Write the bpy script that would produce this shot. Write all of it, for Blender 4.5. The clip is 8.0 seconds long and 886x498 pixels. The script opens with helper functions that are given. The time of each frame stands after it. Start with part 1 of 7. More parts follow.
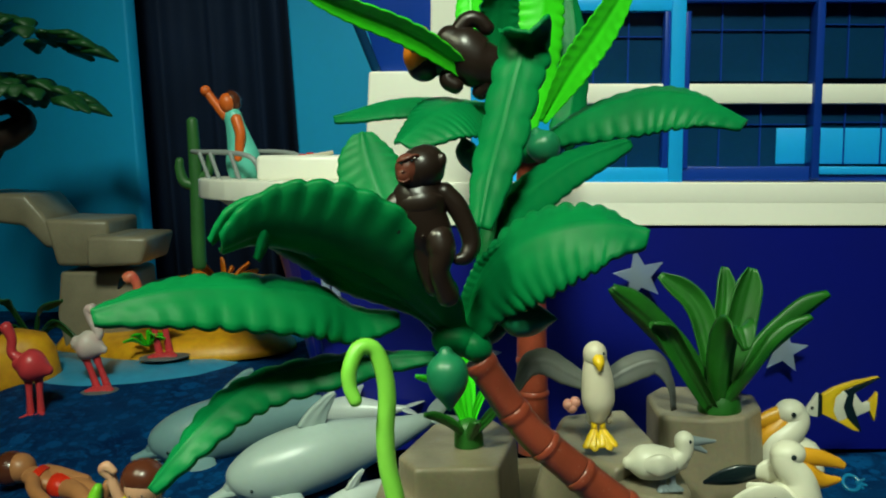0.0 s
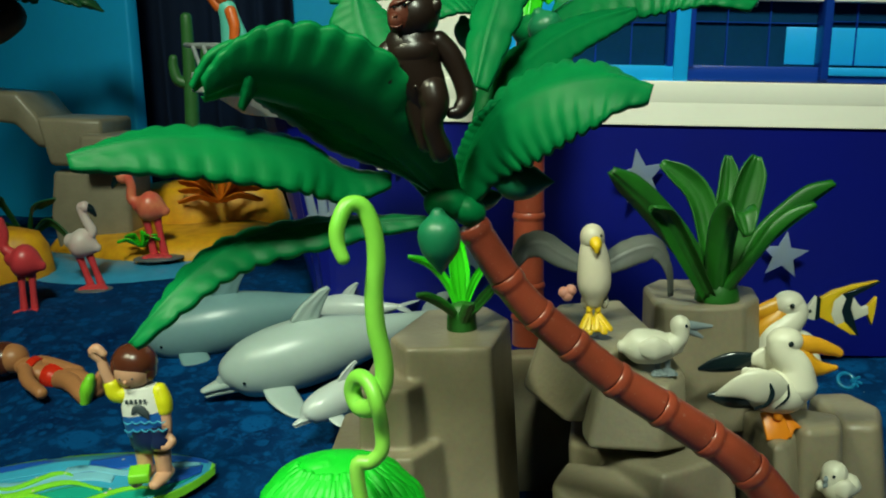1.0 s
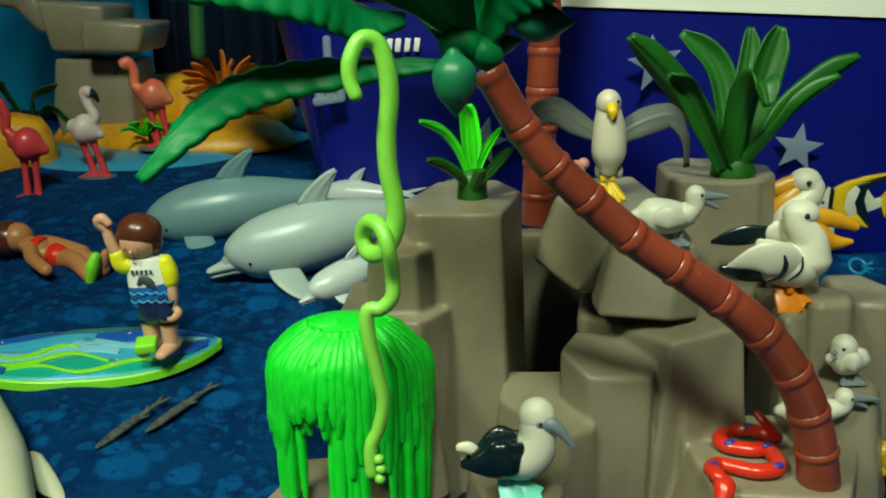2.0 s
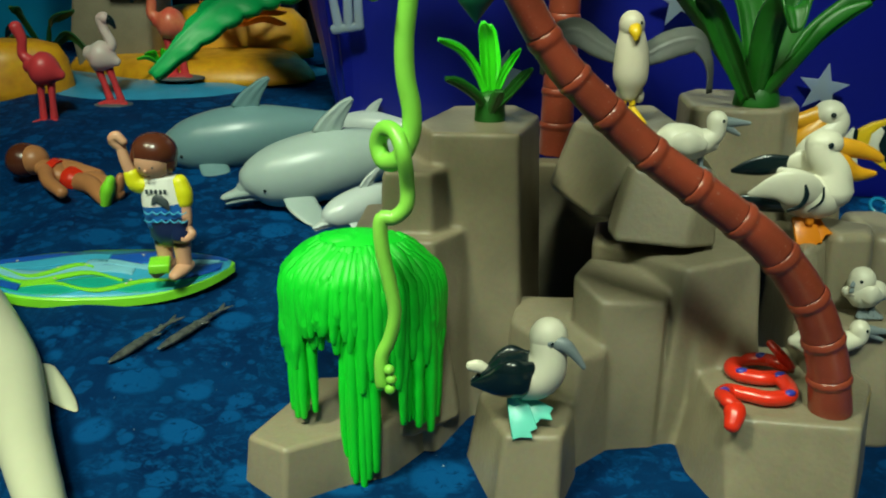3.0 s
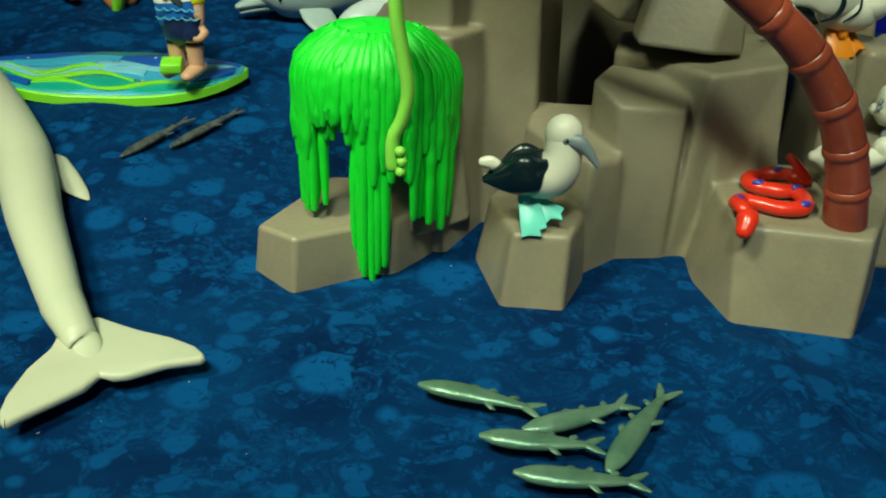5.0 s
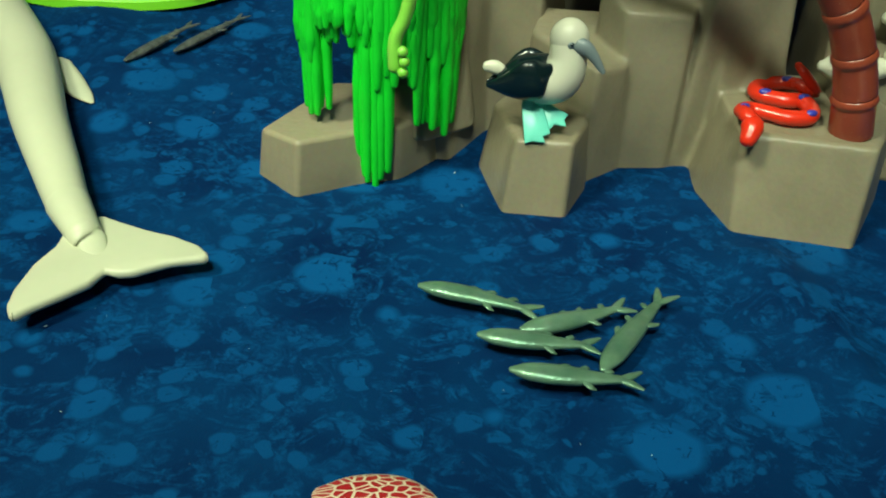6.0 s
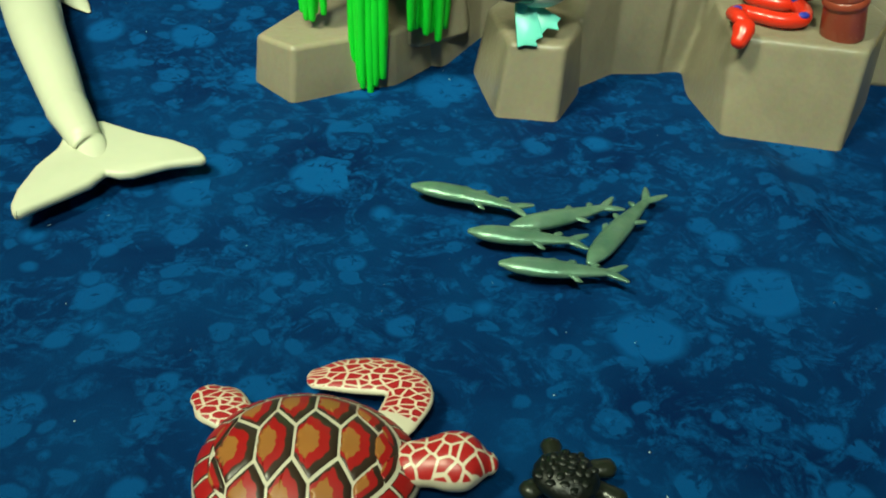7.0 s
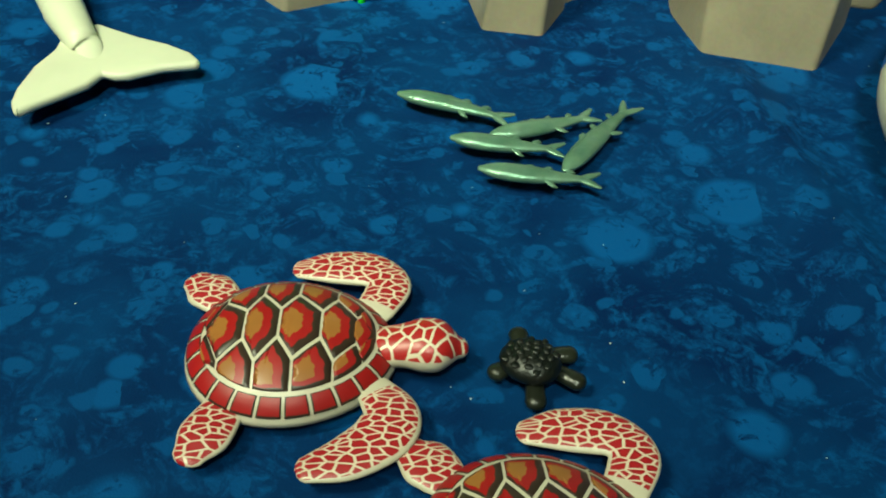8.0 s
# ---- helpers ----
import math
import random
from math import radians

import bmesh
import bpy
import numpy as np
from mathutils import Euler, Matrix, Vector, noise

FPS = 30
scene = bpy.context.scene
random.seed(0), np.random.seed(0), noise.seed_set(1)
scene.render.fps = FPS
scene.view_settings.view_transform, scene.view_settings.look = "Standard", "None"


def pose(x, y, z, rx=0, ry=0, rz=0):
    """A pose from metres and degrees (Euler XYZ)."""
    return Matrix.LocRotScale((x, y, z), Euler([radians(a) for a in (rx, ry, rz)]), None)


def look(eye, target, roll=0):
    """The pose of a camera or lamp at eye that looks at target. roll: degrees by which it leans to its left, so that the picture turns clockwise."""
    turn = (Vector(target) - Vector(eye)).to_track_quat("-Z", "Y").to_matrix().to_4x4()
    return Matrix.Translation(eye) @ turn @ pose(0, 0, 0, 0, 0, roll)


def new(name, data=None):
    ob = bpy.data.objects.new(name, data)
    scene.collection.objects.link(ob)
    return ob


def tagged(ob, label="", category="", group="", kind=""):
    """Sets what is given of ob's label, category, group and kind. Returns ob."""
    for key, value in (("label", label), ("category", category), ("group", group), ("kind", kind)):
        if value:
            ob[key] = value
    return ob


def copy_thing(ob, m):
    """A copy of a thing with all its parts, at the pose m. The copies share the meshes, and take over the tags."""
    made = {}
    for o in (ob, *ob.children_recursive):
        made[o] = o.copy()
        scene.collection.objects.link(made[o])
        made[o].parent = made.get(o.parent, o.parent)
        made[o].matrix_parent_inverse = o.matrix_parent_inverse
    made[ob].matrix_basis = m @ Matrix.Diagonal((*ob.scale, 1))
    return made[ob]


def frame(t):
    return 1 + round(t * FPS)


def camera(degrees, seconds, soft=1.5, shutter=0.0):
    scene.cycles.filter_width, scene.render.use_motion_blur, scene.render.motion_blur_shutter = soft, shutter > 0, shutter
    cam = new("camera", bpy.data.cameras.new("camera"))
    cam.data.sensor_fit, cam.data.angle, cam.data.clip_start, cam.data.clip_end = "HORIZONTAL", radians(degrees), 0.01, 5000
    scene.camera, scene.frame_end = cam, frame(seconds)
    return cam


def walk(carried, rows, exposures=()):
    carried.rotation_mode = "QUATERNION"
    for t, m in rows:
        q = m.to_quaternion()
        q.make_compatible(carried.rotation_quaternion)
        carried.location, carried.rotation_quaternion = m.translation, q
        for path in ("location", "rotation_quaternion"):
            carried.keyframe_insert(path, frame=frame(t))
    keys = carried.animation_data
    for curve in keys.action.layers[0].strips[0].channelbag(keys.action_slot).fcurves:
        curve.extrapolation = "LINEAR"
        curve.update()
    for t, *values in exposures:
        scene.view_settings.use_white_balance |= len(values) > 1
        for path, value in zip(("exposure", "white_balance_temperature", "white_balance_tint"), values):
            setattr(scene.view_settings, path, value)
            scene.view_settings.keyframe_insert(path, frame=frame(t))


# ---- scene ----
cam = camera(51.14, 8.0, 2.0)
PATH = [
    (0, (0.02843, 0.01833, 0.16762), (0.02953, 0.51554, 0.11482), -3.09),
    (0.5, (0.02898, 0.02121, 0.16096), (0.02910, 0.51585, 0.08796), -2.59),
    (1, (0.02933, 0.02317, 0.15321), (0.02856, 0.51477, 0.06191), -2.12),
    (1.5, (0.02915, 0.02371, 0.14652), (0.02811, 0.51192, 0.03857), -1.86),
    (2, (0.02688, 0.02454, 0.13812), (0.02319, 0.50631, 0.00438), -1.16),
    (2.2, (0.02672, 0.02418, 0.13654), (0.02203, 0.50357, -0.00547), -0.87),
    (3.3, (0.02685, 0.02415, 0.12760), (0.01453, 0.49578, -0.03797), 0.22),
    (3.5, (0.02611, 0.02419, 0.12679), (0.01513, 0.49342, -0.04556), 0.24),
    (4, (0.03006, 0.02185, 0.12405), (0.01693, 0.48535, -0.06302), 0.54),
    (4.5, (0.02750, 0.02132, 0.11985), (0.01167, 0.47589, -0.08777), 1.50),
    (5, (0.02788, 0.02135, 0.11415), (0.01022, 0.46590, -0.11404), 2.22),
    (5.2, (0.02828, 0.02098, 0.11194), (0.00912, 0.46089, -0.12496), 2.55),
    (6.3, (0.03141, 0.01732, 0.11021), (0.01081, 0.43556, -0.16300), 2.65),
    (6.5, (0.03244, 0.01630, 0.10881), (0.01118, 0.43053, -0.17041), 2.24),
    (7, (0.03343, 0.01150, 0.10856), (0.01286, 0.41382, -0.18761), 2.42),
    (7.5, (0.03658, 0.00607, 0.10941), (0.01834, 0.39647, -0.20245), 2.74),
    (8, (0.03706, 0.00179, 0.11102), (0.02203, 0.37922, -0.21658), 4.07),
]
# the film's own exposure, which opens as it looks down at the cloth
EXPOSURES = [(0, -1.0), (2, -0.94), (4.5, -0.90), (6.5, -0.62), (8, -0.48)]
walk(cam, [(t, look(eye, target, roll)) for t, eye, target, roll in PATH], EXPOSURES)

# ---- world and light ----
world = bpy.data.worlds.new("world")
scene.world = world
world.use_nodes = True
world.node_tree.nodes["Background"].inputs["Color"].default_value = (0.75, 0.9, 1.0, 1)
world.node_tree.nodes["Background"].inputs["Strength"].default_value = 0.03


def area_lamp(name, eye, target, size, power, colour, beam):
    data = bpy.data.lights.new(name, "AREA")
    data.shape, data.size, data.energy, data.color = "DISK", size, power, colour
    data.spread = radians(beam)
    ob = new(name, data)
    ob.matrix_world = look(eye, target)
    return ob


# unseen key light, placed so that the toys' shadows fall right
tagged(area_lamp("key_light", (-0.35, -0.10, 0.70), (-0.005, 0.205, 0.03), 0.17, 0.62, (0.91, 1.0, 0.67), 38), "unseen round key light at the upper left, set by the shadows", "lamp")
# added fill, hung in front and aimed back to brighten the ship
tagged(area_lamp("back_fill", (0.02, -0.60, 1.16), (0.08, 0.44, 0.18), 0.24, 2.7, (0.86, 1.0, 0.76), 44), "unseen light added to brighten the ship and backdrop", "lamp")
# added fill from the front for the upright faces, in a made-up opening
front_fill = bpy.data.lights.new("front_fill", "AREA")
front_fill.shape, front_fill.size, front_fill.size_y, front_fill.energy, front_fill.color = "RECTANGLE", 1.7, 1.1, 0.45, (0.78, 1.0, 0.80)
tagged(new("front_fill", front_fill), "added front fill light in a made-up opening", "light").matrix_world = look((0, -1.5, 0.9), (0, 0.2, 0.0))

# ---- materials ----
MATS = {}


def node_set(name):
    m = bpy.data.materials.new(name)
    m.use_nodes = True
    nt = m.node_tree
    return m, nt, nt.nodes["Principled BSDF"], nt.links


def plastic(name, colour, rough=0.35, vary=0.12, bump=0.08, grain=420.0, metal=0.0, second=None, patch=90.0, coat=0.0, dirt=0.0):
    """Moulded plastic: a base colour with slight mottling at two scales and a fine relief."""
    m, nt, p, li = node_set(name)
    tc = nt.nodes.new("ShaderNodeTexCoord")
    n1 = nt.nodes.new("ShaderNodeTexNoise")
    n1.inputs["Scale"].default_value, n1.inputs["Detail"].default_value = patch, 4
    n2 = nt.nodes.new("ShaderNodeTexNoise")
    n2.inputs["Scale"].default_value, n2.inputs["Detail"].default_value = grain, 3
    for n in (n1, n2):
        li.new(tc.outputs["Object"], n.inputs["Vector"])
    mix = nt.nodes.new("ShaderNodeMix")
    mix.data_type = "RGBA"
    ramp = nt.nodes.new("ShaderNodeMapRange")
    ramp.inputs[1].default_value, ramp.inputs[2].default_value = 0.35, 0.68
    li.new(n1.outputs["Fac"], ramp.inputs[0])
    li.new(ramp.outputs[0], mix.inputs[0])
    mix.inputs[6].default_value = (*colour, 1)
    other = second or tuple(c * (1 - vary) for c in colour)
    mix.inputs[7].default_value = (*other, 1)
    hue = nt.nodes.new("ShaderNodeMix")
    hue.data_type, hue.blend_type = "RGBA", "MULTIPLY"
    hue.inputs[0].default_value = min(1.0, vary * 1.6)
    li.new(mix.outputs[2], hue.inputs[6])
    li.new(n2.outputs["Color"], hue.inputs[7])
    gain = nt.nodes.new("ShaderNodeMix")
    gain.data_type, gain.blend_type = "RGBA", "MIX"
    gain.inputs[0].default_value = 0.5
    li.new(mix.outputs[2], gain.inputs[6])
    li.new(hue.outputs[2], gain.inputs[7])
    out = gain.outputs[2]
    if dirt > 0:
        vo = nt.nodes.new("ShaderNodeTexNoise")
        vo.inputs["Scale"].default_value, vo.inputs["Detail"].default_value = 1500.0, 2
        li.new(tc.outputs["Object"], vo.inputs["Vector"])
        r2 = nt.nodes.new("ShaderNodeMapRange")
        r2.inputs[1].default_value, r2.inputs[2].default_value = 0.66, 0.74
        r2.inputs[4].default_value = dirt
        li.new(vo.outputs["Fac"], r2.inputs[0])
        dm = nt.nodes.new("ShaderNodeMix")
        dm.data_type = "RGBA"
        li.new(r2.outputs[0], dm.inputs[0])
        li.new(out, dm.inputs[6])
        dm.inputs[7].default_value = (0.55, 0.45, 0.38, 1)
        out = dm.outputs[2]
    li.new(out, p.inputs["Base Color"])
    rr = nt.nodes.new("ShaderNodeMapRange")
    rr.inputs[3].default_value, rr.inputs[4].default_value = rough * 0.8, min(1.0, rough * 1.25)
    li.new(n1.outputs["Fac"], rr.inputs[0])
    li.new(rr.outputs[0], p.inputs["Roughness"])
    p.inputs["Metallic"].default_value = metal
    p.inputs["Coat Weight"].default_value = coat
    b = nt.nodes.new("ShaderNodeBump")
    b.inputs["Strength"].default_value, b.inputs["Distance"].default_value = bump, 0.0006
    li.new(n2.outputs["Fac"], b.inputs["Height"])
    li.new(b.outputs[0], p.inputs["Normal"])
    MATS[name] = m
    return m


LEAF = plastic("palm_leaf_plastic", (0.002, 0.21, 0.055), 0.42, 0.2, 0.05, second=(0.001, 0.155, 0.042), patch=60)
LEAF.node_tree.nodes["Principled BSDF"].inputs["Specular IOR Level"].default_value = 0.14
LEAF_LIGHT = plastic("light_leaf_plastic", (0.045, 0.78, 0.012), 0.36, 0.15, 0.05)
AGAVE = plastic("agave_plastic", (0.014, 0.15, 0.010), 0.45, 0.25, 0.08, second=(0.009, 0.10, 0.008))
NUT = plastic("coconut_green_plastic", (0.01, 0.20, 0.085), 0.38, 0.2, 0.1, grain=250)
TRUNK = plastic("reddish_brown_plastic", (0.30, 0.056, 0.028), 0.30, 0.22, 0.08, second=(0.21, 0.040, 0.020), dirt=0.16)
ROCK = plastic("grey_brown_rock_plastic", (0.310, 0.268, 0.182), 0.36, 0.3, 0.22, grain=700, second=(0.225, 0.194, 0.130), patch=45)
VINE = plastic("lime_vine_plastic", (0.27, 0.68, 0.09), 0.35, 0.15, 0.04, second=(0.19, 0.62, 0.05), patch=40)
WILLOW = plastic("neon_green_plastic", (0.002, 0.64, 0.022), 0.5, 0.10, 0.05)
GREY = plastic("dolphin_grey_plastic", (0.38, 0.48, 0.46), 0.33, 0.12, 0.03, patch=30)
GREY_DARK = plastic("slate_dolphin_plastic", (0.17, 0.31, 0.33), 0.33, 0.14, 0.03, patch=30)
GREY_LIGHT = plastic("pale_dolphin_plastic", (0.48, 0.55, 0.54), 0.3, 0.1, 0.03, patch=30)
BELUGA = plastic("ivory_white_plastic", (0.60, 0.62, 0.46), 0.4, 0.08, 0.03, patch=25)
WHITE = plastic("white_plastic", (0.68, 0.67, 0.54), 0.38, 0.08, 0.04)
CREAM = plastic("cream_plastic", (0.58, 0.53, 0.41), 0.38, 0.1, 0.04)
BLACK = plastic("blue_black_plastic", (0.006, 0.018, 0.022), 0.22, 0.3, 0.03)
GREYBEAK = plastic("blue_grey_plastic", (0.20, 0.25, 0.27), 0.35, 0.15, 0.04)
FLAMINGO_WHITE = plastic("white_and_pink_plastic", (0.70, 0.66, 0.60), 0.36, 0.1, 0.04, second=(0.72, 0.48, 0.46), patch=75)
WING = plastic("grey_wing_plastic", (0.105, 0.115, 0.105), 0.5, 0.2, 0.12)
TURQ = plastic("turquoise_plastic", (0.16, 0.72, 0.60), 0.35, 0.1, 0.04)
YELLOW = plastic("yellow_plastic", (0.80, 0.52, 0.012), 0.36, 0.12, 0.04)
ORANGE = plastic("orange_plastic", (0.80, 0.24, 0.008), 0.36, 0.12, 0.05)
BILL = plastic("amber_bill_plastic", (0.70, 0.33, 0.012), 0.36, 0.15, 0.05)
RED = plastic("red_plastic", (0.72, 0.030, 0.010), 0.25, 0.12, 0.04)
BLUE_SPOT = plastic("blue_paint", (0.03, 0.04, 0.36), 0.3, 0.1, 0.03)
GORILLA = plastic("dark_brown_plastic", (0.020, 0.012, 0.009), 0.3, 0.2, 0.05)
GORILLA_FACE = plastic("red_brown_face_paint", (0.13, 0.035, 0.020), 0.35, 0.25, 0.2, grain=900)
MONKEY_FACE = plastic("orange_face_plastic", (0.75, 0.21, 0.012), 0.35, 0.12, 0.04)
SILVER = plastic("silver_green_fish_plastic", (0.19, 0.34, 0.24), 0.32, 0.3, 0.5, grain=420, metal=0.4, second=(0.10, 0.22, 0.15), patch=150)
FISH_DARK = plastic("dark_grey_fish_plastic", (0.17, 0.185, 0.175), 0.34, 0.4, 0.5, grain=900, metal=0.35, second=(0.05, 0.06, 0.06), patch=420)
BABY_TURTLE = plastic("black_green_rubber", (0.005, 0.008, 0.006), 0.4, 0.3, 0.5, grain=600)
BABY_SKIN = plastic("dark_olive_rubber", (0.016, 0.020, 0.013), 0.3, 0.3, 0.3, grain=600)
SHELL_RED = plastic("shell_red_paint", (0.36, 0.008, 0.008), 0.42, 0.2, 0.05)
SHELL_TAN = plastic("shell_tan_paint", (0.34, 0.135, 0.030), 0.35, 0.15, 0.05)
SHELL_DARK = plastic("shell_dark_paint", (0.045, 0.028, 0.018), 0.35, 0.3, 0.05)
SKIN = plastic("skin_plastic", (0.66, 0.36, 0.22), 0.4, 0.08, 0.02)
TAN_SKIN = plastic("tanned_skin_plastic", (0.48, 0.20, 0.075), 0.4, 0.1, 0.02)
HAIR = plastic("brown_hair_plastic", (0.11, 0.030, 0.014), 0.25, 0.2, 0.04)
SHIRT_WHITE = plastic("shirt_white_print", (0.78, 0.80, 0.74), 0.42, 0.06, 0.02)
SHIRT_YELLOW = plastic("shirt_yellow_plastic", (0.76, 0.74, 0.01), 0.4, 0.1, 0.02)
NAVY = plastic("navy_shorts_plastic", (0.008, 0.020, 0.085), 0.4, 0.15, 0.03)
PRINT_BLUE = plastic("wave_blue_print", (0.012, 0.13, 0.48), 0.4, 0.12, 0.02)
PRINT_DARK = plastic("grey_print", (0.06, 0.08, 0.09), 0.4, 0.12, 0.02)
LIME = plastic("lime_rim_plastic", (0.24, 0.78, 0.03), 0.35, 0.1, 0.03)
BOARD_CYAN = plastic("surfboard_cyan_print", (0.05, 0.42, 0.66), 0.3, 0.12, 0.02)
BOARD_BLUE = plastic("surfboard_blue_print", (0.01, 0.10, 0.50), 0.3, 0.12, 0.02)
BOARD_PALE = plastic("surfboard_pale_print", (0.22, 0.58, 0.74), 0.3, 0.12, 0.02)
BOARD_TEAL = plastic("surfboard_teal_print", (0.01, 0.42, 0.30), 0.3, 0.12, 0.02)
FLAMINGO = plastic("coral_flamingo_plastic", (0.72, 0.055, 0.065), 0.35, 0.15, 0.04)
FLAMINGO_LIGHT = plastic("salmon_flamingo_plastic", (0.80, 0.25, 0.12), 0.35, 0.12, 0.04, second=(0.75, 0.10, 0.07), patch=120)
STAND_GREY = plastic("grey_stand_plastic", (0.13, 0.145, 0.15), 0.45, 0.2, 0.05)
SAND = plastic("yellow_sand_plastic", (0.84, 0.41, 0.010), 0.45, 0.25, 0.1, second=(0.62, 0.26, 0.01))
SHALLOW = plastic("pale_blue_water_plastic", (0.04, 0.30, 0.52), 0.3, 0.15, 0.05)
BUSH_ORANGE = plastic("orange_bush_plastic", (0.78, 0.20, 0.01), 0.4, 0.25, 0.05)
CACTUS = plastic("cactus_green_plastic", (0.035, 0.16, 0.035), 0.45, 0.2, 0.1)
TREE_LEAF = plastic("dull_tree_leaf_plastic", (0.012, 0.10, 0.022), 0.45, 0.3, 0.15)
BARK = plastic("dark_bark_plastic", (0.035, 0.018, 0.012), 0.5, 0.3, 0.2)
HULL = plastic("navy_hull_plastic", (0.002, 0.006, 0.20), 0.36, 0.12, 0.02, patch=12)
SHIP_WHITE = plastic("ship_white_plastic", (0.88, 0.86, 0.76), 0.33, 0.06, 0.02, patch=12)
SHIP_BLUE = plastic("ship_sky_blue_plastic", (0.010, 0.41, 0.95), 0.3, 0.1, 0.02, patch=14)
SHIP_DEEP = plastic("ship_royal_blue_plastic", (0.006, 0.045, 0.34), 0.25, 0.12, 0.02, patch=14)
GLAZING = plastic("dark_tinted_glazing", (0.005, 0.045, 0.13), 0.14, 0.3, 0.01, patch=14)
RAIL = plastic("grey_rail_plastic", (0.30, 0.33, 0.33), 0.35, 0.1, 0.03)
DRESS = plastic("mint_dress_plastic", (0.12, 0.58, 0.47), 0.4, 0.1, 0.03)
ORANGE_SKIN = plastic("orange_toned_skin_plastic", (0.70, 0.13, 0.015), 0.4, 0.1, 0.02)
BOARD_WALL = plastic("sky_blue_painted_board", (0.004, 0.47, 0.95), 0.6, 0.12, 0.05, grain=160, patch=6)
DRAPE = plastic("blue_black_drape", (0.002, 0.020, 0.075), 0.85, 0.35, 0.2, grain=500, patch=10)
# grey of the added room shell, set by how much light it bounces
ROOM = plastic("room_shell_grey", (0.15, 0.15, 0.14), 0.8, 0.08, 0.05, grain=40, patch=3)
PINK = plastic("pale_pink_plastic", (0.75, 0.33, 0.26), 0.35, 0.1, 0.03)
SKY_BLUE = plastic("cobalt_blue_plastic", (0.008, 0.13, 0.55), 0.3, 0.12, 0.03)
CRAB = plastic("translucent_cyan_plastic", (0.01, 0.22, 0.46), 0.2, 0.2, 0.04)


def clear_plastic():
    m, nt, p, li = node_set("clear_star_plastic")
    p.inputs["Base Color"].default_value = (0.55, 0.68, 0.78, 1)
    p.inputs["Roughness"].default_value = 0.28
    p.inputs["Transmission Weight"].default_value = 0.72
    p.inputs["IOR"].default_value = 1.3
    return m


CLEAR = clear_plastic()


def cloth_material():
    """Batik cotton: navy ground with round and ragged lighter blue blots at several sizes."""
    m, nt, p, li = node_set("batik_cloth")
    N = nt.nodes.new
    tc = N("ShaderNodeTexCoord")

    def noise_at(scale, detail=4, dist=0.0, rough=0.5):
        n = N("ShaderNodeTexNoise")
        n.inputs["Scale"].default_value, n.inputs["Detail"].default_value = scale, detail
        n.inputs["Distortion"].default_value, n.inputs["Roughness"].default_value = dist, rough
        li.new(tc.outputs["Object"], n.inputs["Vector"])
        return n

    def ranged(socket, a, b, lo=0.0, hi=1.0):
        r = N("ShaderNodeMapRange")
        r.inputs[1].default_value, r.inputs[2].default_value = a, b
        r.inputs[3].default_value, r.inputs[4].default_value = lo, hi
        li.new(socket, r.inputs[0])
        return r.outputs[0]

    def maths(op, a, b):
        x = N("ShaderNodeMath")
        x.operation = op
        for i, v in enumerate((a, b)):
            if isinstance(v, (int, float)):
                x.inputs[i].default_value = v
            else:
                li.new(v, x.inputs[i])
        return x.outputs[0]

    warp = noise_at(130, 3)
    wv = N("ShaderNodeVectorMath")
    wv.operation = "MULTIPLY_ADD"
    li.new(warp.outputs["Color"], wv.inputs[0])
    wv.inputs[1].default_value = (0.0075, 0.0045, 0.0)
    li.new(tc.outputs["Object"], wv.inputs[2])

    wv2 = N("ShaderNodeVectorMath")
    wv2.operation = "MULTIPLY_ADD"
    li.new(warp.outputs["Color"], wv2.inputs[0])
    wv2.inputs[1].default_value = (0.0030, 0.0024, 0.0)
    li.new(tc.outputs["Object"], wv2.inputs[2])

    def blots(scale, chance, r0, r1, place):
        v = N("ShaderNodeTexVoronoi")
        v.voronoi_dimensions = "2D"
        v.inputs["Scale"].default_value = scale
        li.new(place.outputs[0], v.inputs["Vector"])
        sep = N("ShaderNodeSeparateColor")
        li.new(v.outputs["Color"], sep.inputs[0])
        radius = ranged(sep.outputs[0], 1 - chance, 1.0, 0.0, 1.0)
        size = maths("MULTIPLY", radius, r1)
        inside = maths("SUBTRACT", size, v.outputs["Distance"])
        return ranged(inside, r0 - 0.02, r0 + 0.07)

    big = blots(44.0, 0.60, 0.0, 0.38, wv2)
    medium = blots(85.0, 0.55, 0.0, 0.38, wv2)
    small = blots(150.0, 0.55, 0.0, 0.42, wv)
    ragged = ranged(noise_at(85, 7, 1.6, 0.66).outputs["Fac"], 0.47, 0.57)
    fine = ranged(noise_at(420, 5, 0.8, 0.6).outputs["Fac"], 0.38, 0.62)
    patchy = ranged(noise_at(17, 3).outputs["Fac"], 0.25, 0.50)
    holes = ranged(noise_at(330, 5, 0.8, 0.65).outputs["Fac"], 0.36, 0.44)
    blot = maths("MULTIPLY", maths("MAXIMUM", maths("MULTIPLY", big, 0.66), maths("MAXIMUM", maths("MULTIPLY", medium, 0.55), maths("MULTIPLY", small, 0.46))), holes)
    torn = maths("MULTIPLY", maths("MULTIPLY", ragged, patchy), maths("MULTIPLY", fine, 0.55))
    total = maths("MAXIMUM", blot, torn)
    mix = N("ShaderNodeMix")
    mix.data_type = "RGBA"
    li.new(total, mix.inputs[0])
    mix.inputs[6].default_value = (0.0003, 0.0125, 0.060, 1)
    mix.inputs[7].default_value = (0.0020, 0.094, 0.300, 1)
    shade = N("ShaderNodeMix")
    shade.data_type = "RGBA"
    li.new(ranged(noise_at(30, 5, 0.8).outputs["Fac"], 0.3, 0.7), shade.inputs[0])
    li.new(mix.outputs[2], shade.inputs[6])
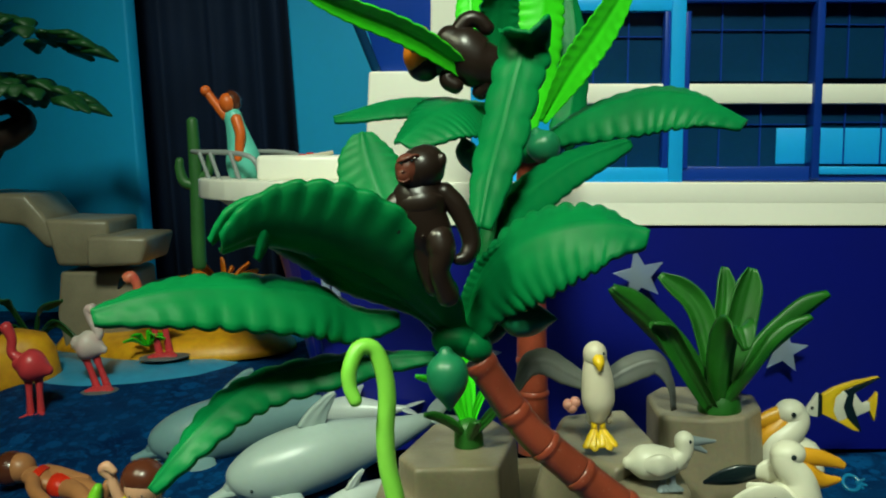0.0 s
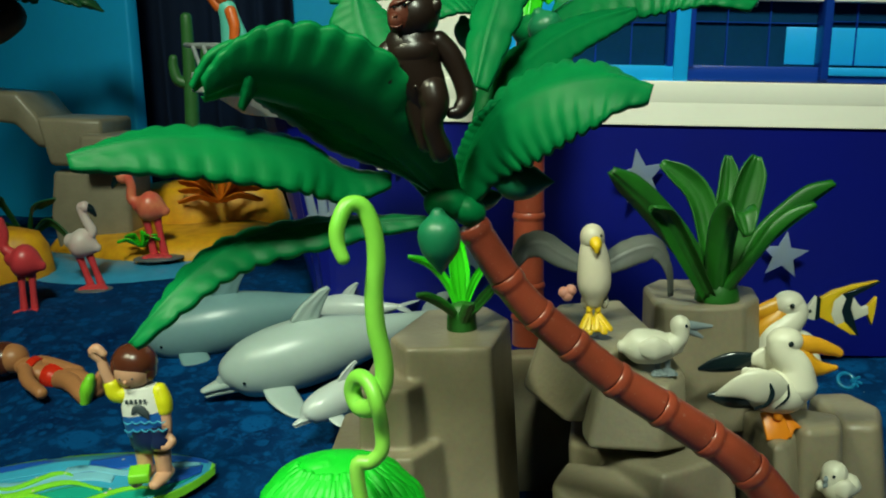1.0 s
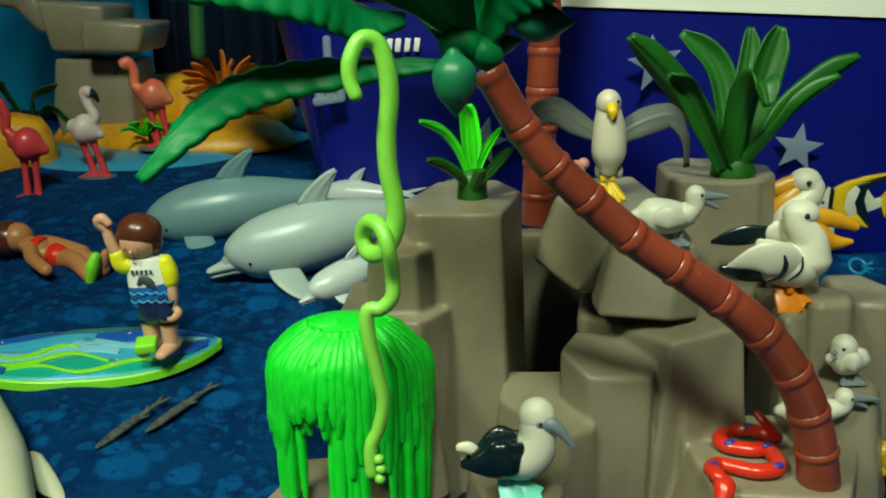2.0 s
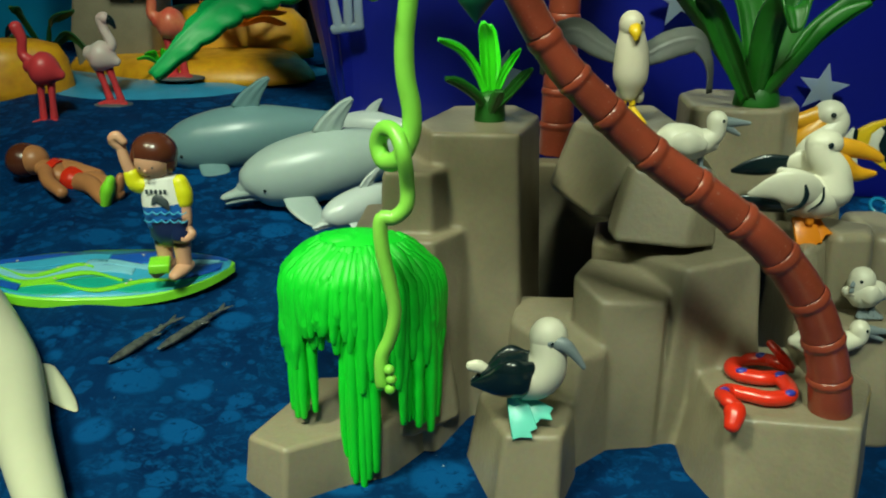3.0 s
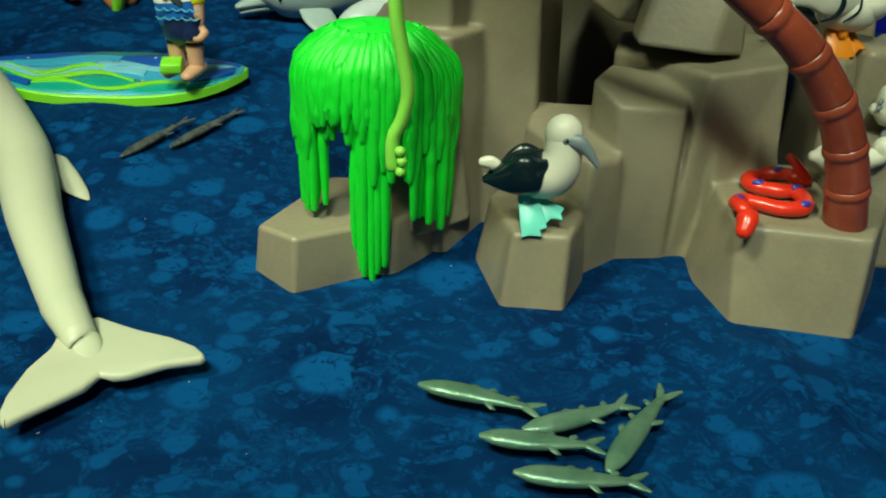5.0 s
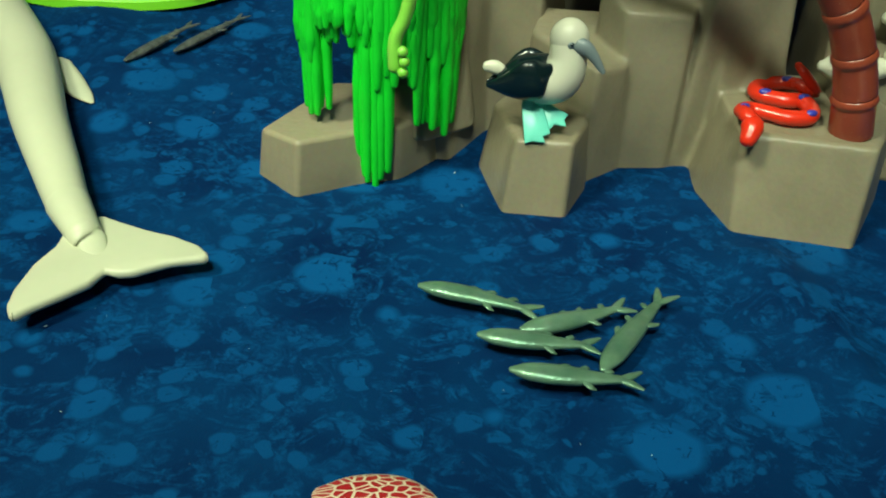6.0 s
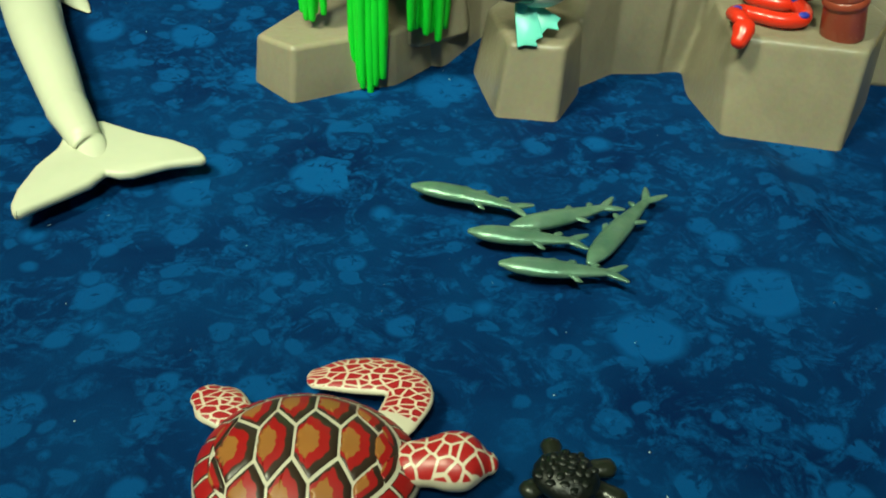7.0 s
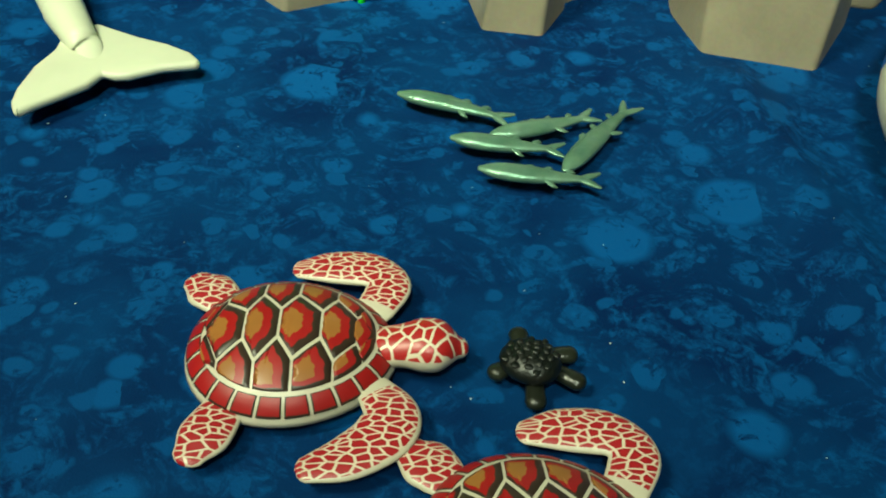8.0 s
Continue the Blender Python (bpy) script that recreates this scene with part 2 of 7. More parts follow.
    mid = N("ShaderNodeMix")
    mid.data_type = "RGBA"
    mid.inputs[0].default_value = 0.5
    li.new(mix.outputs[2], mid.inputs[6])
    mid.inputs[7].default_value = (0.0008, 0.048, 0.162, 1)
    li.new(mid.outputs[2], shade.inputs[7])
    lint = ranged(noise_at(900, 1).outputs["Fac"], 0.825, 0.84)
    dots = N("ShaderNodeMix")
    dots.data_type = "RGBA"
    li.new(lint, dots.inputs[0])
    li.new(shade.outputs[2], dots.inputs[6])
    dots.inputs[7].default_value = (0.4, 0.5, 0.5, 1)
    li.new(dots.outputs[2], p.inputs["Base Color"])
    p.inputs["Roughness"].default_value = 0.72
    p.inputs["Specular IOR Level"].default_value = 0.05
    weave = noise_at(2600, 2)
    b = N("ShaderNodeBump")
    b.inputs["Strength"].default_value, b.inputs["Distance"].default_value = 0.35, 0.0003
    li.new(weave.outputs["Fac"], b.inputs["Height"])
    b2 = N("ShaderNodeBump")
    b2.inputs["Strength"].default_value, b2.inputs["Distance"].default_value = 0.25, 0.002
    li.new(noise_at(60, 4).outputs["Fac"], b2.inputs["Height"])
    li.new(b.outputs[0], b2.inputs["Normal"])
    li.new(b2.outputs[0], p.inputs["Normal"])
    return m


CLOTH = cloth_material()


def spotted(name, ground, spot, scale, low, high, stretch=(1, 1, 1)):
    """Painted cells of one colour between veins of another."""
    m, nt, p, li = node_set(name)
    tc = nt.nodes.new("ShaderNodeTexCoord")
    mp = nt.nodes.new("ShaderNodeMapping")
    mp.inputs["Scale"].default_value = stretch
    li.new(tc.outputs["Object"], mp.inputs["Vector"])
    v = nt.nodes.new("ShaderNodeTexVoronoi")
    v.feature, v.voronoi_dimensions = "DISTANCE_TO_EDGE", "2D"
    v.inputs["Scale"].default_value = scale
    li.new(mp.outputs[0], v.inputs["Vector"])
    r = nt.nodes.new("ShaderNodeMapRange")
    r.inputs[1].default_value, r.inputs[2].default_value = low, high
    li.new(v.outputs["Distance"], r.inputs[0])
    mix = nt.nodes.new("ShaderNodeMix")
    mix.data_type = "RGBA"
    li.new(r.outputs[0], mix.inputs[0])
    mix.inputs[6].default_value, mix.inputs[7].default_value = (*ground, 1), (*spot, 1)
    li.new(mix.outputs[2], p.inputs["Base Color"])
    p.inputs["Roughness"].default_value = 0.36
    b = nt.nodes.new("ShaderNodeBump")
    b.inputs["Strength"].default_value, b.inputs["Distance"].default_value = 0.25, 0.0004
    li.new(r.outputs[0], b.inputs["Height"])
    li.new(b.outputs[0], p.inputs["Normal"])
    return m


FLIPPER = spotted("spotted_flipper_paint", (0.58, 0.50, 0.38), (0.32, 0.011, 0.015), 640.0, 0.085, 0.125, (0.72, 1.35, 1.0))
HEAD_SPOT = spotted("spotted_head_paint", (0.62, 0.55, 0.42), (0.36, 0.014, 0.014), 450.0, 0.075, 0.115)


# ---- shape helpers ----
def V(*a):
    return Vector(a[0] if len(a) == 1 else a)


def curve(pts, n):
    """n + 1 points along a smooth curve through pts."""
    pts = [Vector(p) for p in pts]
    if len(pts) == 2:
        return [pts[0].lerp(pts[1], i / n) for i in range(n + 1)]
    ext = [2 * pts[0] - pts[1], *pts, 2 * pts[-1] - pts[-2]]
    out = []
    for i in range(n + 1):
        s = i / n * (len(pts) - 1)
        k = min(int(s), len(pts) - 2)
        u = s - k
        a, b, c, d = ext[k : k + 4]
        out.append(0.5 * ((2 * b) + (c - a) * u + (2 * a - 5 * b + 4 * c - d) * u * u + (3 * b - a - 3 * c + d) * u**3))
    return out


def along(values, s):
    """A value between those of a list, s from 0 to 1."""
    f = s * (len(values) - 1)
    k = min(int(f), len(values) - 2)
    u = f - k
    b, c = values[k], values[k + 1]
    a = values[k - 1] if k else 2 * b - c
    d = values[k + 2] if k + 2 < len(values) else 2 * c - b
    v = 0.5 * (2 * b + (c - a) * u + (2 * a - 5 * b + 4 * c - d) * u * u + (3 * b - a - 3 * c + d) * u**3)
    return max(v, 0.25 * min(b, c))


def ball(bm, c, r, rot=(0, 0, 0), mi=0, seg=20):
    r = (r, r, r) if isinstance(r, (int, float)) else r
    m = pose(*c, *rot) @ Matrix.Diagonal((*r, 1))
    made = bmesh.ops.create_uvsphere(bm, u_segments=seg, v_segments=max(8, seg * 2 // 3), radius=1, matrix=m)
    for v in made["verts"]:
        for f in v.link_faces:
            f.material_index, f.smooth = mi, True


def tube(bm, pts, radii, n=14, mi=0, flat=1.0, up=(0, 0, 1), steps=None, mis=None, rounded=True):
    """A swept tube. radii and flat (height over width) run along it; mis gives a slot by place along and round."""
    m = steps or max(2, (len(pts) - 1) * 6)
    line = curve(pts, m) if len(pts) > 1 else pts
    upv = Vector(up)
    rings, places = [], []
    flats = flat if isinstance(flat, (list, tuple)) else [flat, flat]
    stops = [(p, (line[min(i + 1, m)] - line[max(i - 1, 0)]).normalized(), along(radii, i / m), along(flats, i / m), i / m) for i, p in enumerate(line)]
    if rounded:
        first, last = stops[0], stops[-1]
        for a in (0.5, 0.95, 1.3):
            stops.insert(0, (first[0] - first[1] * (first[2] * 0.8 * math.sin(a)), first[1], first[2] * math.cos(a), first[3], 0.0))
            stops.append((last[0] + last[1] * (last[2] * 0.8 * math.sin(a)), last[1], last[2] * math.cos(a), last[3], 1.0))
    for p, t, r, fl, s in stops:
        side = t.cross(upv)
        if side.length < 1e-4:
            side = t.cross(Vector((0.3, 1, 0.2)))
        side.normalize()
        top = side.cross(t).normalized()
        places.append(s)
        rings.append([bm.verts.new(p + side * (r * math.cos(a)) + top * (r * fl * math.sin(a))) for a in (2 * math.pi * k / n for k in range(n))])
    for i in range(len(rings) - 1):
        for k in range(n):
            f = bm.faces.new((rings[i][k], rings[i][(k + 1) % n], rings[i + 1][(k + 1) % n], rings[i + 1][k]))
            f.smooth = True
            f.material_index = mis(places[i], (k + 0.5) / n) if mis else mi
    for ring, end in ((rings[0], 0), (rings[-1], 1)):
        f = bm.faces.new(ring)
        f.smooth = rounded
        f.material_index = mis(end, 0.25) if mis else mi
    return rings


def prism(bm, low, high, mi=0, bevel=0.0, seg=3):
    """A block between a lower and an upper outline of equal length, each a list of 3D points."""
    own = bmesh.new()
    a = [own.verts.new(p) for p in low]
    b = [own.verts.new(p) for p in high]
    own.faces.new(b)
    own.faces.new(list(reversed(a)))
    k = len(a)
    for i in range(k):
        own.faces.new((a[i], a[(i + 1) % k], b[(i + 1) % k], b[i]))
    bmesh.ops.recalc_face_normals(own, faces=own.faces)
    if bevel:
        bmesh.ops.bevel(own, geom=list(own.edges), offset=bevel, segments=seg, profile=0.5, affect="EDGES")
    for f in own.faces:
        f.material_index, f.smooth = mi, bool(bevel)
    add_to(bm, own)


def add_to(bm, own):
    me = bpy.data.meshes.new("tmp")
    own.to_mesh(me)
    own.free()
    bm.from_mesh(me)
    bpy.data.meshes.remove(me)


def slab(bm, outline, z0, z1, mi=0, bevel=0.0, seg=2):
    prism(bm, [(x, y, z0) for x, y in outline], [(x, y, z1) for x, y in outline], mi, bevel, seg)


def cuboid(bm, c, size, mi=0, bevel=0.0, rot=(0, 0, 0)):
    m = pose(*c, *rot)
    q = [(-1, -1), (1, -1), (1, 1), (-1, 1)]
    prism(bm, [m @ V(a * size[0] / 2, b * size[1] / 2, -size[2] / 2) for a, b in q], [m @ V(a * size[0] / 2, b * size[1] / 2, size[2] / 2) for a, b in q], mi, bevel, 2)


def leaf(bm, spine, widths, side, cup=0.25, thick=0.0009, notch=0.12, teeth=11, mi=0, steps=44, across=8, twist=0.0):
    """A moulded frond: a curved blade with a midrib, ribs and toothed edges, of real thickness."""
    line = curve(spine, steps)
    sidev = Vector(side).normalized()
    if sidev.cross(line[steps * 2 // 3] - line[steps // 3]).normalized().z < -0.3:
        sidev = -sidev
    grid = []
    for i, p in enumerate(line):
        s = i / steps
        t = (line[min(i + 1, steps)] - line[max(i - 1, 0)]).normalized()
        sv = (sidev - t * sidev.dot(t)).normalized()
        nv = sv.cross(t).normalized()
        if twist:
            q = Matrix.Rotation(twist * s, 3, t)
            sv, nv = q @ sv, q @ nv
        w = along(widths, s)
        saw = 1 - notch * (1 - abs(math.sin(math.pi * s * teeth)) ** 0.6) * (1.0 if s > 0.12 else 0.2)
        row = []
        for k in range(-across, across + 1):
            u = k / across
            reach = w * (saw if abs(u) > 0.7 else 1 - (1 - saw) * abs(u))
            rib = 0.00005 * math.cos(2 * math.pi * (s * teeth + abs(u) * 0.8)) * min(1, abs(u) * 3)
            row.append(p + sv * (reach * u) - nv * (cup * w * u * u) + nv * (rib + 0.0006 * math.exp(-((u * 7) ** 2))))
        grid.append((row, nv))
    top = [[bm.verts.new(p) for p in row] for row, nv in grid]
    low = [[bm.verts.new(p - nv * thick) for p in row] for row, nv in grid]
    k = 2 * across
    made = []
    for i in range(steps):
        for j in range(k):
            made.append((top[i][j], top[i][j + 1], top[i + 1][j + 1], top[i + 1][j]))
            made.append((low[i][j], low[i + 1][j], low[i + 1][j + 1], low[i][j + 1]))
        made.append((top[i][0], top[i + 1][0], low[i + 1][0], low[i][0]))
        made.append((top[i][k], low[i][k], low[i + 1][k], top[i + 1][k]))
    for j in range(k):
        made.append((top[0][j], low[0][j], low[0][j + 1], top[0][j + 1]))
        made.append((top[steps][j], top[steps][j + 1], low[steps][j + 1], low[steps][j]))
    for vs in made:
        f = bm.faces.new(vs)
        f.smooth, f.material_index = True, mi


def link(name, bm, mats, at=(0, 0, 0)):
    bmesh.ops.translate(bm, verts=bm.verts, vec=-Vector(at))
    bmesh.ops.recalc_face_normals(bm, faces=bm.faces)
    me = bpy.data.meshes.new(name)
    bm.to_mesh(me)
    bm.free()
    for m in mats if isinstance(mats, (list, tuple)) else [mats]:
        me.materials.append(m)
    return new(name, me)


def thing(name, bm, mats, at, label, category, group="", kind=""):
    """One mesh that stands on its own, its origin at its base."""
    ob = link(name, bm, mats, at)
    ob.location = at
    return tagged(ob, label, category, group, kind)


def thing_parts(name, bm, mats, names, at, label, category, group=""):
    """A thing whose painted or moulded parts, one for each slot, are meshes under an empty at its base."""
    owner = root(name, at, label, category, group)
    for i, (mat, title) in enumerate(zip(mats, names)):
        own = bm.copy()
        bmesh.ops.delete(own, geom=[f for f in own.faces if f.material_index != i], context="FACES")
        for f in own.faces:
            f.material_index = 0
        if len(own.faces):
            part(title, own, mat, owner)
        else:
            own.free()
    bm.free()
    return owner


def root(name, at, label, category, group="", kind=""):
    ob = new(name)
    ob.location = at
    ob.empty_display_size = 0.01
    return tagged(ob, label, category, group, kind)


def part(name, bm, material, parent, label=""):
    """One mesh under a thing, built in the world's coordinates."""
    top, base = parent, Vector((0, 0, 0))
    while top:
        base, top = base + top.location, top.parent
    ob = link(name, bm, material, base)
    ob.parent = parent
    return tagged(ob, label)


# ---- the setting ----
def ground(x, y):
    """Height of the cloth: flat in front, rising to the back over a padded slope."""
    rise = 0.148 * (y - 0.236)
    z = 0.5 * (rise + math.sqrt(rise * rise + 0.00002)) - 0.0006
    z = min(z, 0.045 + 0.1 * max(0.0, y - 0.545) * 0.2)
    swell = math.exp(-(((x + 0.115) / 0.07) ** 2) - (((y - 0.50) / 0.05) ** 2))
    drop = 1 / (1 + math.exp(-(x + 0.030) / 0.006)) / (1 + math.exp(-(y - 0.435) / 0.006))
    return z + 0.002 * swell - 0.035 * drop


def ruffle(x, y):
    n = noise.noise(Vector((x * 14, y * 14, 0.3))) * 0.0016 + noise.noise(Vector((x * 38, y * 38, 2.1))) * 0.0005
    d = (x - 0.0884) * 0.976 + (y - 0.2234) * 0.219
    fold = 0.0085 * math.exp(-((d / 0.0065) ** 2)) if -0.2 < y < 0.205 else 0.0
    fold2 = 0.003 * math.exp(-(((x + 0.045 + 0.5 * (y - 0.2)) / 0.02) ** 2)) * max(0, min(1, (y - 0.2) * 14))
    return n + fold + fold2


def build_cloth():
    bm = bmesh.new()
    xs = [-1.3, -1.0, -0.7, -0.5] + [-0.36 + 0.006 * i for i in range(121)] + [0.5, 0.7, 1.0, 1.3]
    ys = [-1.0, -0.7, -0.4, -0.2] + [-0.08 + 0.006 * i for i in range(116)] + [0.68, 0.74, 0.8]
    rows = []
    for y in ys:
        rows.append([bm.verts.new((x, y, ground(x, y) - 0.0012 + ruffle(x, y) * (0.55 if y < 0.25 else 1.0))) for x in xs])
    for j in range(len(ys) - 1):
        for i in range(len(xs) - 1):
            f = bm.faces.new((rows[j][i], rows[j][i + 1], rows[j + 1][i + 1], rows[j + 1][i]))
            f.smooth = True
    low = [bm.verts.new((x, y, -0.02)) for x, y in ((-1.3, -1.0), (1.3, -1.0), (1.3, 0.8), (-1.3, 0.8))]
    bm.faces.new(low)
    return thing("ground", bm, CLOTH, (0, 0, 0), "dark blue batik cotton cloth laid as a sea", "cloth", kind="structure")


build_cloth()


def plain_box(name, c, size, mat, label, category):
    bm = bmesh.new()
    cuboid(bm, c, size)
    return thing(name, bm, mat, (c[0], c[1], c[2] - size[2] / 2), label, category, kind="structure")


# unseen room shell, added to bounce light; its front opening is made up
plain_box("wall_left", (-1.55, -0.2, 0.5), (0.1, 2.6, 2.6), ROOM, "added grey room wall that bounces light", "wall")
plain_box("wall_right", (1.55, -0.2, 0.5), (0.1, 2.6, 2.6), ROOM, "added grey room wall that bounces light", "wall")
plain_box("wall_front", (0, -1.55, -0.25), (3.0, 0.1, 1.1), ROOM, "added grey wall piece below the front fill light", "wall")
plain_box("wall_front", (0, -1.55, 1.65), (3.0, 0.1, 0.3), ROOM, "added grey wall piece over the front fill light", "wall")
plain_box("wall_front", (-1.2, -1.55, 0.9), (0.6, 0.1, 1.2), ROOM, "added grey wall piece beside the front fill light", "wall")
plain_box("wall_front", (1.2, -1.55, 0.9), (0.6, 0.1, 1.2), ROOM, "added grey wall piece beside the front fill light", "wall")
plain_box("wall_back", (0, 1.15, 0.5), (3.0, 0.1, 2.6), ROOM, "added grey room wall that bounces light", "wall")
plain_box("floor", (0, -0.2, -0.80), (3.0, 2.6, 0.1), ROOM, "added grey floor of the unseen room", "floor")
plain_box("ceiling", (0, -0.2, 1.85), (3.0, 2.6, 0.1), ROOM, "added grey ceiling that bounces light", "ceiling")


def backdrop_board(name, edge, width, way):
    """A board that stands on its lower edge; edge is its near upright edge, way the direction it runs."""
    bm = bmesh.new()
    cuboid(bm, (edge[0] + math.cos(way) * width / 2, edge[1] + math.sin(way) * width / 2, 0.27), (width, 0.012, 0.56), 0, 0.002, (0, -0.4, math.degrees(way)))
    return thing(name, bm, BOARD_WALL, (edge[0], edge[1], 0.0), "sky-blue painted backdrop board behind the toys", "board", kind="structure")


backdrop_board("backdrop_board", (-0.2060, 0.766), 0.54, math.radians(151))
backdrop_board("backdrop_board", (-0.0871, 0.806), 0.69, 0.0)


def build_drape():
    bm = bmesh.new()
    top, low = [], []
    for i in range(141):
        x = -0.262 + 0.262 * i / 140
        depth = 0.84 + (0.002 + 0.008 / (1 + math.exp(-(i - 80) / 6))) * math.sin(i * 0.55) + 0.005 * math.sin(i * 0.13 + 1) + 0.02 * math.exp(-(((i - 82) / 10) ** 2))
        top.append(bm.verts.new((x, depth, 0.62)))
        low.append(bm.verts.new((x + 0.004 * math.sin(i * 0.3), depth - 0.004, 0.0)))
    for i in range(140):
        f = bm.faces.new((low[i], low[i + 1], top[i + 1], top[i]))
        f.smooth = True
    ob = thing("drape", bm, DRAPE, (-0.15, 0.84, 0.0), "blue-black hanging drape in soft vertical folds", "curtain", kind="structure")
    sol = ob.modifiers.new("thickness", "SOLIDIFY")
    sol.thickness = 0.002
    return ob


build_drape()


# ---- the rock formation ----
def level(poly, z):
    return [(x, y, z) for x, y in poly]


def grown(poly, by, z):
    """The outline pushed out from its middle, at another height."""
    c = sum((Vector(p) for p in poly), Vector((0, 0))) / len(poly)
    return [(*(Vector(p) + (Vector(p) - c).normalized() * by), z) for p in poly]


rocks = root("rock_formation", (0.05, 0.26, 0.0), "grey-brown moulded plastic cliff of faceted rock blocks", "rock")


def block(low, high, bevel=0.0016):
    """One moulded boulder: flat facets with rounded edges."""
    bm = bmesh.new()
    prism(bm, low, high, 0, bevel, 3)
    ob = part("rock_block", bm, ROCK, rocks)
    mod = ob.modifiers.new("flat_facets", "WEIGHTED_NORMAL")
    mod.weight = 90
    return ob


def cluster(solids, fillet=8, voxel=0.0007):
    """Several boulders cast as one piece of plastic: their union, with hollows and edges rounded off."""
    bm = bmesh.new()
    for low, high in solids:
        prism(bm, low, high, 0, 0.0006, 1)
    ob = part("rock_block", bm, ROCK, rocks)
    mod = ob.modifiers.new("union", "REMESH")
    mod.mode, mod.voxel_size, mod.use_smooth_shade = "VOXEL", voxel, True
    mod = ob.modifiers.new("rounding", "SMOOTH")
    mod.factor, mod.iterations = 0.5, fillet
    return ob


# low ledge under the hanging plant
block(level([(-0.0288, 0.2275), (-0.0165, 0.2163), (-0.002, 0.2252), (0.008, 0.229), (0.017, 0.2405), (0.02, 0.262), (-0.014, 0.262)], -0.002),
      level([(-0.0265, 0.2248), (-0.0158, 0.2185), (-0.002, 0.2272), (0.007, 0.231), (0.0155, 0.2425), (0.018, 0.262), (-0.014, 0.258)], 0.0135), 0.0014)
block(level([(-0.004, 0.236), (0.014, 0.234), (0.026, 0.245), (0.026, 0.275), (0.002, 0.275)], 0.008), level([(0.0, 0.243), (0.013, 0.243), (0.022, 0.25), (0.022, 0.275), (0.004, 0.272)], 0.036))
# tall pillar with its two stepped shoulders
cluster((
    (level([(0.013, 0.268), (0.019, 0.2577), (0.0426, 0.2557), (0.0503, 0.285), (0.044, 0.310), (0.020, 0.306)], -0.003),
     level([(0.0129, 0.274), (0.0179, 0.2621), (0.041, 0.2601), (0.0481, 0.289), (0.042, 0.306), (0.023, 0.304)], 0.0821)),
    (level([(0.004, 0.2532), (0.0188, 0.2532), (0.0278, 0.265), (0.027, 0.290), (0.006, 0.290)], 0.040),
     level([(0.0053, 0.2552), (0.0182, 0.2552), (0.0265, 0.268), (0.026, 0.290), (0.008, 0.290)], 0.0731)),
    (level([(-0.006, 0.250), (0.001, 0.2417), (0.0198, 0.2397), (0.0293, 0.257), (0.028, 0.285), (-0.004, 0.285)], -0.003),
     level([(-0.0032, 0.256), (0.0008, 0.2497), (0.0189, 0.2492), (0.0285, 0.262), (0.027, 0.285), (-0.002, 0.285)], 0.0565)),
), 6)
# front cliff: foot block under the diving bird, the lump behind it, the middle and tall blocks,
# the base of the leaning palm and the hollow slope that rises from it
cluster((
    (level([(0.027, 0.239), (0.0342, 0.2150), (0.0497, 0.2143), (0.0557, 0.230), (0.057, 0.245), (0.030, 0.248)], -0.003),
     level([(0.0308, 0.240), (0.0366, 0.2184), (0.0503, 0.2184), (0.0543, 0.231), (0.053, 0.246), (0.034, 0.247)], 0.0183)),
    (level([(0.036, 0.252), (0.042, 0.243), (0.054, 0.2315), (0.0650, 0.2415), (0.066, 0.262), (0.038, 0.264)], -0.003),
     [(0.039, 0.252, 0.0335), (0.045, 0.2445, 0.0325), (0.0557, 0.2352, 0.0302), (0.0634, 0.2405, 0.0297), (0.062, 0.262, 0.037), (0.042, 0.263, 0.037)]),
    (level([(0.0645, 0.2412), (0.0775, 0.2432), (0.084, 0.262), (0.060, 0.266), (0.056, 0.250)], -0.003),
     [(0.0617, 0.2428, 0.0424), (0.0782, 0.2432, 0.0424), (0.083, 0.262, 0.0458), (0.061, 0.264, 0.0478), (0.0551, 0.2512, 0.0473)]),
    (level([(0.066, 0.270), (0.078, 0.244), (0.106, 0.247), (0.110, 0.285), (0.066, 0.292)], -0.003),
     [(0.063, 0.276, 0.0479), (0.083, 0.2451, 0.0509), (0.1034, 0.2521, 0.0529), (0.108, 0.285, 0.0524), (0.066, 0.290, 0.0504)]),
    (level([(0.0827, 0.2345), (0.0897, 0.2140), (0.1171, 0.2100), (0.1303, 0.2355), (0.130, 0.264), (0.083, 0.262)], -0.003),
     level([(0.0882, 0.240), (0.0885, 0.2207), (0.1192, 0.2162), (0.1308, 0.2395), (0.126, 0.262), (0.088, 0.262)], 0.0228)),
    (level([(0.0865, 0.2425), (0.098, 0.239), (0.107, 0.244), (0.107, 0.258), (0.086, 0.258)], 0.012),
     level([(0.0870, 0.2466), (0.099, 0.2502), (0.104, 0.2535), (0.104, 0.258), (0.087, 0.258)], 0.036)),
))
# overhanging wedge
block([(0.0648, 0.262, 0.0555), (0.0653, 0.2545, 0.0548), (0.084, 0.2525, 0.0537), (0.0932, 0.258, 0.0525), (0.096, 0.285, 0.053), (0.068, 0.285, 0.055)],
      [(0.0695, 0.264, 0.0745), (0.0712, 0.2605, 0.0735), (0.0885, 0.2585, 0.0705), (0.0945, 0.267, 0.0705), (0.094, 0.286, 0.073), (0.071, 0.286, 0.0755)], 0.0016)
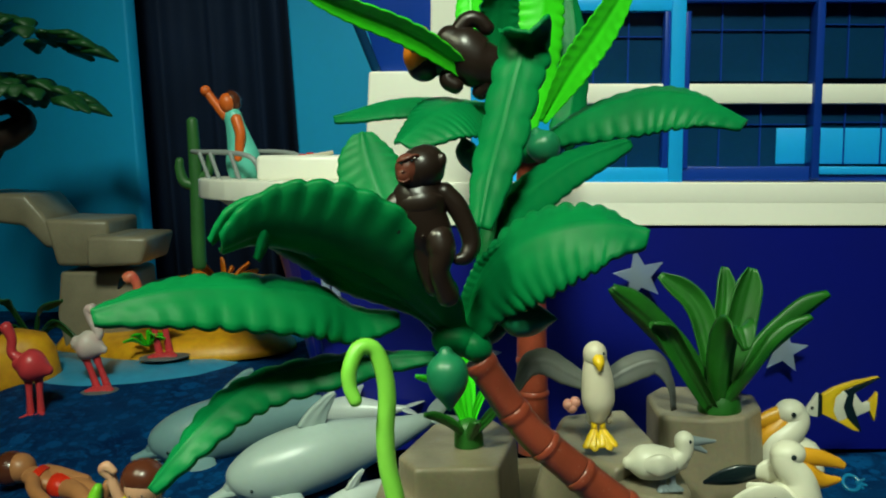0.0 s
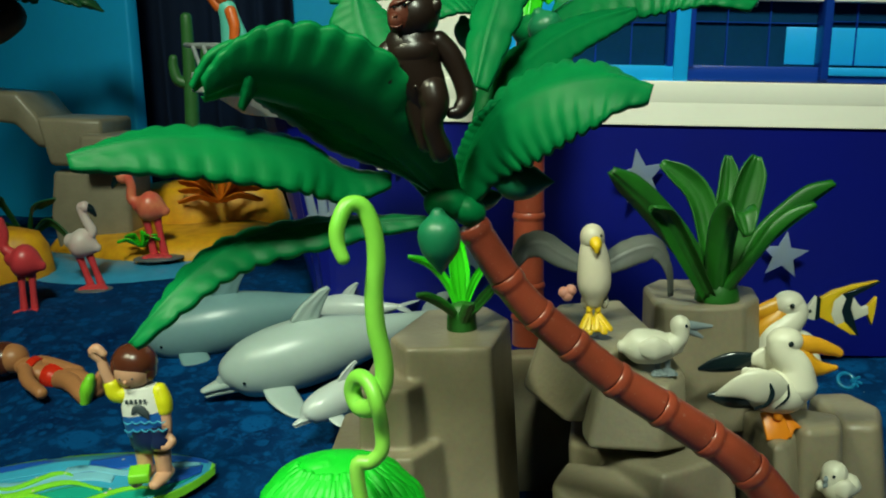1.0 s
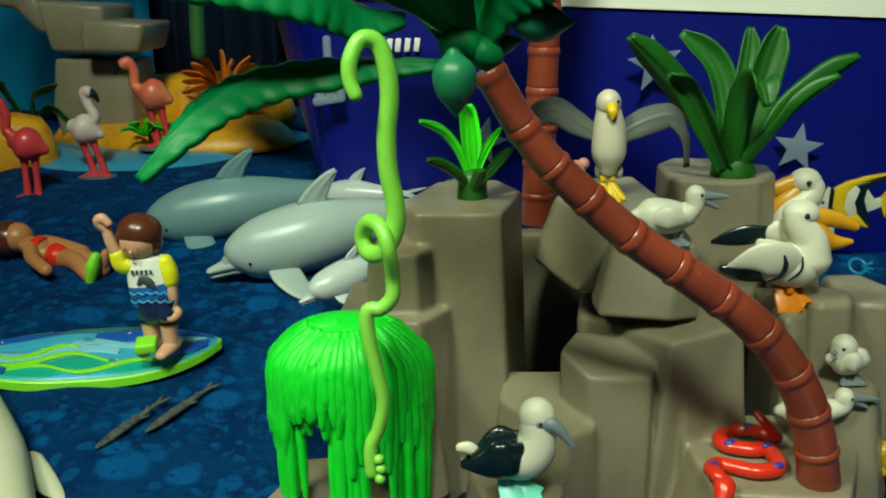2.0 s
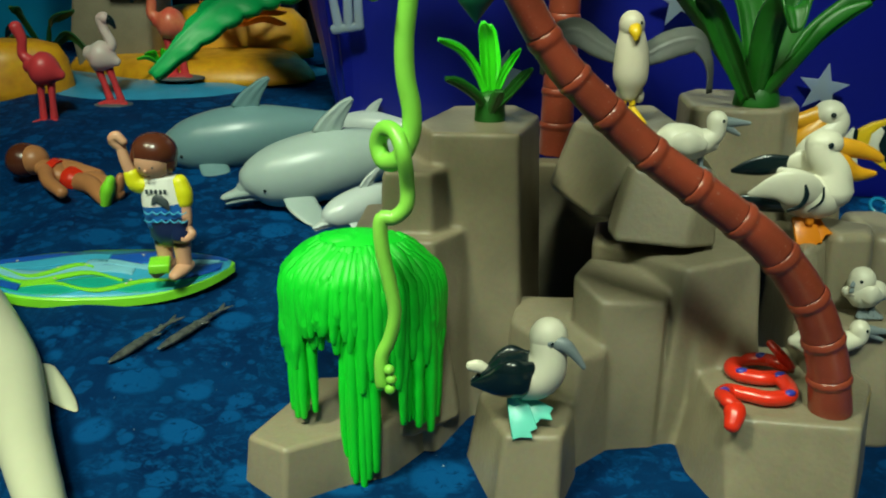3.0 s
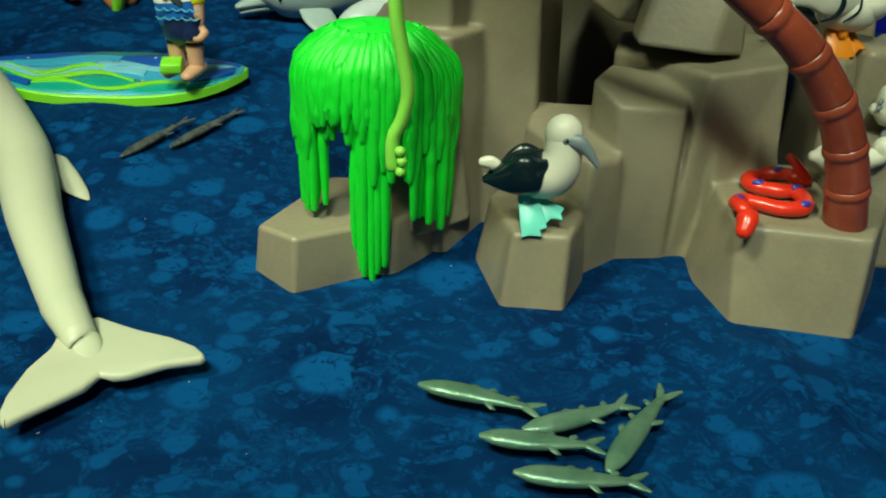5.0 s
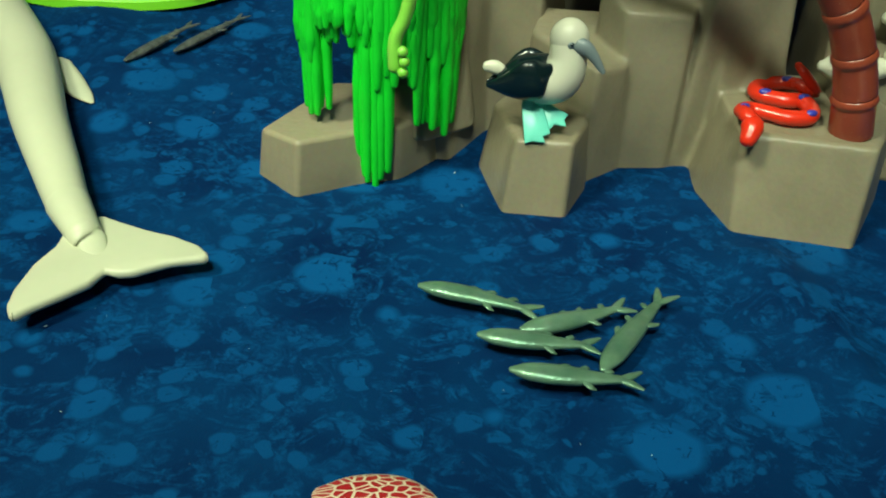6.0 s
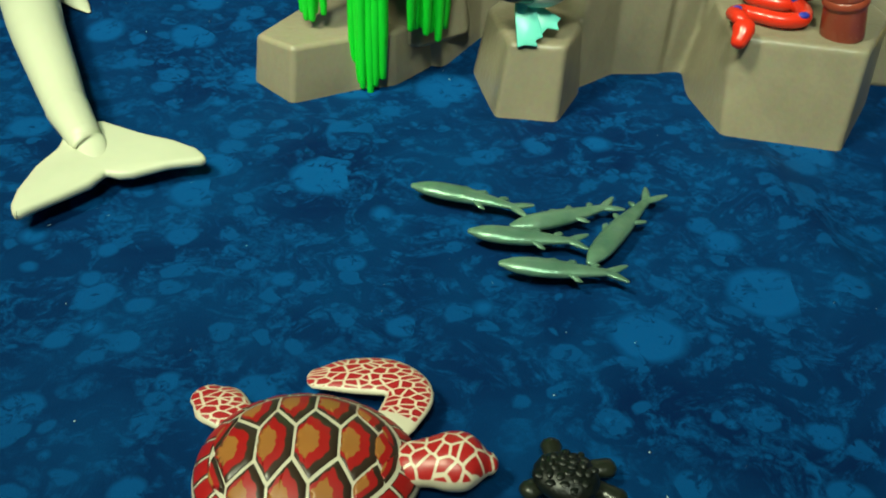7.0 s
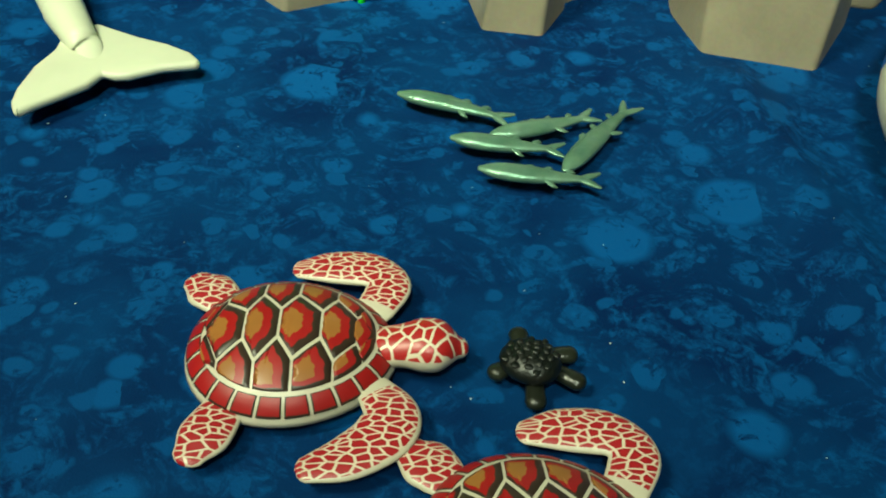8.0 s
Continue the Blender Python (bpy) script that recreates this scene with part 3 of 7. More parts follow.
# block under the gull, jutting out
block([(0.0505, 0.283, 0.0625), (0.0605, 0.264, 0.0585), (0.074, 0.272, 0.055), (0.078, 0.300, 0.055), (0.055, 0.303, 0.060)],
      [(0.0567, 0.281, 0.0818), (0.074, 0.262, 0.0790), (0.0880, 0.278, 0.0808), (0.085, 0.310, 0.0818), (0.0645, 0.307, 0.0818)], 0.002)
block(level([(0.080, 0.285), (0.108, 0.285), (0.112, 0.318), (0.076, 0.318)], -0.002), level([(0.080, 0.288), (0.100, 0.288), (0.104, 0.315), (0.076, 0.315)], 0.062))
# round drum under the large plant
block(grown([(0.0931, 0.3157), (0.0915, 0.291), (0.1047, 0.2846), (0.1166, 0.2858), (0.1239, 0.2948), (0.1266, 0.3086), (0.1136, 0.3226), (0.1001, 0.3249)], 0.0012, 0.045),
      level([(0.0931, 0.3157), (0.0915, 0.291), (0.1047, 0.2846), (0.1166, 0.2858), (0.1239, 0.2948), (0.1266, 0.3086), (0.1136, 0.3226), (0.1001, 0.3249)], 0.0845))
# side steps with the pelicans and small birds
block(level([(0.1155, 0.254), (0.122, 0.250), (0.133, 0.258), (0.134, 0.285), (0.1160, 0.288)], 0.0), level([(0.1160, 0.2575), (0.1199, 0.2593), (0.1271, 0.2695)] + [(0.131, 0.283), (0.1165, 0.286)], 0.0525), 0.002)
block(level([(0.122, 0.262), (0.139, 0.263), (0.143, 0.29), (0.118, 0.292)], 0.0), level([(0.126, 0.2615), (0.1367, 0.2632), (0.1405, 0.273)] + [(0.122, 0.287)], 0.055), 0.0025)
block(level([(0.118, 0.285), (0.141, 0.285), (0.143, 0.31), (0.118, 0.312)], 0.0), level([(0.121, 0.290), (0.137, 0.290), (0.138, 0.306), (0.121, 0.308)], 0.0655), 0.0025)
block(level([(0.141, 0.272), (0.156, 0.270), (0.166, 0.29), (0.160, 0.31), (0.14, 0.31)], 0.0), level([(0.143, 0.277), (0.153, 0.275), (0.160, 0.29), (0.156, 0.304), (0.143, 0.304)], 0.0505), 0.003)
block(level([(0.118, 0.246), (0.140, 0.244), (0.148, 0.256), (0.145, 0.272), (0.118, 0.272)], 0.0), level([(0.121, 0.250), (0.138, 0.248), (0.143, 0.257), (0.141, 0.268), (0.121, 0.268)], 0.0335), 0.0025)
block(level([(0.1145, 0.240), (0.124, 0.238), (0.130, 0.26), (0.1150, 0.262)], 0.0), level([(0.1155, 0.244), (0.120, 0.242), (0.126, 0.258), (0.1160, 0.26)], 0.0295), 0.002)
# backing slab added behind the cleft, to keep the gap dark
block(level([(0.044, 0.322), (0.10, 0.322), (0.10, 0.334), (0.044, 0.334)], -0.002), level([(0.046, 0.323), (0.095, 0.323), (0.095, 0.332), (0.046, 0.332)], 0.06))


# ---- palms and plants ----
def trunk_segments(owner, pts, r0, r1, count):
    line = curve(pts, count * 4)
    for i in range(count):
        seg = line[i * 4 : i * 4 + 5]
        a, b = r0 + (r1 - r0) * i / count, r0 + (r1 - r0) * (i + 1) / count
        bm = bmesh.new()
        tube(bm, seg, [a] + [a + (b - a) * q / 9 for q in range(10)] + [b * 1.085, b * 1.075, b], 22, 0, 1.0, (0, 1, 0.1), 26, rounded=False)
        part("trunk_segment", bm, TRUNK, owner)


def frond(owner, spine, half, side, cup=0.25, mat=None, notch=0.13, teeth=15, twist=0.0, shape=(0.25, 0.55, 0.85, 1.0, 1.0, 0.92, 0.72, 0.3)):
    bm = bmesh.new()
    leaf(bm, spine, [w * half for w in shape], side, cup, 0.0010, notch * 1.15, teeth, 0, 72, 8, twist)
    return part("frond", bm, mat or LEAF, owner)


def coconut(owner, c, axis, length, r):
    bm = bmesh.new()
    c, d = Vector(c), Vector(axis).normalized()
    pts = [c - d * (length * 0.5), c - d * (length * 0.2), c + d * (length * 0.2), c + d * (length * 0.5)]
    tube(bm, pts, [r * 0.35, r * 0.85, r * 1.0, r * 0.85, r * 0.45, r * 0.06], 18, 0, 1.0, (0.2, 1, 0.1), 18)
    part("coconut", bm, NUT, owner)


palm = root("palm_tree", (0.1144, 0.224, 0.0239), "toy palm with leaning red-brown ringed trunk and broad green fronds", "palm tree", "palms")
trunk_segments(palm, [(0.1147, 0.2245, 0.0228), (0.1118, 0.2235, 0.0366), (0.1057, 0.222, 0.0511), (0.0946, 0.22, 0.0651), (0.0801, 0.218, 0.0765), (0.0658, 0.216, 0.0869), (0.0532, 0.214, 0.0985), (0.0441, 0.2125, 0.1083), (0.035, 0.211, 0.1233)], 0.00502, 0.00332, 11)
bm = bmesh.new()
ball(bm, (0.0303, 0.211, 0.1279), (0.00494, 0.005, 0.004))
ball(bm, (0.0344, 0.2105, 0.1264), (0.004, 0.0042, 0.00329), (0, 35, 0))
part("crown", bm, LEAF, palm)
# long frond arching to the side
frond(palm, [(0.019, 0.209, 0.134), (0.011, 0.206, 0.135), (0.0032, 0.2, 0.1402), (-0.0098, 0.194, 0.1433), (-0.0231, 0.188, 0.1443), (-0.0354, 0.184, 0.142)], 0.0082, (0.05, -0.84, -0.54), 0.35)
# broad upright frond that shows its hollow underside
frond(palm, [(0.0304, 0.211, 0.1292), (0.023, 0.205, 0.138), (0.014, 0.2, 0.1461), (0.0033, 0.197, 0.1512), (-0.006, 0.195, 0.1533), (-0.0128, 0.192, 0.1516)], 0.01472, (0.28, -0.82, 0.50), -0.45, notch=0.1, shape=(0.2, 0.5, 0.75, 0.97, 1.0, 0.85, 0.55, 0.25))
frond(palm, [(0.0298, 0.212, 0.129), (0.0207, 0.209, 0.1361), (0.0096, 0.206, 0.1419), (0.001, 0.204, 0.1484), (-0.0052, 0.202, 0.1518)], 0.00573, (0.38, -0.70, 0.60), -0.3, notch=0.1, shape=(0.2, 0.3, 0.6, 0.9, 1.0, 1.0, 0.8, 0.4))
# lobes at the end of the broad frond
frond(palm, [(0.009, 0.2, 0.153), (-0.001, 0.197, 0.156), (-0.009, 0.194, 0.157), (-0.015, 0.192, 0.153)], 0.0052, (0.28, -0.82, 0.50), -0.4, notch=0.08, teeth=7, shape=(0.3, 0.6, 0.9, 1.0, 0.95, 0.8, 0.55, 0.2))
frond(palm, [(0.011, 0.202, 0.146), (0.003, 0.198, 0.152), (-0.003, 0.196, 0.154), (-0.007, 0.194, 0.149)], 0.0050, (0.28, -0.82, 0.50), -0.4, notch=0.08, teeth=7, shape=(0.3, 0.6, 0.9, 1.0, 0.95, 0.8, 0.55, 0.2))
# drooping frond that carries the vine
frond(palm, [(0.026, 0.211, 0.1248), (0.0165, 0.21, 0.125), (0.0048, 0.207, 0.1248), (-0.0075, 0.203, 0.1233), (-0.0155, 0.197, 0.1203), (-0.0222, 0.191, 0.1146), (-0.0291, 0.188, 0.107)], 0.0054, (0.25, -0.80, -0.54), 0.3, notch=0.2, teeth=13)
# frond arching to the other side
frond(palm, [(0.0315, 0.212, 0.1264), (0.0361, 0.208, 0.1378), (0.0419, 0.203, 0.1457), (0.0507, 0.199, 0.1507), (0.0602, 0.196, 0.1521), (0.0684, 0.194, 0.15)], 0.0112, (0.35, -0.80, -0.48), 0.35)
frond(palm, [(0.0322, 0.214, 0.1272), (0.0349, 0.212, 0.1348), (0.0385, 0.21, 0.1421), (0.0429, 0.207, 0.1481)], 0.00353, (0.75, -0.2, 0.55), 0.2)
# upright fronds behind the ape
frond(palm, [(0.0286, 0.214, 0.1287), (0.0218, 0.225, 0.1423), (0.0157, 0.235, 0.1548), (0.012, 0.24, 0.1655), (0.0109, 0.243, 0.173)], 0.00878, (0.95, 0.1, 0.28), 0.2, notch=0.08)
frond(palm, [(0.037, 0.215, 0.151), (0.04, 0.221, 0.162), (0.044, 0.228, 0.173), (0.048, 0.234, 0.185), (0.051, 0.236, 0.192), (0.051, 0.23, 0.193)], 0.0066, (0.96, -0.05, 0.24), 0.35, notch=0.12, teeth=9, shape=(0.35, 0.65, 0.85, 0.9, 0.95, 1.0, 0.95, 0.7))
frond(palm, [(0.0349, 0.217, 0.1302), (0.0412, 0.225, 0.1489), (0.0502, 0.235, 0.1569), (0.0623, 0.243, 0.1634), (0.0769, 0.25, 0.1675)], 0.00559, (0.5, -0.55, -0.66), 0.3, notch=0.08)
coconut(palm, (0.0457, 0.207, 0.1322), (1, -0.1, -0.05), 0.01158, 0.00394)
coconut(palm, (0.0284, 0.203, 0.1209), (0.02, -0.1, -1), 0.0119, 0.00431)
coconut(palm, (0.0382, 0.216, 0.1277), (1, 0.1, 0.2), 0.00849, 0.00243)

palm_b = root("palm_tree", (0.0576, 0.335, 0.0717), "toy palm with straight red-brown trunk and two greens of fronds", "palm tree", "palms")
trunk_segments(palm_b, [(0.0573, 0.335, 0.0605), (0.058, 0.335, 0.0909), (0.0591, 0.335, 0.1247), (0.0604, 0.335, 0.1645)], 0.00564, 0.00466, 8)
bm = bmesh.new()
ball(bm, (0.0606, 0.332, 0.1669), (0.00689, 0.007, 0.00536))
part("crown", bm, LEAF, palm_b)
frond(palm_b, [(0.0624, 0.33, 0.1691), (0.0785, 0.322, 0.1773), (0.0972, 0.315, 0.1817), (0.1113, 0.308, 0.1793), (0.1236, 0.302, 0.1715)], 0.0135, (0.1, -0.86, -0.5), 0.4)
frond(palm_b, [(0.0474, 0.325, 0.1791), (0.038, 0.315, 0.1818), (0.0289, 0.307, 0.1793), (0.0178, 0.3, 0.1708)], 0.014, (0.25, -0.85, -0.46), 0.3, notch=0.08)
frond(palm_b, [(0.0539, 0.335, 0.181), (0.0351, 0.345, 0.1844), (0.0152, 0.35, 0.1858), (-0.0071, 0.35, 0.1814)], 0.0085, (0, -0.9, -0.42), 0.3, notch=0.08)
frond(palm_b, [(0.064, 0.325, 0.1754), (0.0729, 0.318, 0.1899), (0.0822, 0.312, 0.2029), (0.0911, 0.306, 0.2168)], 0.00552, (0.85, -0.3, 0.42), 0.25, LEAF_LIGHT, 0.1, 14)
frond(palm_b, [(0.0446, 0.318, 0.1861), (0.035, 0.31, 0.1956), (0.0217, 0.303, 0.204), (0.0056, 0.297, 0.2107), (-0.0082, 0.292, 0.2162)], 0.00427, (0.45, -0.5, 0.74), 0.25, LEAF_LIGHT, 0.1, 14)
frond(palm_b, [(0.0591, 0.335, 0.1693), (0.0637, 0.342, 0.1924), (0.0679, 0.345, 0.2136), (0.0695, 0.345, 0.2288)], 0.00908, (0.98, 0.1, 0.1), 0.3, LEAF_LIGHT, 0.1)
frond(palm_b, [(0.0542, 0.332, 0.1714), (0.0507, 0.335, 0.1944), (0.0514, 0.332, 0.2126), (0.0551, 0.325, 0.2239)], 0.00732, (0.95, 0.2, -0.1), -0.4, LEAF, 0.1)
frond(palm_b, [(0.0508, 0.345, 0.1836), (0.0448, 0.36, 0.209), (0.0443, 0.37, 0.2309)], 0.00629, (0.97, 0.1, 0.1), 0.3, LEAF_LIGHT, 0.1)
frond(palm_b, [(0.0655, 0.34, 0.169), (0.0741, 0.345, 0.1716), (0.0814, 0.36, 0.199), (0.0818, 0.37, 0.2248)], 0.00611, (0.9, 0.3, 0.1), 0.3, LEAF, 0.1)
coconut(palm_b, (0.0386, 0.315, 0.1652), (0.2, 0, -1), 0.01092, 0.00364)
coconut(palm_b, (0.0642, 0.322, 0.1661), (0.5, 0, -1), 0.01296, 0.00555)


def blade(owner, spine, half, side, mat, fold=-0.9, name="leaf"):
    bm = bmesh.new()
    leaf(bm, spine, [w * half for w in (0.5, 0.62, 0.72, 0.78, 0.78, 0.74, 0.62, 0.22)], side, fold, 0.0011, 0.0, 3, 0, 26, 6)
    return part(name, bm, mat, owner)


# large plant on the drum
plant = root("agave_plant", (0.1118, 0.2935, 0.085), "large dark green toy agave with folded leaves on a rock", "plant", "agaves")
b0 = (0.1106, 0.2935, 0.0857)
for tips, half, side in (
    ([(0.1078, 0.293, 0.0884), (0.0991, 0.291, 0.102), (0.088, 0.288, 0.1151), (0.0771, 0.284, 0.1255)], 0.0054, (0.8, -0.3, 0.5)),
    ([(0.1098, 0.297, 0.0885), (0.1094, 0.302, 0.1037), (0.1061, 0.305, 0.1159), (0.0966, 0.306, 0.125)], 0.0054, (0.75, 0.3, 0.5)),
    ([(0.1119, 0.298, 0.0874), (0.1142, 0.304, 0.1034), (0.117, 0.308, 0.1164), (0.1181, 0.31, 0.1261)], 0.0044, (0.95, 0.2, 0)),
    ([(0.1118, 0.295, 0.0879), (0.1162, 0.297, 0.1042), (0.1199, 0.299, 0.1169), (0.1235, 0.3, 0.1267)], 0.0062, (0.95, 0.1, -0.25)),
    ([(0.1095, 0.29, 0.0864), (0.1095, 0.286, 0.0976), (0.1106, 0.283, 0.109), (0.1121, 0.279, 0.1127), (0.1134, 0.276, 0.1067)], 0.0056, (0.95, 0.15, -0.2)),
    ([(0.1132, 0.294, 0.0864), (0.1228, 0.296, 0.0993), (0.1346, 0.297, 0.1096), (0.1459, 0.297, 0.1179)], 0.0058, (0.5, -0.35, 0.8)),
    ([(0.1068, 0.289, 0.0866), (0.0989, 0.284, 0.1005), (0.0919, 0.281, 0.1126), (0.087, 0.277, 0.1153)], 0.0040, (0.8, -0.2, 0.5)),
    ([(0.1112, 0.29, 0.0864), (0.1176, 0.287, 0.0958), (0.1255, 0.285, 0.1062), (0.1353, 0.284, 0.1139)], 0.0040, (0.5, -0.3, 0.8)),
):
    blade(plant, tips, half, side, AGAVE, -0.75)
bm = bmesh.new()
tube(bm, [Vector(b0) + V(0, 0, -0.001), Vector(b0) + V(0, 0, 0.006)], [0.0066, 0.0060, 0.0045], 18)
part("stem_base", bm, AGAVE, plant)

small_plant = root("agave_plant", (0.0339, 0.281, 0.0833), "small two-tone green toy agave on the tall rock pillar", "plant", "agaves")
for tips, half, side, mat in (
    ([(0.0331, 0.281, 0.0869), (0.03, 0.28, 0.0951), (0.0254, 0.278, 0.1014), (0.0192, 0.276, 0.1047)], 0.0016, (0.6, -0.3, 0.7), LEAF_LIGHT),
    ([(0.0335, 0.281, 0.0869), (0.0327, 0.28, 0.0967), (0.0321, 0.279, 0.1046), (0.0312, 0.277, 0.1087)], 0.0027, (0.97, 0.1, 0.1), LEAF_LIGHT),
    ([(0.0342, 0.281, 0.0869), (0.0368, 0.281, 0.094), (0.039, 0.281, 0.098), (0.0414, 0.28, 0.1015)], 0.0015, (0.8, -0.2, -0.5), LEAF_LIGHT),
    ([(0.0336, 0.283, 0.0865), (0.0349, 0.286, 0.0957), (0.0339, 0.288, 0.1034), (0.0334, 0.288, 0.1074)], 0.0020, (0.97, 0.1, 0.1), LEAF_LIGHT),
    ([(0.033, 0.279, 0.0849), (0.0294, 0.275, 0.0897), (0.0253, 0.272, 0.0931), (0.0212, 0.27, 0.0951)], 0.0018, (0.5, -0.4, 0.7), AGAVE),
    ([(0.0341, 0.279, 0.0849), (0.0384, 0.276, 0.0902), (0.0414, 0.274, 0.0941), (0.044, 0.272, 0.0973)], 0.0018, (0.5, -0.4, -0.7), AGAVE),
    ([(0.0337, 0.277, 0.0848), (0.0352, 0.274, 0.089), (0.0361, 0.272, 0.0917)], 0.0022, (0.97, 0.1, 0.1), AGAVE),
):
    blade(small_plant, tips, half, side, mat, -0.6)
bm = bmesh.new()
tube(bm, [(0.0335, 0.28, 0.0822), (0.0335, 0.28, 0.0871)], [0.00438, 0.00406], 16)
part("stem_base", bm, AGAVE, small_plant)


# hanging plant of many strands
def build_willow():
    bm = bmesh.new()
    c = V((0.0018, 0.238, 0.0511))
    R = 0.01918
    ball(bm, c + V(-0.001, 0.002, R * 0.12), (R * 0.92, R * 0.64, R * 0.46), seg=28)
    ball(bm, c + V(-R * 0.22, 0, R * 0.46), (R * 0.28, R * 0.22, R * 0.12), seg=20)
    ball(bm, c + V(R * 0.52, 0, R * 0.16), (R * 0.40, R * 0.40, R * 0.26), seg=20)
    ball(bm, c + V(-R * 0.62, 0, R * 0.12), (R * 0.36, R * 0.42, R * 0.32), seg=20)
    rnd = random.Random(4)
    strands = []
    low = {0: 0.016, 1: -0.0023, 2: 0.0118}
    count = 112
    for i in range(count):
        a = 2 * math.pi * (i + rnd.random()) / count
        u = math.cos(a)
        back = math.sin(a) > 0.0
        rr = R * (0.84 + 0.20 * rnd.random())
        edge = c + V(u * rr, math.sin(a) * rr * 0.66, 0)
        x = edge.x
        k = (x - c.x) / R
        if k < -0.60:
            bottom = low[0] + 0.002 * rnd.random() + (0.004 if k < -0.93 else 0) + 0.003 * abs(k + 0.75)
        elif k < -0.22:
            bottom = c.z - R * (0.55 + 0.25 * rnd.random())
        elif k < 0.22:
            bottom = low[1] + abs(k) * 0.03 + 0.003 * rnd.random()
        elif k < 0.50:
            bottom = c.z - R * (0.9 + 0.5 * rnd.random())
        else:
            bottom = low[2] + 0.004 * rnd.random() + abs(k - 0.85) * 0.012
        if back:
            bottom = max(bottom, c.z - R * 0.9)
        w = 0.00125 + 0.0004 * rnd.random()
        mid = c + V(u * R * 0.55, math.sin(a) * R * 0.36, R * (0.44 + 0.05 * rnd.random()))
        sh = c + V(u * rr * 0.93, math.sin(a) * rr * 0.62, R * 0.12)
        end = V(edge.x + rnd.uniform(-0.0006, 0.0006), edge.y, bottom)
        own = bmesh.new()
        strands.append(own)
        tube(own, [mid, sh, edge.lerp(end, 0.3), edge.lerp(end, 0.65), end], [w * 0.7] + [w * rnd.uniform(0.82, 1.18) for _ in range(11)] + [w * 0.95, w * 0.85, w * 0.75, w * 0.6], 8, 0, 1.0, (0.3, 1, 0.2), 26)
    for i in range(48):
        a = math.pi * (1 + (i + rnd.random()) / 48)
        rim = c + V(math.cos(a) * R * 1.02, math.sin(a) * R * 0.70, -R * 0.05)
        end = rim + V(rnd.uniform(-0.0006, 0.0006), -0.0003, -R * (rnd.uniform(0.30, 0.60) if -0.64 < math.cos(a) < -0.18 else rnd.uniform(0.45, 1.25)))
        own = bmesh.new()
        strands.append(own)
        w = 0.00125 + 0.0004 * rnd.random()
        tube(own, [c + V(math.cos(a) * R * 0.6, math.sin(a) * R * 0.44, R * 0.42), rim.lerp(c, 0.1) + V(0, 0, R * 0.22), rim, rim.lerp(end, 0.6), end], [w * 0.6] + [w * rnd.uniform(0.85, 1.15) for _ in range(9)] + [w * 0.8, w * 0.6], 8, 0, 1.0, (0.3, 1, 0.2), 20)
    # fine ridges that run from the knob over the cap
    for i in range(78):
        a = 2 * math.pi * (i + 0.6 * rnd.random()) / 78
        line = []
        for q in (0.12, 0.38, 0.66, 0.92, 1.04):
            top = 0.60 - 0.20 * min(1.0, q * 2.2) - 0.34 * max(0.0, q - 0.45) ** 2 * 3
            line.append(c + V(-R * 0.2 * (1 - q) + math.cos(a) * R * q * 0.98, math.sin(a) * R * q * 0.68, R * top))
        tube(bm, line, [0.0007, 0.0010, 0.0011, 0.0011, 0.0008], 7, 0, 1.0, (0.3, 1, 0.2), 12)
    at = (c.x, c.y, low[1])
    plant_root = root("hanging_plant", at, "neon green hanging plant of many soft strands over a rock ledge", "plant")
    part("leafy_cap", bm, WILLOW, plant_root)
    for own in strands:
        part("strand", own, WILLOW, plant_root)


build_willow()

bm = bmesh.new()
vine_pts = [(0.0103, 0.194, 0.1202), (0.0093, 0.1945, 0.123), (0.0094, 0.195, 0.1264), (0.0113, 0.1965, 0.13), (0.0141, 0.1975, 0.1295), (0.0158, 0.1975, 0.1251), (0.0162, 0.1975, 0.1195), (0.0154, 0.1975, 0.1127), (0.0155, 0.1975, 0.1057), (0.0166, 0.1975, 0.0992), (0.0163, 0.1975, 0.0941), (0.0139, 0.1975, 0.0897), (0.0109, 0.2005, 0.0889), (0.0098, 0.2015, 0.0921), (0.0112, 0.1995, 0.0952), (0.0136, 0.1965, 0.095), (0.0152, 0.1945, 0.091), (0.0156, 0.1975, 0.0845), (0.0153, 0.1975, 0.0804), (0.013, 0.1975, 0.0781), (0.0104, 0.1975, 0.0776), (0.0105, 0.1975, 0.0716), (0.0119, 0.1975, 0.0643), (0.0128, 0.1975, 0.0581), (0.0117, 0.1975, 0.0524), (0.0099, 0.1975, 0.048), (0.0099, 0.1975, 0.0421)]
tube(bm, vine_pts, [0.00129, 0.00159, 0.00179, 0.00188, 0.00188, 0.00179, 0.00149, 0.00149, 0.00149, 0.00139, 0.00149], 16, 0, 1.0, (0.2, 1, 0.1), 150)
vine = root("vine", vine_pts[-1], "lime green looped plastic vine hung over a palm frond", "vine")
part("stem", bm, VINE, vine)
for c in [(0.0116, 0.1955, 0.0462), (0.012, 0.1955, 0.0441), (0.0117, 0.1955, 0.0418)]:
    own = bmesh.new()
    ball(own, c, 0.00114, seg=12)
    part("bud", own, VINE, vine)


# ---- the ship ----
SHIP = pose(*(0.0857, 0.44, 0.1304), 0, 3.1, 0)
ship = root("toy_ship", (SHIP @ V(0, 0.03, -0.09)), "large toy ship, navy hull, white band, blue windows", "ship")


def ship_part(name, bm, mat, label="", owner=None):
    bmesh.ops.transform(bm, matrix=SHIP, verts=bm.verts)
    return part(name, bm, mat, owner or ship, label)


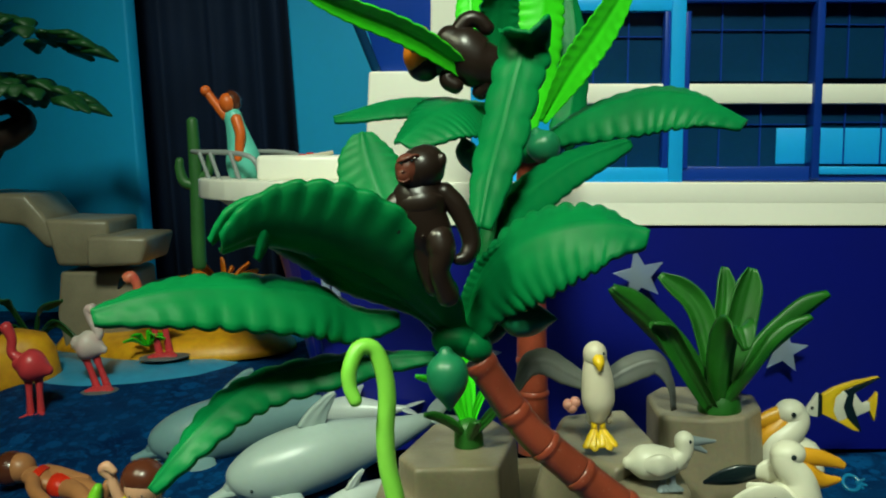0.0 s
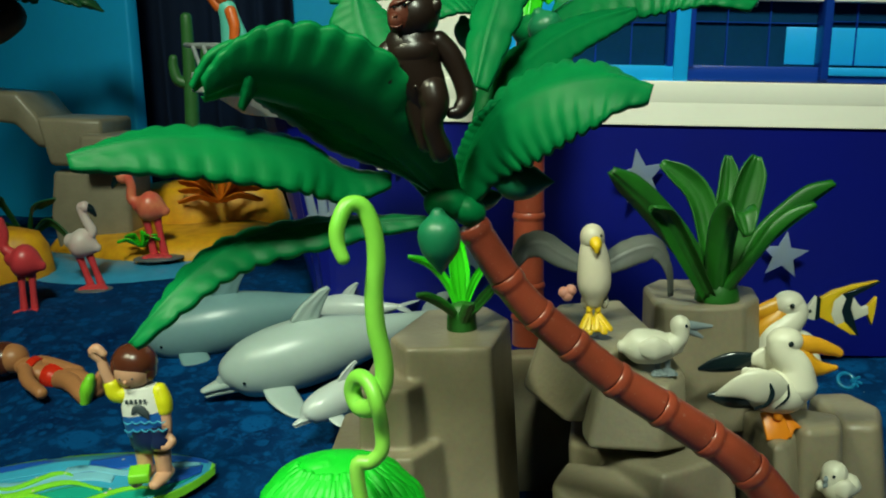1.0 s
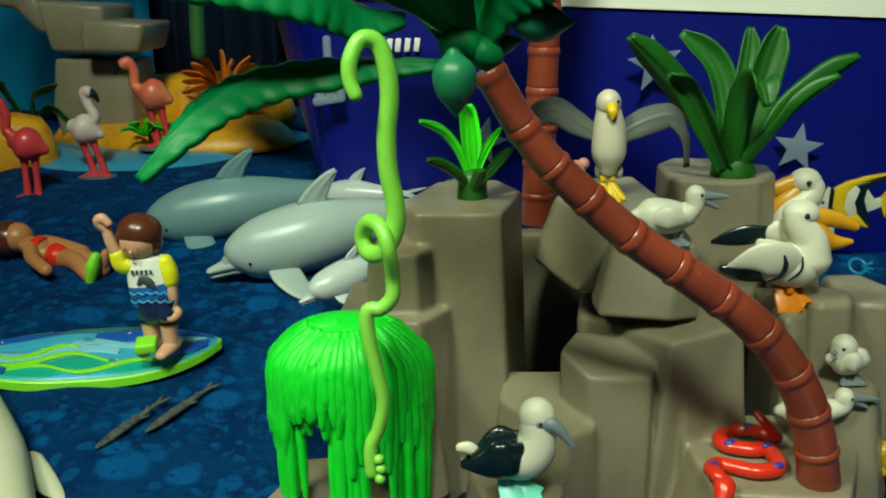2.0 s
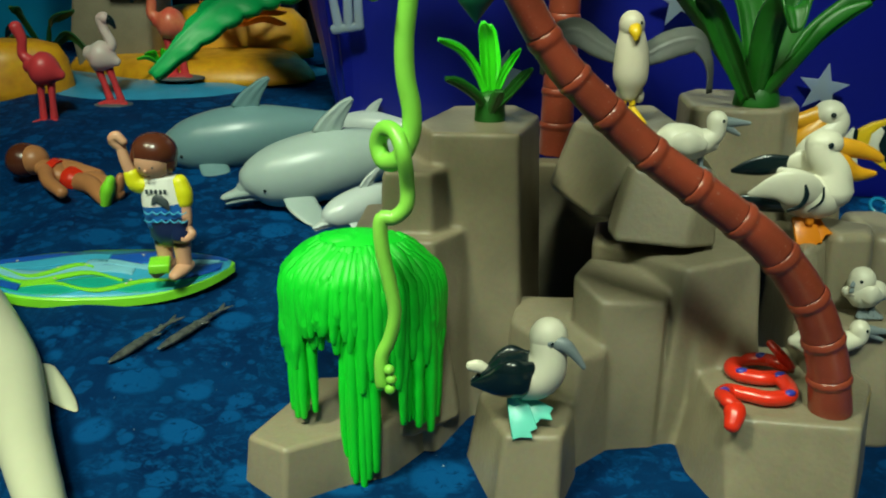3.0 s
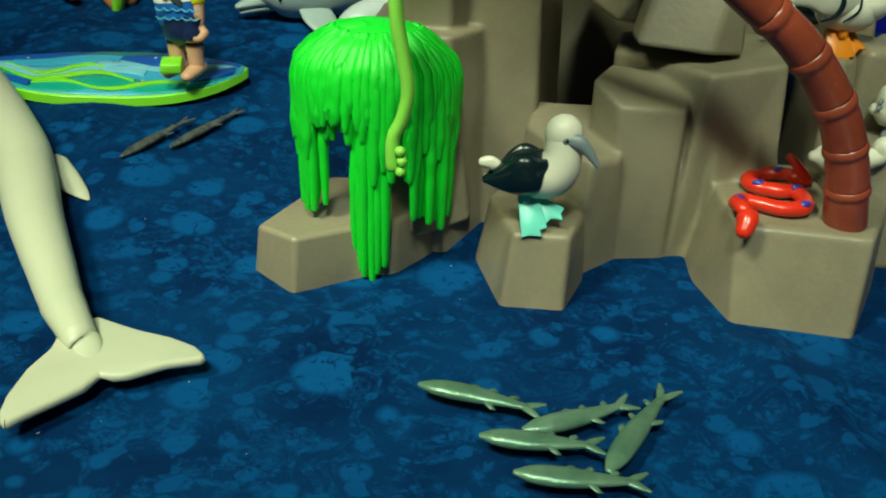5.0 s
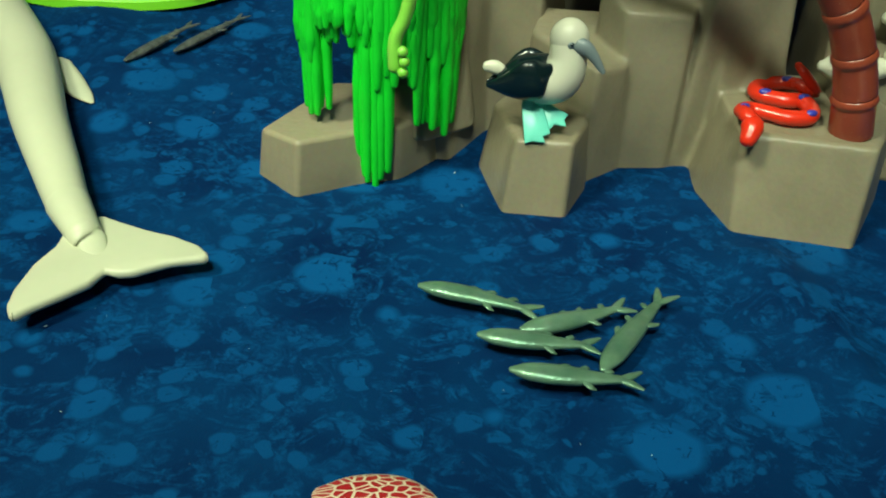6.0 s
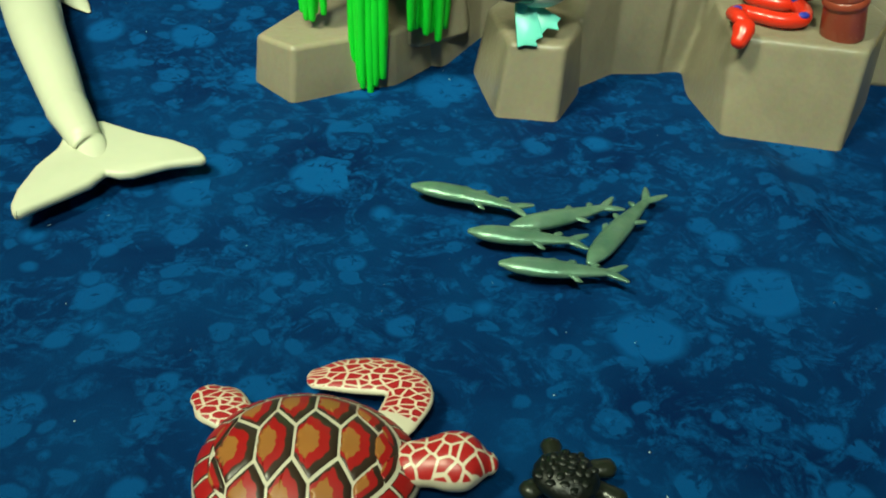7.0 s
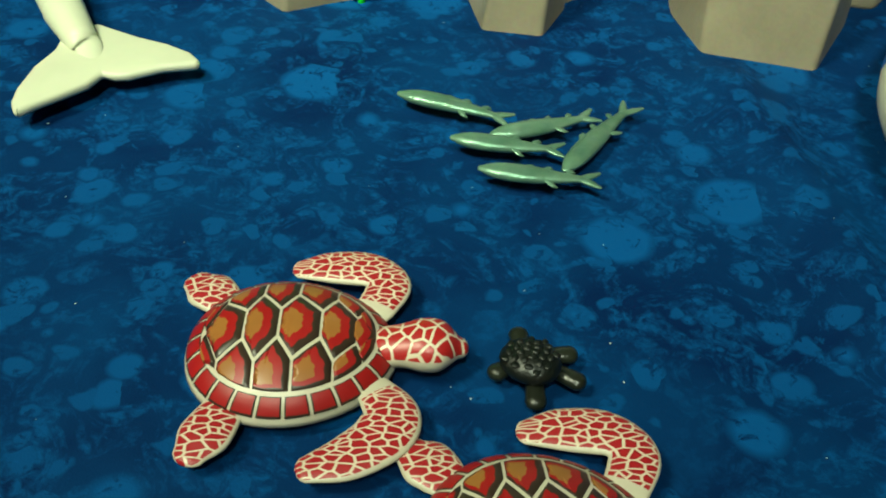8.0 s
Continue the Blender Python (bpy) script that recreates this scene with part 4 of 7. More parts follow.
def plank(x0, z0, x1, z1, y0, y1, bevel=0.0006):
    """A box in the ship's own axes between two corners and two depths."""
    bm = bmesh.new()
    cuboid(bm, ((x0 + x1) / 2, (y0 + y1) / 2, (z0 + z1) / 2), (abs(x1 - x0), abs(y1 - y0), abs(z1 - z0)), 0, bevel)
    return bm


def hull_outline(inset, tip, start):
    """Plan of the hull: a straight side, a rounded bow and the far side."""
    pts = [(0.75, inset), (start, inset)]
    for i in range(1, 9):
        a = i / 8
        pts.append((start + (tip - start) * math.sin(a * math.pi / 2), inset + (0.075 - inset) * (1 - math.cos(a * math.pi / 2))))
    for i in range(7, -1, -1):
        a = i / 8
        pts.append((start + (tip - start) * math.sin(a * math.pi / 2), 0.15 - inset - (0.075 - inset) * (1 - math.cos(a * math.pi / 2))))
    pts.append((0.75, 0.15 - inset))
    return pts


bow_x = -0.184
bow_z = 0.0176
low_z, band_z = -0.1065, 0.0199
bm = bmesh.new()
a, b = hull_outline(0.004, bow_x * 0.62, -0.1033), hull_outline(0.0015, bow_x * 0.80, -0.1033)
prism(bm, [(x, y, low_z) for x, y in a], [(x, y, 0.0) for x, y in b], 0, 0.0)
ship_part("hull", bm, HULL)
bm = bmesh.new()
a, b = hull_outline(0.0, bow_x * 0.86, -0.1033), hull_outline(0.0, bow_x, -0.1033)
mid = 0.0099
prism(bm, [(x, y, 0.0004) for x, y in a], [(x, y + (0.0012 if y < 0.07 else 0), mid + 0.012 * max(0, (x + 0.06) / bow_x) ** 2 if x < -0.06 else mid) for x, y in b], 0, 0.0)
ship_part("hull_band", bm, SHIP_WHITE)
bm = bmesh.new()
b2 = hull_outline(0.0012, bow_x, -0.1033)
prism(bm, [(x, y, mid + 0.0002) for x, y in b2], [(x, y, band_z) for x, y in b2], 0, 0.0008)
ship_part("bulwark", bm, SHIP_WHITE)
bm = plank(-0.1473, 0.0193, -0.0975, 0.0319, 0.035, 0.115, 0.002)
ship_part("foredeck", bm, SHIP_WHITE)
# deckhouse front with its sloping windscreen
bm = bmesh.new()
q = [(-0.093, 0.0001), (-0.0429, 0.0), (-0.0432, 0.0703), (-0.0893, 0.0697)]
prism(bm, [(x, 0.0025, z) for x, z in q], [(x, 0.14, z) for x, z in q], 0, 0.001)
ship_part("deckhouse", bm, SHIP_WHITE)
bm = bmesh.new()
q = [(-0.0615, 0.0692), (-0.0391, 0.0693), (-0.0395, 0.14), (-0.0614, 0.1399)]
prism(bm, [(x, 0.003, z) for x, z in q], [(x, 0.13, z) for x, z in q], 0, 0.001)
ship_part("wheelhouse_wall", bm, SHIP_WHITE)
bm = bmesh.new()
q = [(-0.0853, 0.0702), (-0.061, 0.0702), (-0.0609, 0.1399), (-0.1042, 0.1398)]
prism(bm, [(x, 0.012, z) for x, z in q], [(x, 0.12, z) for x, z in q], 0, 0.0005)
windscreen = ship_part("windscreen", bm, SHIP_DEEP, "tinted royal blue windscreen")
bm = bmesh.new()
tube(bm, [(*(-0.0863, 0.0707)[:1], 0.010, 0.0707), (*(-0.1045, 0.1156)[:1], 0.010, 0.1156)], [0.0022, 0.0022], 8)
ship_part("screen_frame", bm, GLAZING, "", windscreen)
# side gallery: dark panes behind blue frames and a white deck edge
bm = plank(-0.043, 0.0181, 0.75, 0.1496, 0.030, 0.036)
ship_part("gallery_back", bm, GLAZING, "dark interior wall of the gallery")
for x0, x1, y0, y1 in ((1000, 1180, 28, 150), (1000, 1180, 188, 298), (1216, 1432, 12, 146), (1216, 1432, 184, 296), (1446, 1640, 0, 140), (1446, 1640, 180, 292), (840, 985, 28, 298)):
    k0 = [(px - 1000) * 0.00026 for px in (x0, x1)]
    bm = plank(k0[0], (400 - y1) * 0.00026, k0[1], (400 - y0) * 0.00026, 0.010, 0.0112, 0.0)
    pane = ship_part("window_pane", bm, GLAZING, "dark tinted gallery pane")
    for f in (0.28, 0.62):
        xm = k0[0] + (k0[1] - k0[0]) * f
        bm = plank(xm - 0.0003, (400 - y1) * 0.00026, xm + 0.0003, (400 - y0) * 0.00026, 0.0088, 0.0100, 0.0)
        ship_part("glazing_bar", bm, SHIP_DEEP, "", pane)
    zm = (400 - y1) * 0.00026 + (y1 - y0) * 0.00026 * 0.66
    bm = plank(k0[0], zm - 0.0002, k0[1], zm + 0.0002, 0.0086, 0.0098, 0.0)
    ship_part("glazing_bar", bm, SHIP_DEEP, "", pane)
K = 0.00026
for x0, y0, x1, y1, d0, d1, mat, name in (
    (990, 152, 2000, 186, 0.004, 0.02, SHIP_WHITE, "deck_edge"),
    (1181, -180, 1206, 324, 0.002, 0.012, SHIP_BLUE, "window_post"),
    (1432, -180, 1446, 318, 0.001, 0.010, SHIP_DEEP, "window_post"),
    (985, 298, 1200, 324, 0.003, 0.014, SHIP_BLUE, "window_rail"),
    (1206, 296, 1900, 322, 0.004, 0.014, SHIP_DEEP, "window_rail"),
    (1446, 296, 1900, 310, 0.0025, 0.006, SHIP_BLUE, "window_rail"),
    (985, 5, 1200, 28, 0.003, 0.014, SHIP_BLUE, "window_rail"),
    (1206, -2, 1900, 12, 0.003, 0.014, SHIP_DEEP, "window_rail"),
    (1206, -22, 1900, -4, 0.003, 0.014, SHIP_BLUE, "window_rail"),
    (1206, 28, 1216, 300, 0.003, 0.010, SHIP_DEEP, "window_post"),
    (1170, 28, 1181, 300, 0.003, 0.010, SHIP_DEEP, "window_post"),
    # plain panel in the sky blue of the rails
    (1380, 228, 1640, 292, 0.0095, 0.011, SHIP_BLUE, "blue_panel"),
    (990, -60, 2000, -30, 0.003, 0.02, SHIP_WHITE, "deck_edge"),
    (834, -200, 990, 330, 0.008, 0.012, SHIP_BLUE, "gallery_end"),
):
    bm = plank((x0 - 1000) * K, (400 - y1) * K, (x1 - 1000) * K, (400 - y0) * K, d0, d1, 0.0004)
    ship_part(name, bm, mat)
bm = bmesh.new()
z0, z1 = 0.019, 0.0315
xt = -0.184
tube(bm, [(-0.1461, 0.045, z0), (-0.1529, 0.045, z1), (xt, 0.066, z1 + 0.002), (xt, 0.085, z1 + 0.002), (-0.1401, 0.11, z1 + 0.001), (-0.1338, 0.11, z0)], [0.0013, 0.0013], 10)
for px, d in ((378, 0.06), (400, 0.055), (440, 0.047)):
    x = bow_x + (px - 358) * K * 1.15
    tube(bm, [(x - 0.003, d, z1 + 0.001), (x + 0.002, d, z0 - 0.001)], [0.0011, 0.0011], 8)
ship_part("bow_rail", bm, RAIL, "grey plastic bow railing")
bm = bmesh.new()
for i, px in enumerate((692, 706, 722, 738)):
    p0 = Vector((0.0022, 0.437, 0.1162)) + V((px - 692) * 0.00026, 0, 0)
    cuboid(bm, p0, (0.00236, 0.0012, 0.00576), 0, 0.0002, (0, 8, 0))
part("lettering", bm, SHIP_WHITE, ship, "white lettering bars on the hull")
bm = bmesh.new()
cuboid(bm, (-0.0035, 0.437, 0.1196), (0.00786, 0.0012, 0.00367), 0, 0.0003, (0, 20, 0))
part("emblem", bm, SHIP_BLUE, ship, "light blue emblem on the hull")

bm = bmesh.new()
q = [(-0.0586, 0.492, 0.1655), (-0.0246, 0.492, 0.1700)]
cuboid(bm, (Vector(q[0]) + Vector(q[1])) / 2, (0.036, 0.014, 0.0022), 0, 0.0007, (0, -6, 8))
for i in range(3):
    ball(bm, Vector(q[0]).lerp(Vector(q[1]), 0.45 + 0.12 * i) + V(0, -0.002, 0.0012), (0.0022, 0.0022, 0.0006), mi=1, seg=10)
thing("paddle_board", bm, [CREAM, RED], q[0], "cream board with red marks on the foredeck", "board")


def star(c, r, turn, tilt):
    bm = bmesh.new()
    out = []
    for i in range(10):
        a = math.radians(turn + 36 * i)
        rr = r if i % 2 == 0 else r * 0.42
        out.append((rr * math.sin(a), 0.0, rr * math.cos(a)))
    prism(bm, [(x, 0.0006, z) for x, y, z in out], [(x, -0.0006, z) for x, y, z in out], 0, 0.0003, 2)
    bmesh.ops.transform(bm, matrix=pose(*c, 0, 0, tilt), verts=bm.verts)
    thing("star", bm, CLEAR, c, "clear plastic star stuck to the ship hull", "star", "clear stars")


star((0.1178, 0.435, 0.1062), 0.01285, -8, 8)
star((0.1837, 0.437, 0.0676), 0.01137, 8, -6)
star((0.0426, 0.435, 0.0736), 0.01131, 15, 5)
bm = bmesh.new()
bar = [(-0.0303, 0.432, 0.0929), (-0.0189, 0.432, 0.0944), (-0.0283, 0.432, 0.0934), (-0.031, 0.432, 0.108), (-0.0241, 0.432, 0.0938), (-0.0245, 0.432, 0.1197), (-0.0196, 0.432, 0.0942), (-0.0199, 0.432, 0.109)]
for i in range(0, 8, 2):
    tube(bm, [bar[i], bar[i + 1]], [0.0022, 0.0018], 8, 0, 0.4, (0, 1, 0))
thing("plastic_clip", bm, CLEAR, bar[0], "clear plastic three-pronged clip on the hull", "clip")


# ---- toy animals on the rocks ----
def on_ground(p, lift=0.0):
    return (p[0], p[1], ground(p[0], p[1]) + lift)


def build_gorilla():
    bm = bmesh.new()
    u = 0.00011
    c = Vector((0.0263, 0.197, 0.1547))

    def at(px, py, dy=0.0):
        return c + V((px - 750) * u, dy * u, (260 - py) * u)

    # hooded head, turned aside, with the face let into it
    ball(bm, at(744, 172), (40 * u, 38 * u, 40 * u), (0, -8, 0), 0, 28)
    ball(bm, at(752, 164, 4), (34 * u, 34 * u, 34 * u), (0, 0, 0), 0, 24)
    ball(bm, at(728, 178, -6), (31 * u, 32 * u, 36 * u), (0, -14, 0), 0, 24)
    ball(bm, at(778, 160, -14), (10 * u, 9 * u, 15 * u), (0, 10, 0), 0, 14)
    ball(bm, at(722, 174, -19), (24 * u, 21 * u, 31 * u), (0, -16, 22), 1, 24)
    ball(bm, at(714, 182, -32), (14 * u, 12 * u, 15 * u), (0, -12, 20), 1, 16)
    ball(bm, at(712, 174, -42), (4 * u, 4 * u, 4 * u), mi=1, seg=10)
    tube(bm, [at(703, 189, -38), at(713, 192, -44), at(722, 188, -41)], [1.5 * u, 2.2 * u, 1.5 * u], 8, 1)
    tube(bm, [at(704, 158, -34), at(716, 154, -40), at(733, 148, -36), at(742, 150, -30)], [2 * u, 3 * u, 3 * u, 2 * u], 10, 1, 1, (0, 1, 0))
    for px, py in ((710, 160), (728, 157)):
        ball(bm, at(px, py, -38), 2.6 * u, mi=2, seg=10)
    tube(bm, [at(742, 200), at(738, 220), at(738, 255, -2), at(752, 290, -2), at(764, 322)], [36 * u, 48 * u, 46 * u, 40 * u, 30 * u], 24, 0, 0.72, (0, 1, 0), 36)
    ball(bm, at(737, 232, -12), (40 * u, 26 * u, 30 * u), (0, -4, 0), 0, 24)
    tube(bm, [at(778, 214), at(800, 240), at(816, 275), at(824, 308), at(812, 330, -8), at(796, 334, -14)], [19 * u, 19 * u, 17 * u, 17 * u, 14 * u, 9 * u], 18, 3, 1, (0, 1, 0), 32)
    tube(bm, [at(700, 224), at(688, 240, -6), at(688, 262, -14), at(698, 276, -20)], [17 * u, 18 * u, 15 * u, 12 * u], 16, 4, 1, (0, 1, 0))
    tube(bm, [at(766, 292, -14), at(770, 320, -22), at(764, 352, -24), at(778, 400, -10)], [26 * u, 26 * u, 21 * u, 18 * u, 20 * u], 18, 5, 1, (0, 1, 0))
    tube(bm, [at(738, 295, 2), at(742, 330, 4), at(756, 385, 6)], [24 * u, 22 * u, 18 * u], 16, 6, 1, (0, 1, 0))
    ball(bm, at(740, 288, -38), 4 * u, seg=8)
    thing_parts("toy_gorilla", bm, [GORILLA, GORILLA_FACE, BLACK, GORILLA, GORILLA, GORILLA, GORILLA], ["body", "face", "eye", "arm", "arm", "leg", "leg"], at(778, 415), "dark brown toy gorilla sitting in the palm crown", "toy animal")


def build_monkey():
    bm = bmesh.new()
    u = 0.00018
    c = Vector((0.0397, 0.315, 0.1976))

    def at(px, py, dy=0.0):
        return c + V((px - 825) * u, dy, (95 - py) * u)

    tube(bm, [at(865, 120), at(840, 110), at(815, 85), at(795, 70)], [38 * u, 45 * u, 42 * u, 28 * u], 18, 0, 0.8, (0, 1, 0))
    tube(bm, [at(810, 60), at(830, 38), at(850, 40), at(865, 55)], [15 * u, 15 * u, 13 * u], 12, 0, 1, (0, 1, 0))
    tube(bm, [at(800, 115), at(790, 140, -10 * u), at(805, 152, -12 * u)], [17 * u, 15 * u, 14 * u], 12, 0, 1, (0, 1, 0))
    tube(bm, [at(850, 130), at(855, 150), at(845, 165)], [20 * u, 18 * u, 14 * u], 12, 0, 1, (0, 1, 0))
    ball(bm, at(750, 112, 0), (30 * u, 30 * u, 28 * u))
    ball(bm, at(742, 92, -10 * u), (27 * u, 24 * u, 34 * u), (0, 12, 0), 1)
    ball(bm, at(750, 58, -4 * u), (13 * u, 10 * u, 14 * u), mi=1, seg=14)
    for p in ((732, 88), (748, 96)):
        ball(bm, at(*p, -33 * u), 4 * u, seg=8)
    tube(bm, [at(775, 110), at(795, 95)], [24 * u, 30 * u], 14, 0, 1, (0, 1, 0))
    thing_parts("toy_monkey", bm, [GORILLA, MONKEY_FACE], ["body", "face"], at(850, 165), "brown toy monkey with orange face hanging in the palm", "toy animal")


build_gorilla()
build_monkey()


def picture_frame(t_unit, anchor, origin):
    """Places in the upright plane through anchor, by steps of t_unit to the side and down from origin."""
    a = Vector(anchor)

    def at(px, py, dy=0.0):
        return a + V((px - origin[0]) * t_unit, dy * t_unit, (origin[1] - py) * t_unit)

    return at


def webbed_foot(bm, at, toes, heel, r, mi, lift=0.0):
    for toe in toes:
        tube(bm, [heel, heel.lerp(toe, 0.5), toe], [r, r * 1.3, r * 1.5], 8, mi, 0.45)
    for a, b in zip(toes, toes[1:]):
        tube(bm, [heel, heel.lerp((a + b) / 2, 0.85)], [r, r * 2.2], 8, mi, 0.25)


def web(bm, pts, mi, thick):
    """A webbed foot: a thin scalloped sheet between heel and toes."""
    n = (Vector(pts[1]) - Vector(pts[0])).cross(Vector(pts[-1]) - Vector(pts[0])).normalized() * thick
    prism(bm, [Vector(p) - n for p in pts], [Vector(p) + n for p in pts], mi, thick * 0.5, 2)


def build_booby():
    bm = bmesh.new()
    u, uz = 0.000140, 0.000150
    middle_at = V(0.0420, 0.2235, 0.0320)

    def at(px, py, dy=0.0):
        return middle_at + V((px - 935) * u, dy * u, (460 - py) * uz)

    # white head, breast and belly
    tube(bm, [at(900, 478, 2), at(930, 474), at(957, 458, -2), at(968, 432, -3), at(967, 402)], [14 * u, 29 * u, 38 * u, 37 * u, 32 * u, 29 * u], 24, 0, 0.95, (0, 1, 0), 40)
    ball(bm, at(968, 394), (32 * u, 28 * u, 32 * u), seg=24)
    # folded dark wings meeting over the back
    for side in (-1, 1):
        tube(bm, [at(938, 448, side * 24), at(912, 456, side * 30), at(880, 468, side * 22), at(842, 476, side * 7)], [22 * u, 36 * u, 33 * u, 20 * u, 5 * u], 20, 1, 0.45, (0, 1, 0.1), 30)
    tube(bm, [at(926, 446), at(898, 456), at(868, 466)], [26 * u, 30 * u, 16 * u], 18, 1, 0.95, (0, 1, 0))
    tube(bm, [at(868, 458, 4), at(852, 450, 4), at(838, 449, 4)], [9 * u, 12 * u, 9 * u], 14, 0, 0.7, (0, 1, 0))
    tube(bm, [at(968, 402, -14), at(990, 400, -22), at(1008, 414, -24), at(1026, 437, -24)], [13 * u, 13 * u, 9 * u, 4.5 * u], 14, 2, 0.8, (0, 1, 0))
    ball(bm, at(970, 398, -24), 7 * u, mi=2, seg=12)
    ball(bm, at(971, 396, -30), 3 * u, mi=3, seg=8)
    tube(bm, [at(912, 492), at(912, 508, -4)], [11 * u, 11 * u], 12, 4)
    tube(bm, [at(930, 490, 4), at(932, 506, 2)], [10 * u, 9 * u], 12, 4)
    web(bm, [at(900, 504, -4), at(910, 556, -44), at(922, 552, -42), at(944, 553, -42), at(940, 544, -36), at(952, 541, -32), at(936, 505, -2)], 4, 3.2 * u)
    web(bm, [at(930, 504, 4), at(950, 538, -24), at(958, 530, -20), at(978, 532, -20), at(974, 524, -12), at(980, 517, -6), at(944, 504, 6)], 4, 3.2 * u)
    thing_parts("toy_bird", bm, [WHITE, BLACK, GREYBEAK, BLACK, TURQ], ["body", "wing", "beak", "eye", "foot"], at(925, 556, -20), "white toy booby with dark wings and turquoise feet on rock", "toy animal", "toy birds")


def build_gull():
    bm = bmesh.new()
    u = 0.00016
    at = picture_frame(u, (0.0702, 0.273, 0.0980), (1052, 345))
    tube(bm, [at(1052, 392), at(1053, 360), at(1053, 325), at(1051, 295), at(1050, 280)], [16 * u, 28 * u, 29 * u, 26 * u, 21 * u, 20 * u], 20, 0, 0.9, (0, 1, 0))
    ball(bm, at(1050, 278, -2), (21 * u, 22 * u, 23 * u))
    tube(bm, [at(1052, 283, -18), at(1053, 290, -27), at(1053, 299, -30)], [11 * u, 9 * u, 4 * u], 12, 1, 1, (0, 1, 0.3))
    for px in (1042, 1062):
        ball(bm, at(px, 274, -18), 3 * u, mi=2, seg=8)
    for pts in ([(1035, 330), (1000, 308), (965, 287), (930, 295), (910, 330), (908, 362)], [(1068, 335), (1095, 318), (1130, 304), (1165, 302), (1188, 335), (1192, 392)]):
        leaf(bm, [at(x, y, 10 + i * 2) for i, (x, y) in enumerate(pts)], [w * u for w in (14, 22, 25, 24, 20, 15, 8)], (0.12, 0.5, 0.85), 0.3, 3.5 * u, 0.06, 8, 3, 30, 5)
    for px, dx in ((1046, -8), (1056, 8)):
        tube(bm, [at(px, 385), at(px + dx * 0.3, 408, -4)], [6 * u, 5.5 * u], 10, 1)
        webbed_foot(bm, at, [at(px + dx - 12, 436, -20), at(px + dx + 2, 440, -24), at(px + dx + 12, 436, -20)], at(px + dx * 0.3, 410, -2), 5 * u, 1)
    ball(bm, at(1040, 395, 12), (8 * u, 12 * u, 14 * u))
    ball(bm, at(1072, 395, 12), (8 * u, 12 * u, 14 * u))
    thing_parts("toy_bird", bm, [CREAM, YELLOW, BLACK, WING], ["body", "beak_and_foot", "eye", "wing"], at(1052, 440, -10), "cream toy gull with spread grey wings on a rock", "toy animal", "toy birds")


def build_chick(anchor, u, origin, body, head, beak_a, beak_b, feet, label):
    bm = bmesh.new()
    at = picture_frame(u, anchor, origin)
    (bx, by, rx, rz), (hx, hy, hr) = body, head
    tube(bm, [at(bx - rx, by), at(bx - rx * 0.5, by), at(bx + rx * 0.2, by + 3), at(bx + rx * 0.85, by + 4)], [rz * 0.4 * u, rz * 0.95 * u, rz * 1.05 * u, rz * 0.9 * u, rz * 0.45 * u], 18, 0, 0.9, (0, 1, 0))
    tube(bm, [at(bx + rx * 0.55, by), at(hx - 2, (by + hy) / 2 + 4, -2), at(hx, hy)], [rz * 0.75 * u, hr * 0.9 * u, hr * u], 14, 0, 1, (0, 1, 0))
    ball(bm, at(hx, hy), hr * u, seg=16)
    for side in (-1, 1):
        tube(bm, [at(bx - rx * 0.8, by, side * rz * 0.6), at(bx - rx * 0.1, by - 2, side * rz * 0.95), at(bx + rx * 0.4, by + 2, side * rz * 0.8)], [4 * u, rz * 0.7 * u, rz * 0.4 * u], 12, 0, 0.4, (0, 1, 0))
        ball(bm, at(hx + hr * 0.4 * (1 if beak_a[0] > hx else -1), hy - 2, -hr * 0.85 * -side), 3.2 * u, mi=2, seg=8)
    root_p = at(hx + (beak_a[0] - hx) * 0.2, hy + 2)
    tube(bm, [root_p, at(*beak_a)], [hr * 0.62 * u, hr * 0.4 * u, 3 * u], 10, 1, 0.8, (0, 1, 0))
    tube(bm, [root_p + V(0, 0, -hr * 0.3 * u), at(*beak_b)], [hr * 0.55 * u, hr * 0.35 * u, 3 * u], 10, 1, 0.7, (0, 1, 0))
    for dx in (-8, 10):
        tube(bm, [at(feet[0] + dx, by + rz * 0.7), at(feet[0] + dx, feet[1], -3)], [6 * u, 5 * u], 8, 1)
        webbed_foot(bm, at, [at(feet[0] + dx - 8, feet[1] + 8, -16), at(feet[0] + dx + 10, feet[1] + 8, -16)], at(feet[0] + dx, feet[1]), 5 * u, 1)
    thing_parts("toy_bird", bm, [WHITE, GREYBEAK, BLACK], ["body", "beak_and_foot", "eye"], at(*feet), label, "toy animal", "toy birds")


build_booby()
build_gull()
build_chick((0.0850, 0.265, 0.0796), 0.00015, (1150, 478), (1148, 478, 54, 31), (1198, 442, 18), (1255, 446), (1238, 466), (1165, 520), "small white toy seabird with open grey beak on rock")
build_chick((0.1343, 0.257, 0.0414), 0.00015, (1490, 735), (1486, 738, 34, 27), (1476, 715, 23), (1452, 722, -16), (1450, 732, -18), (1490, 772), "small white toy chick with grey beak on a rock step")
build_chick((0.1234, 0.247, 0.0317), 0.00014, (1440, 825), (1418, 832, 58, 28), (1480, 806, 18), (1545, 812), (1525, 828), (1440, 862), "white toy seabird with grey beak behind the palm trunk")


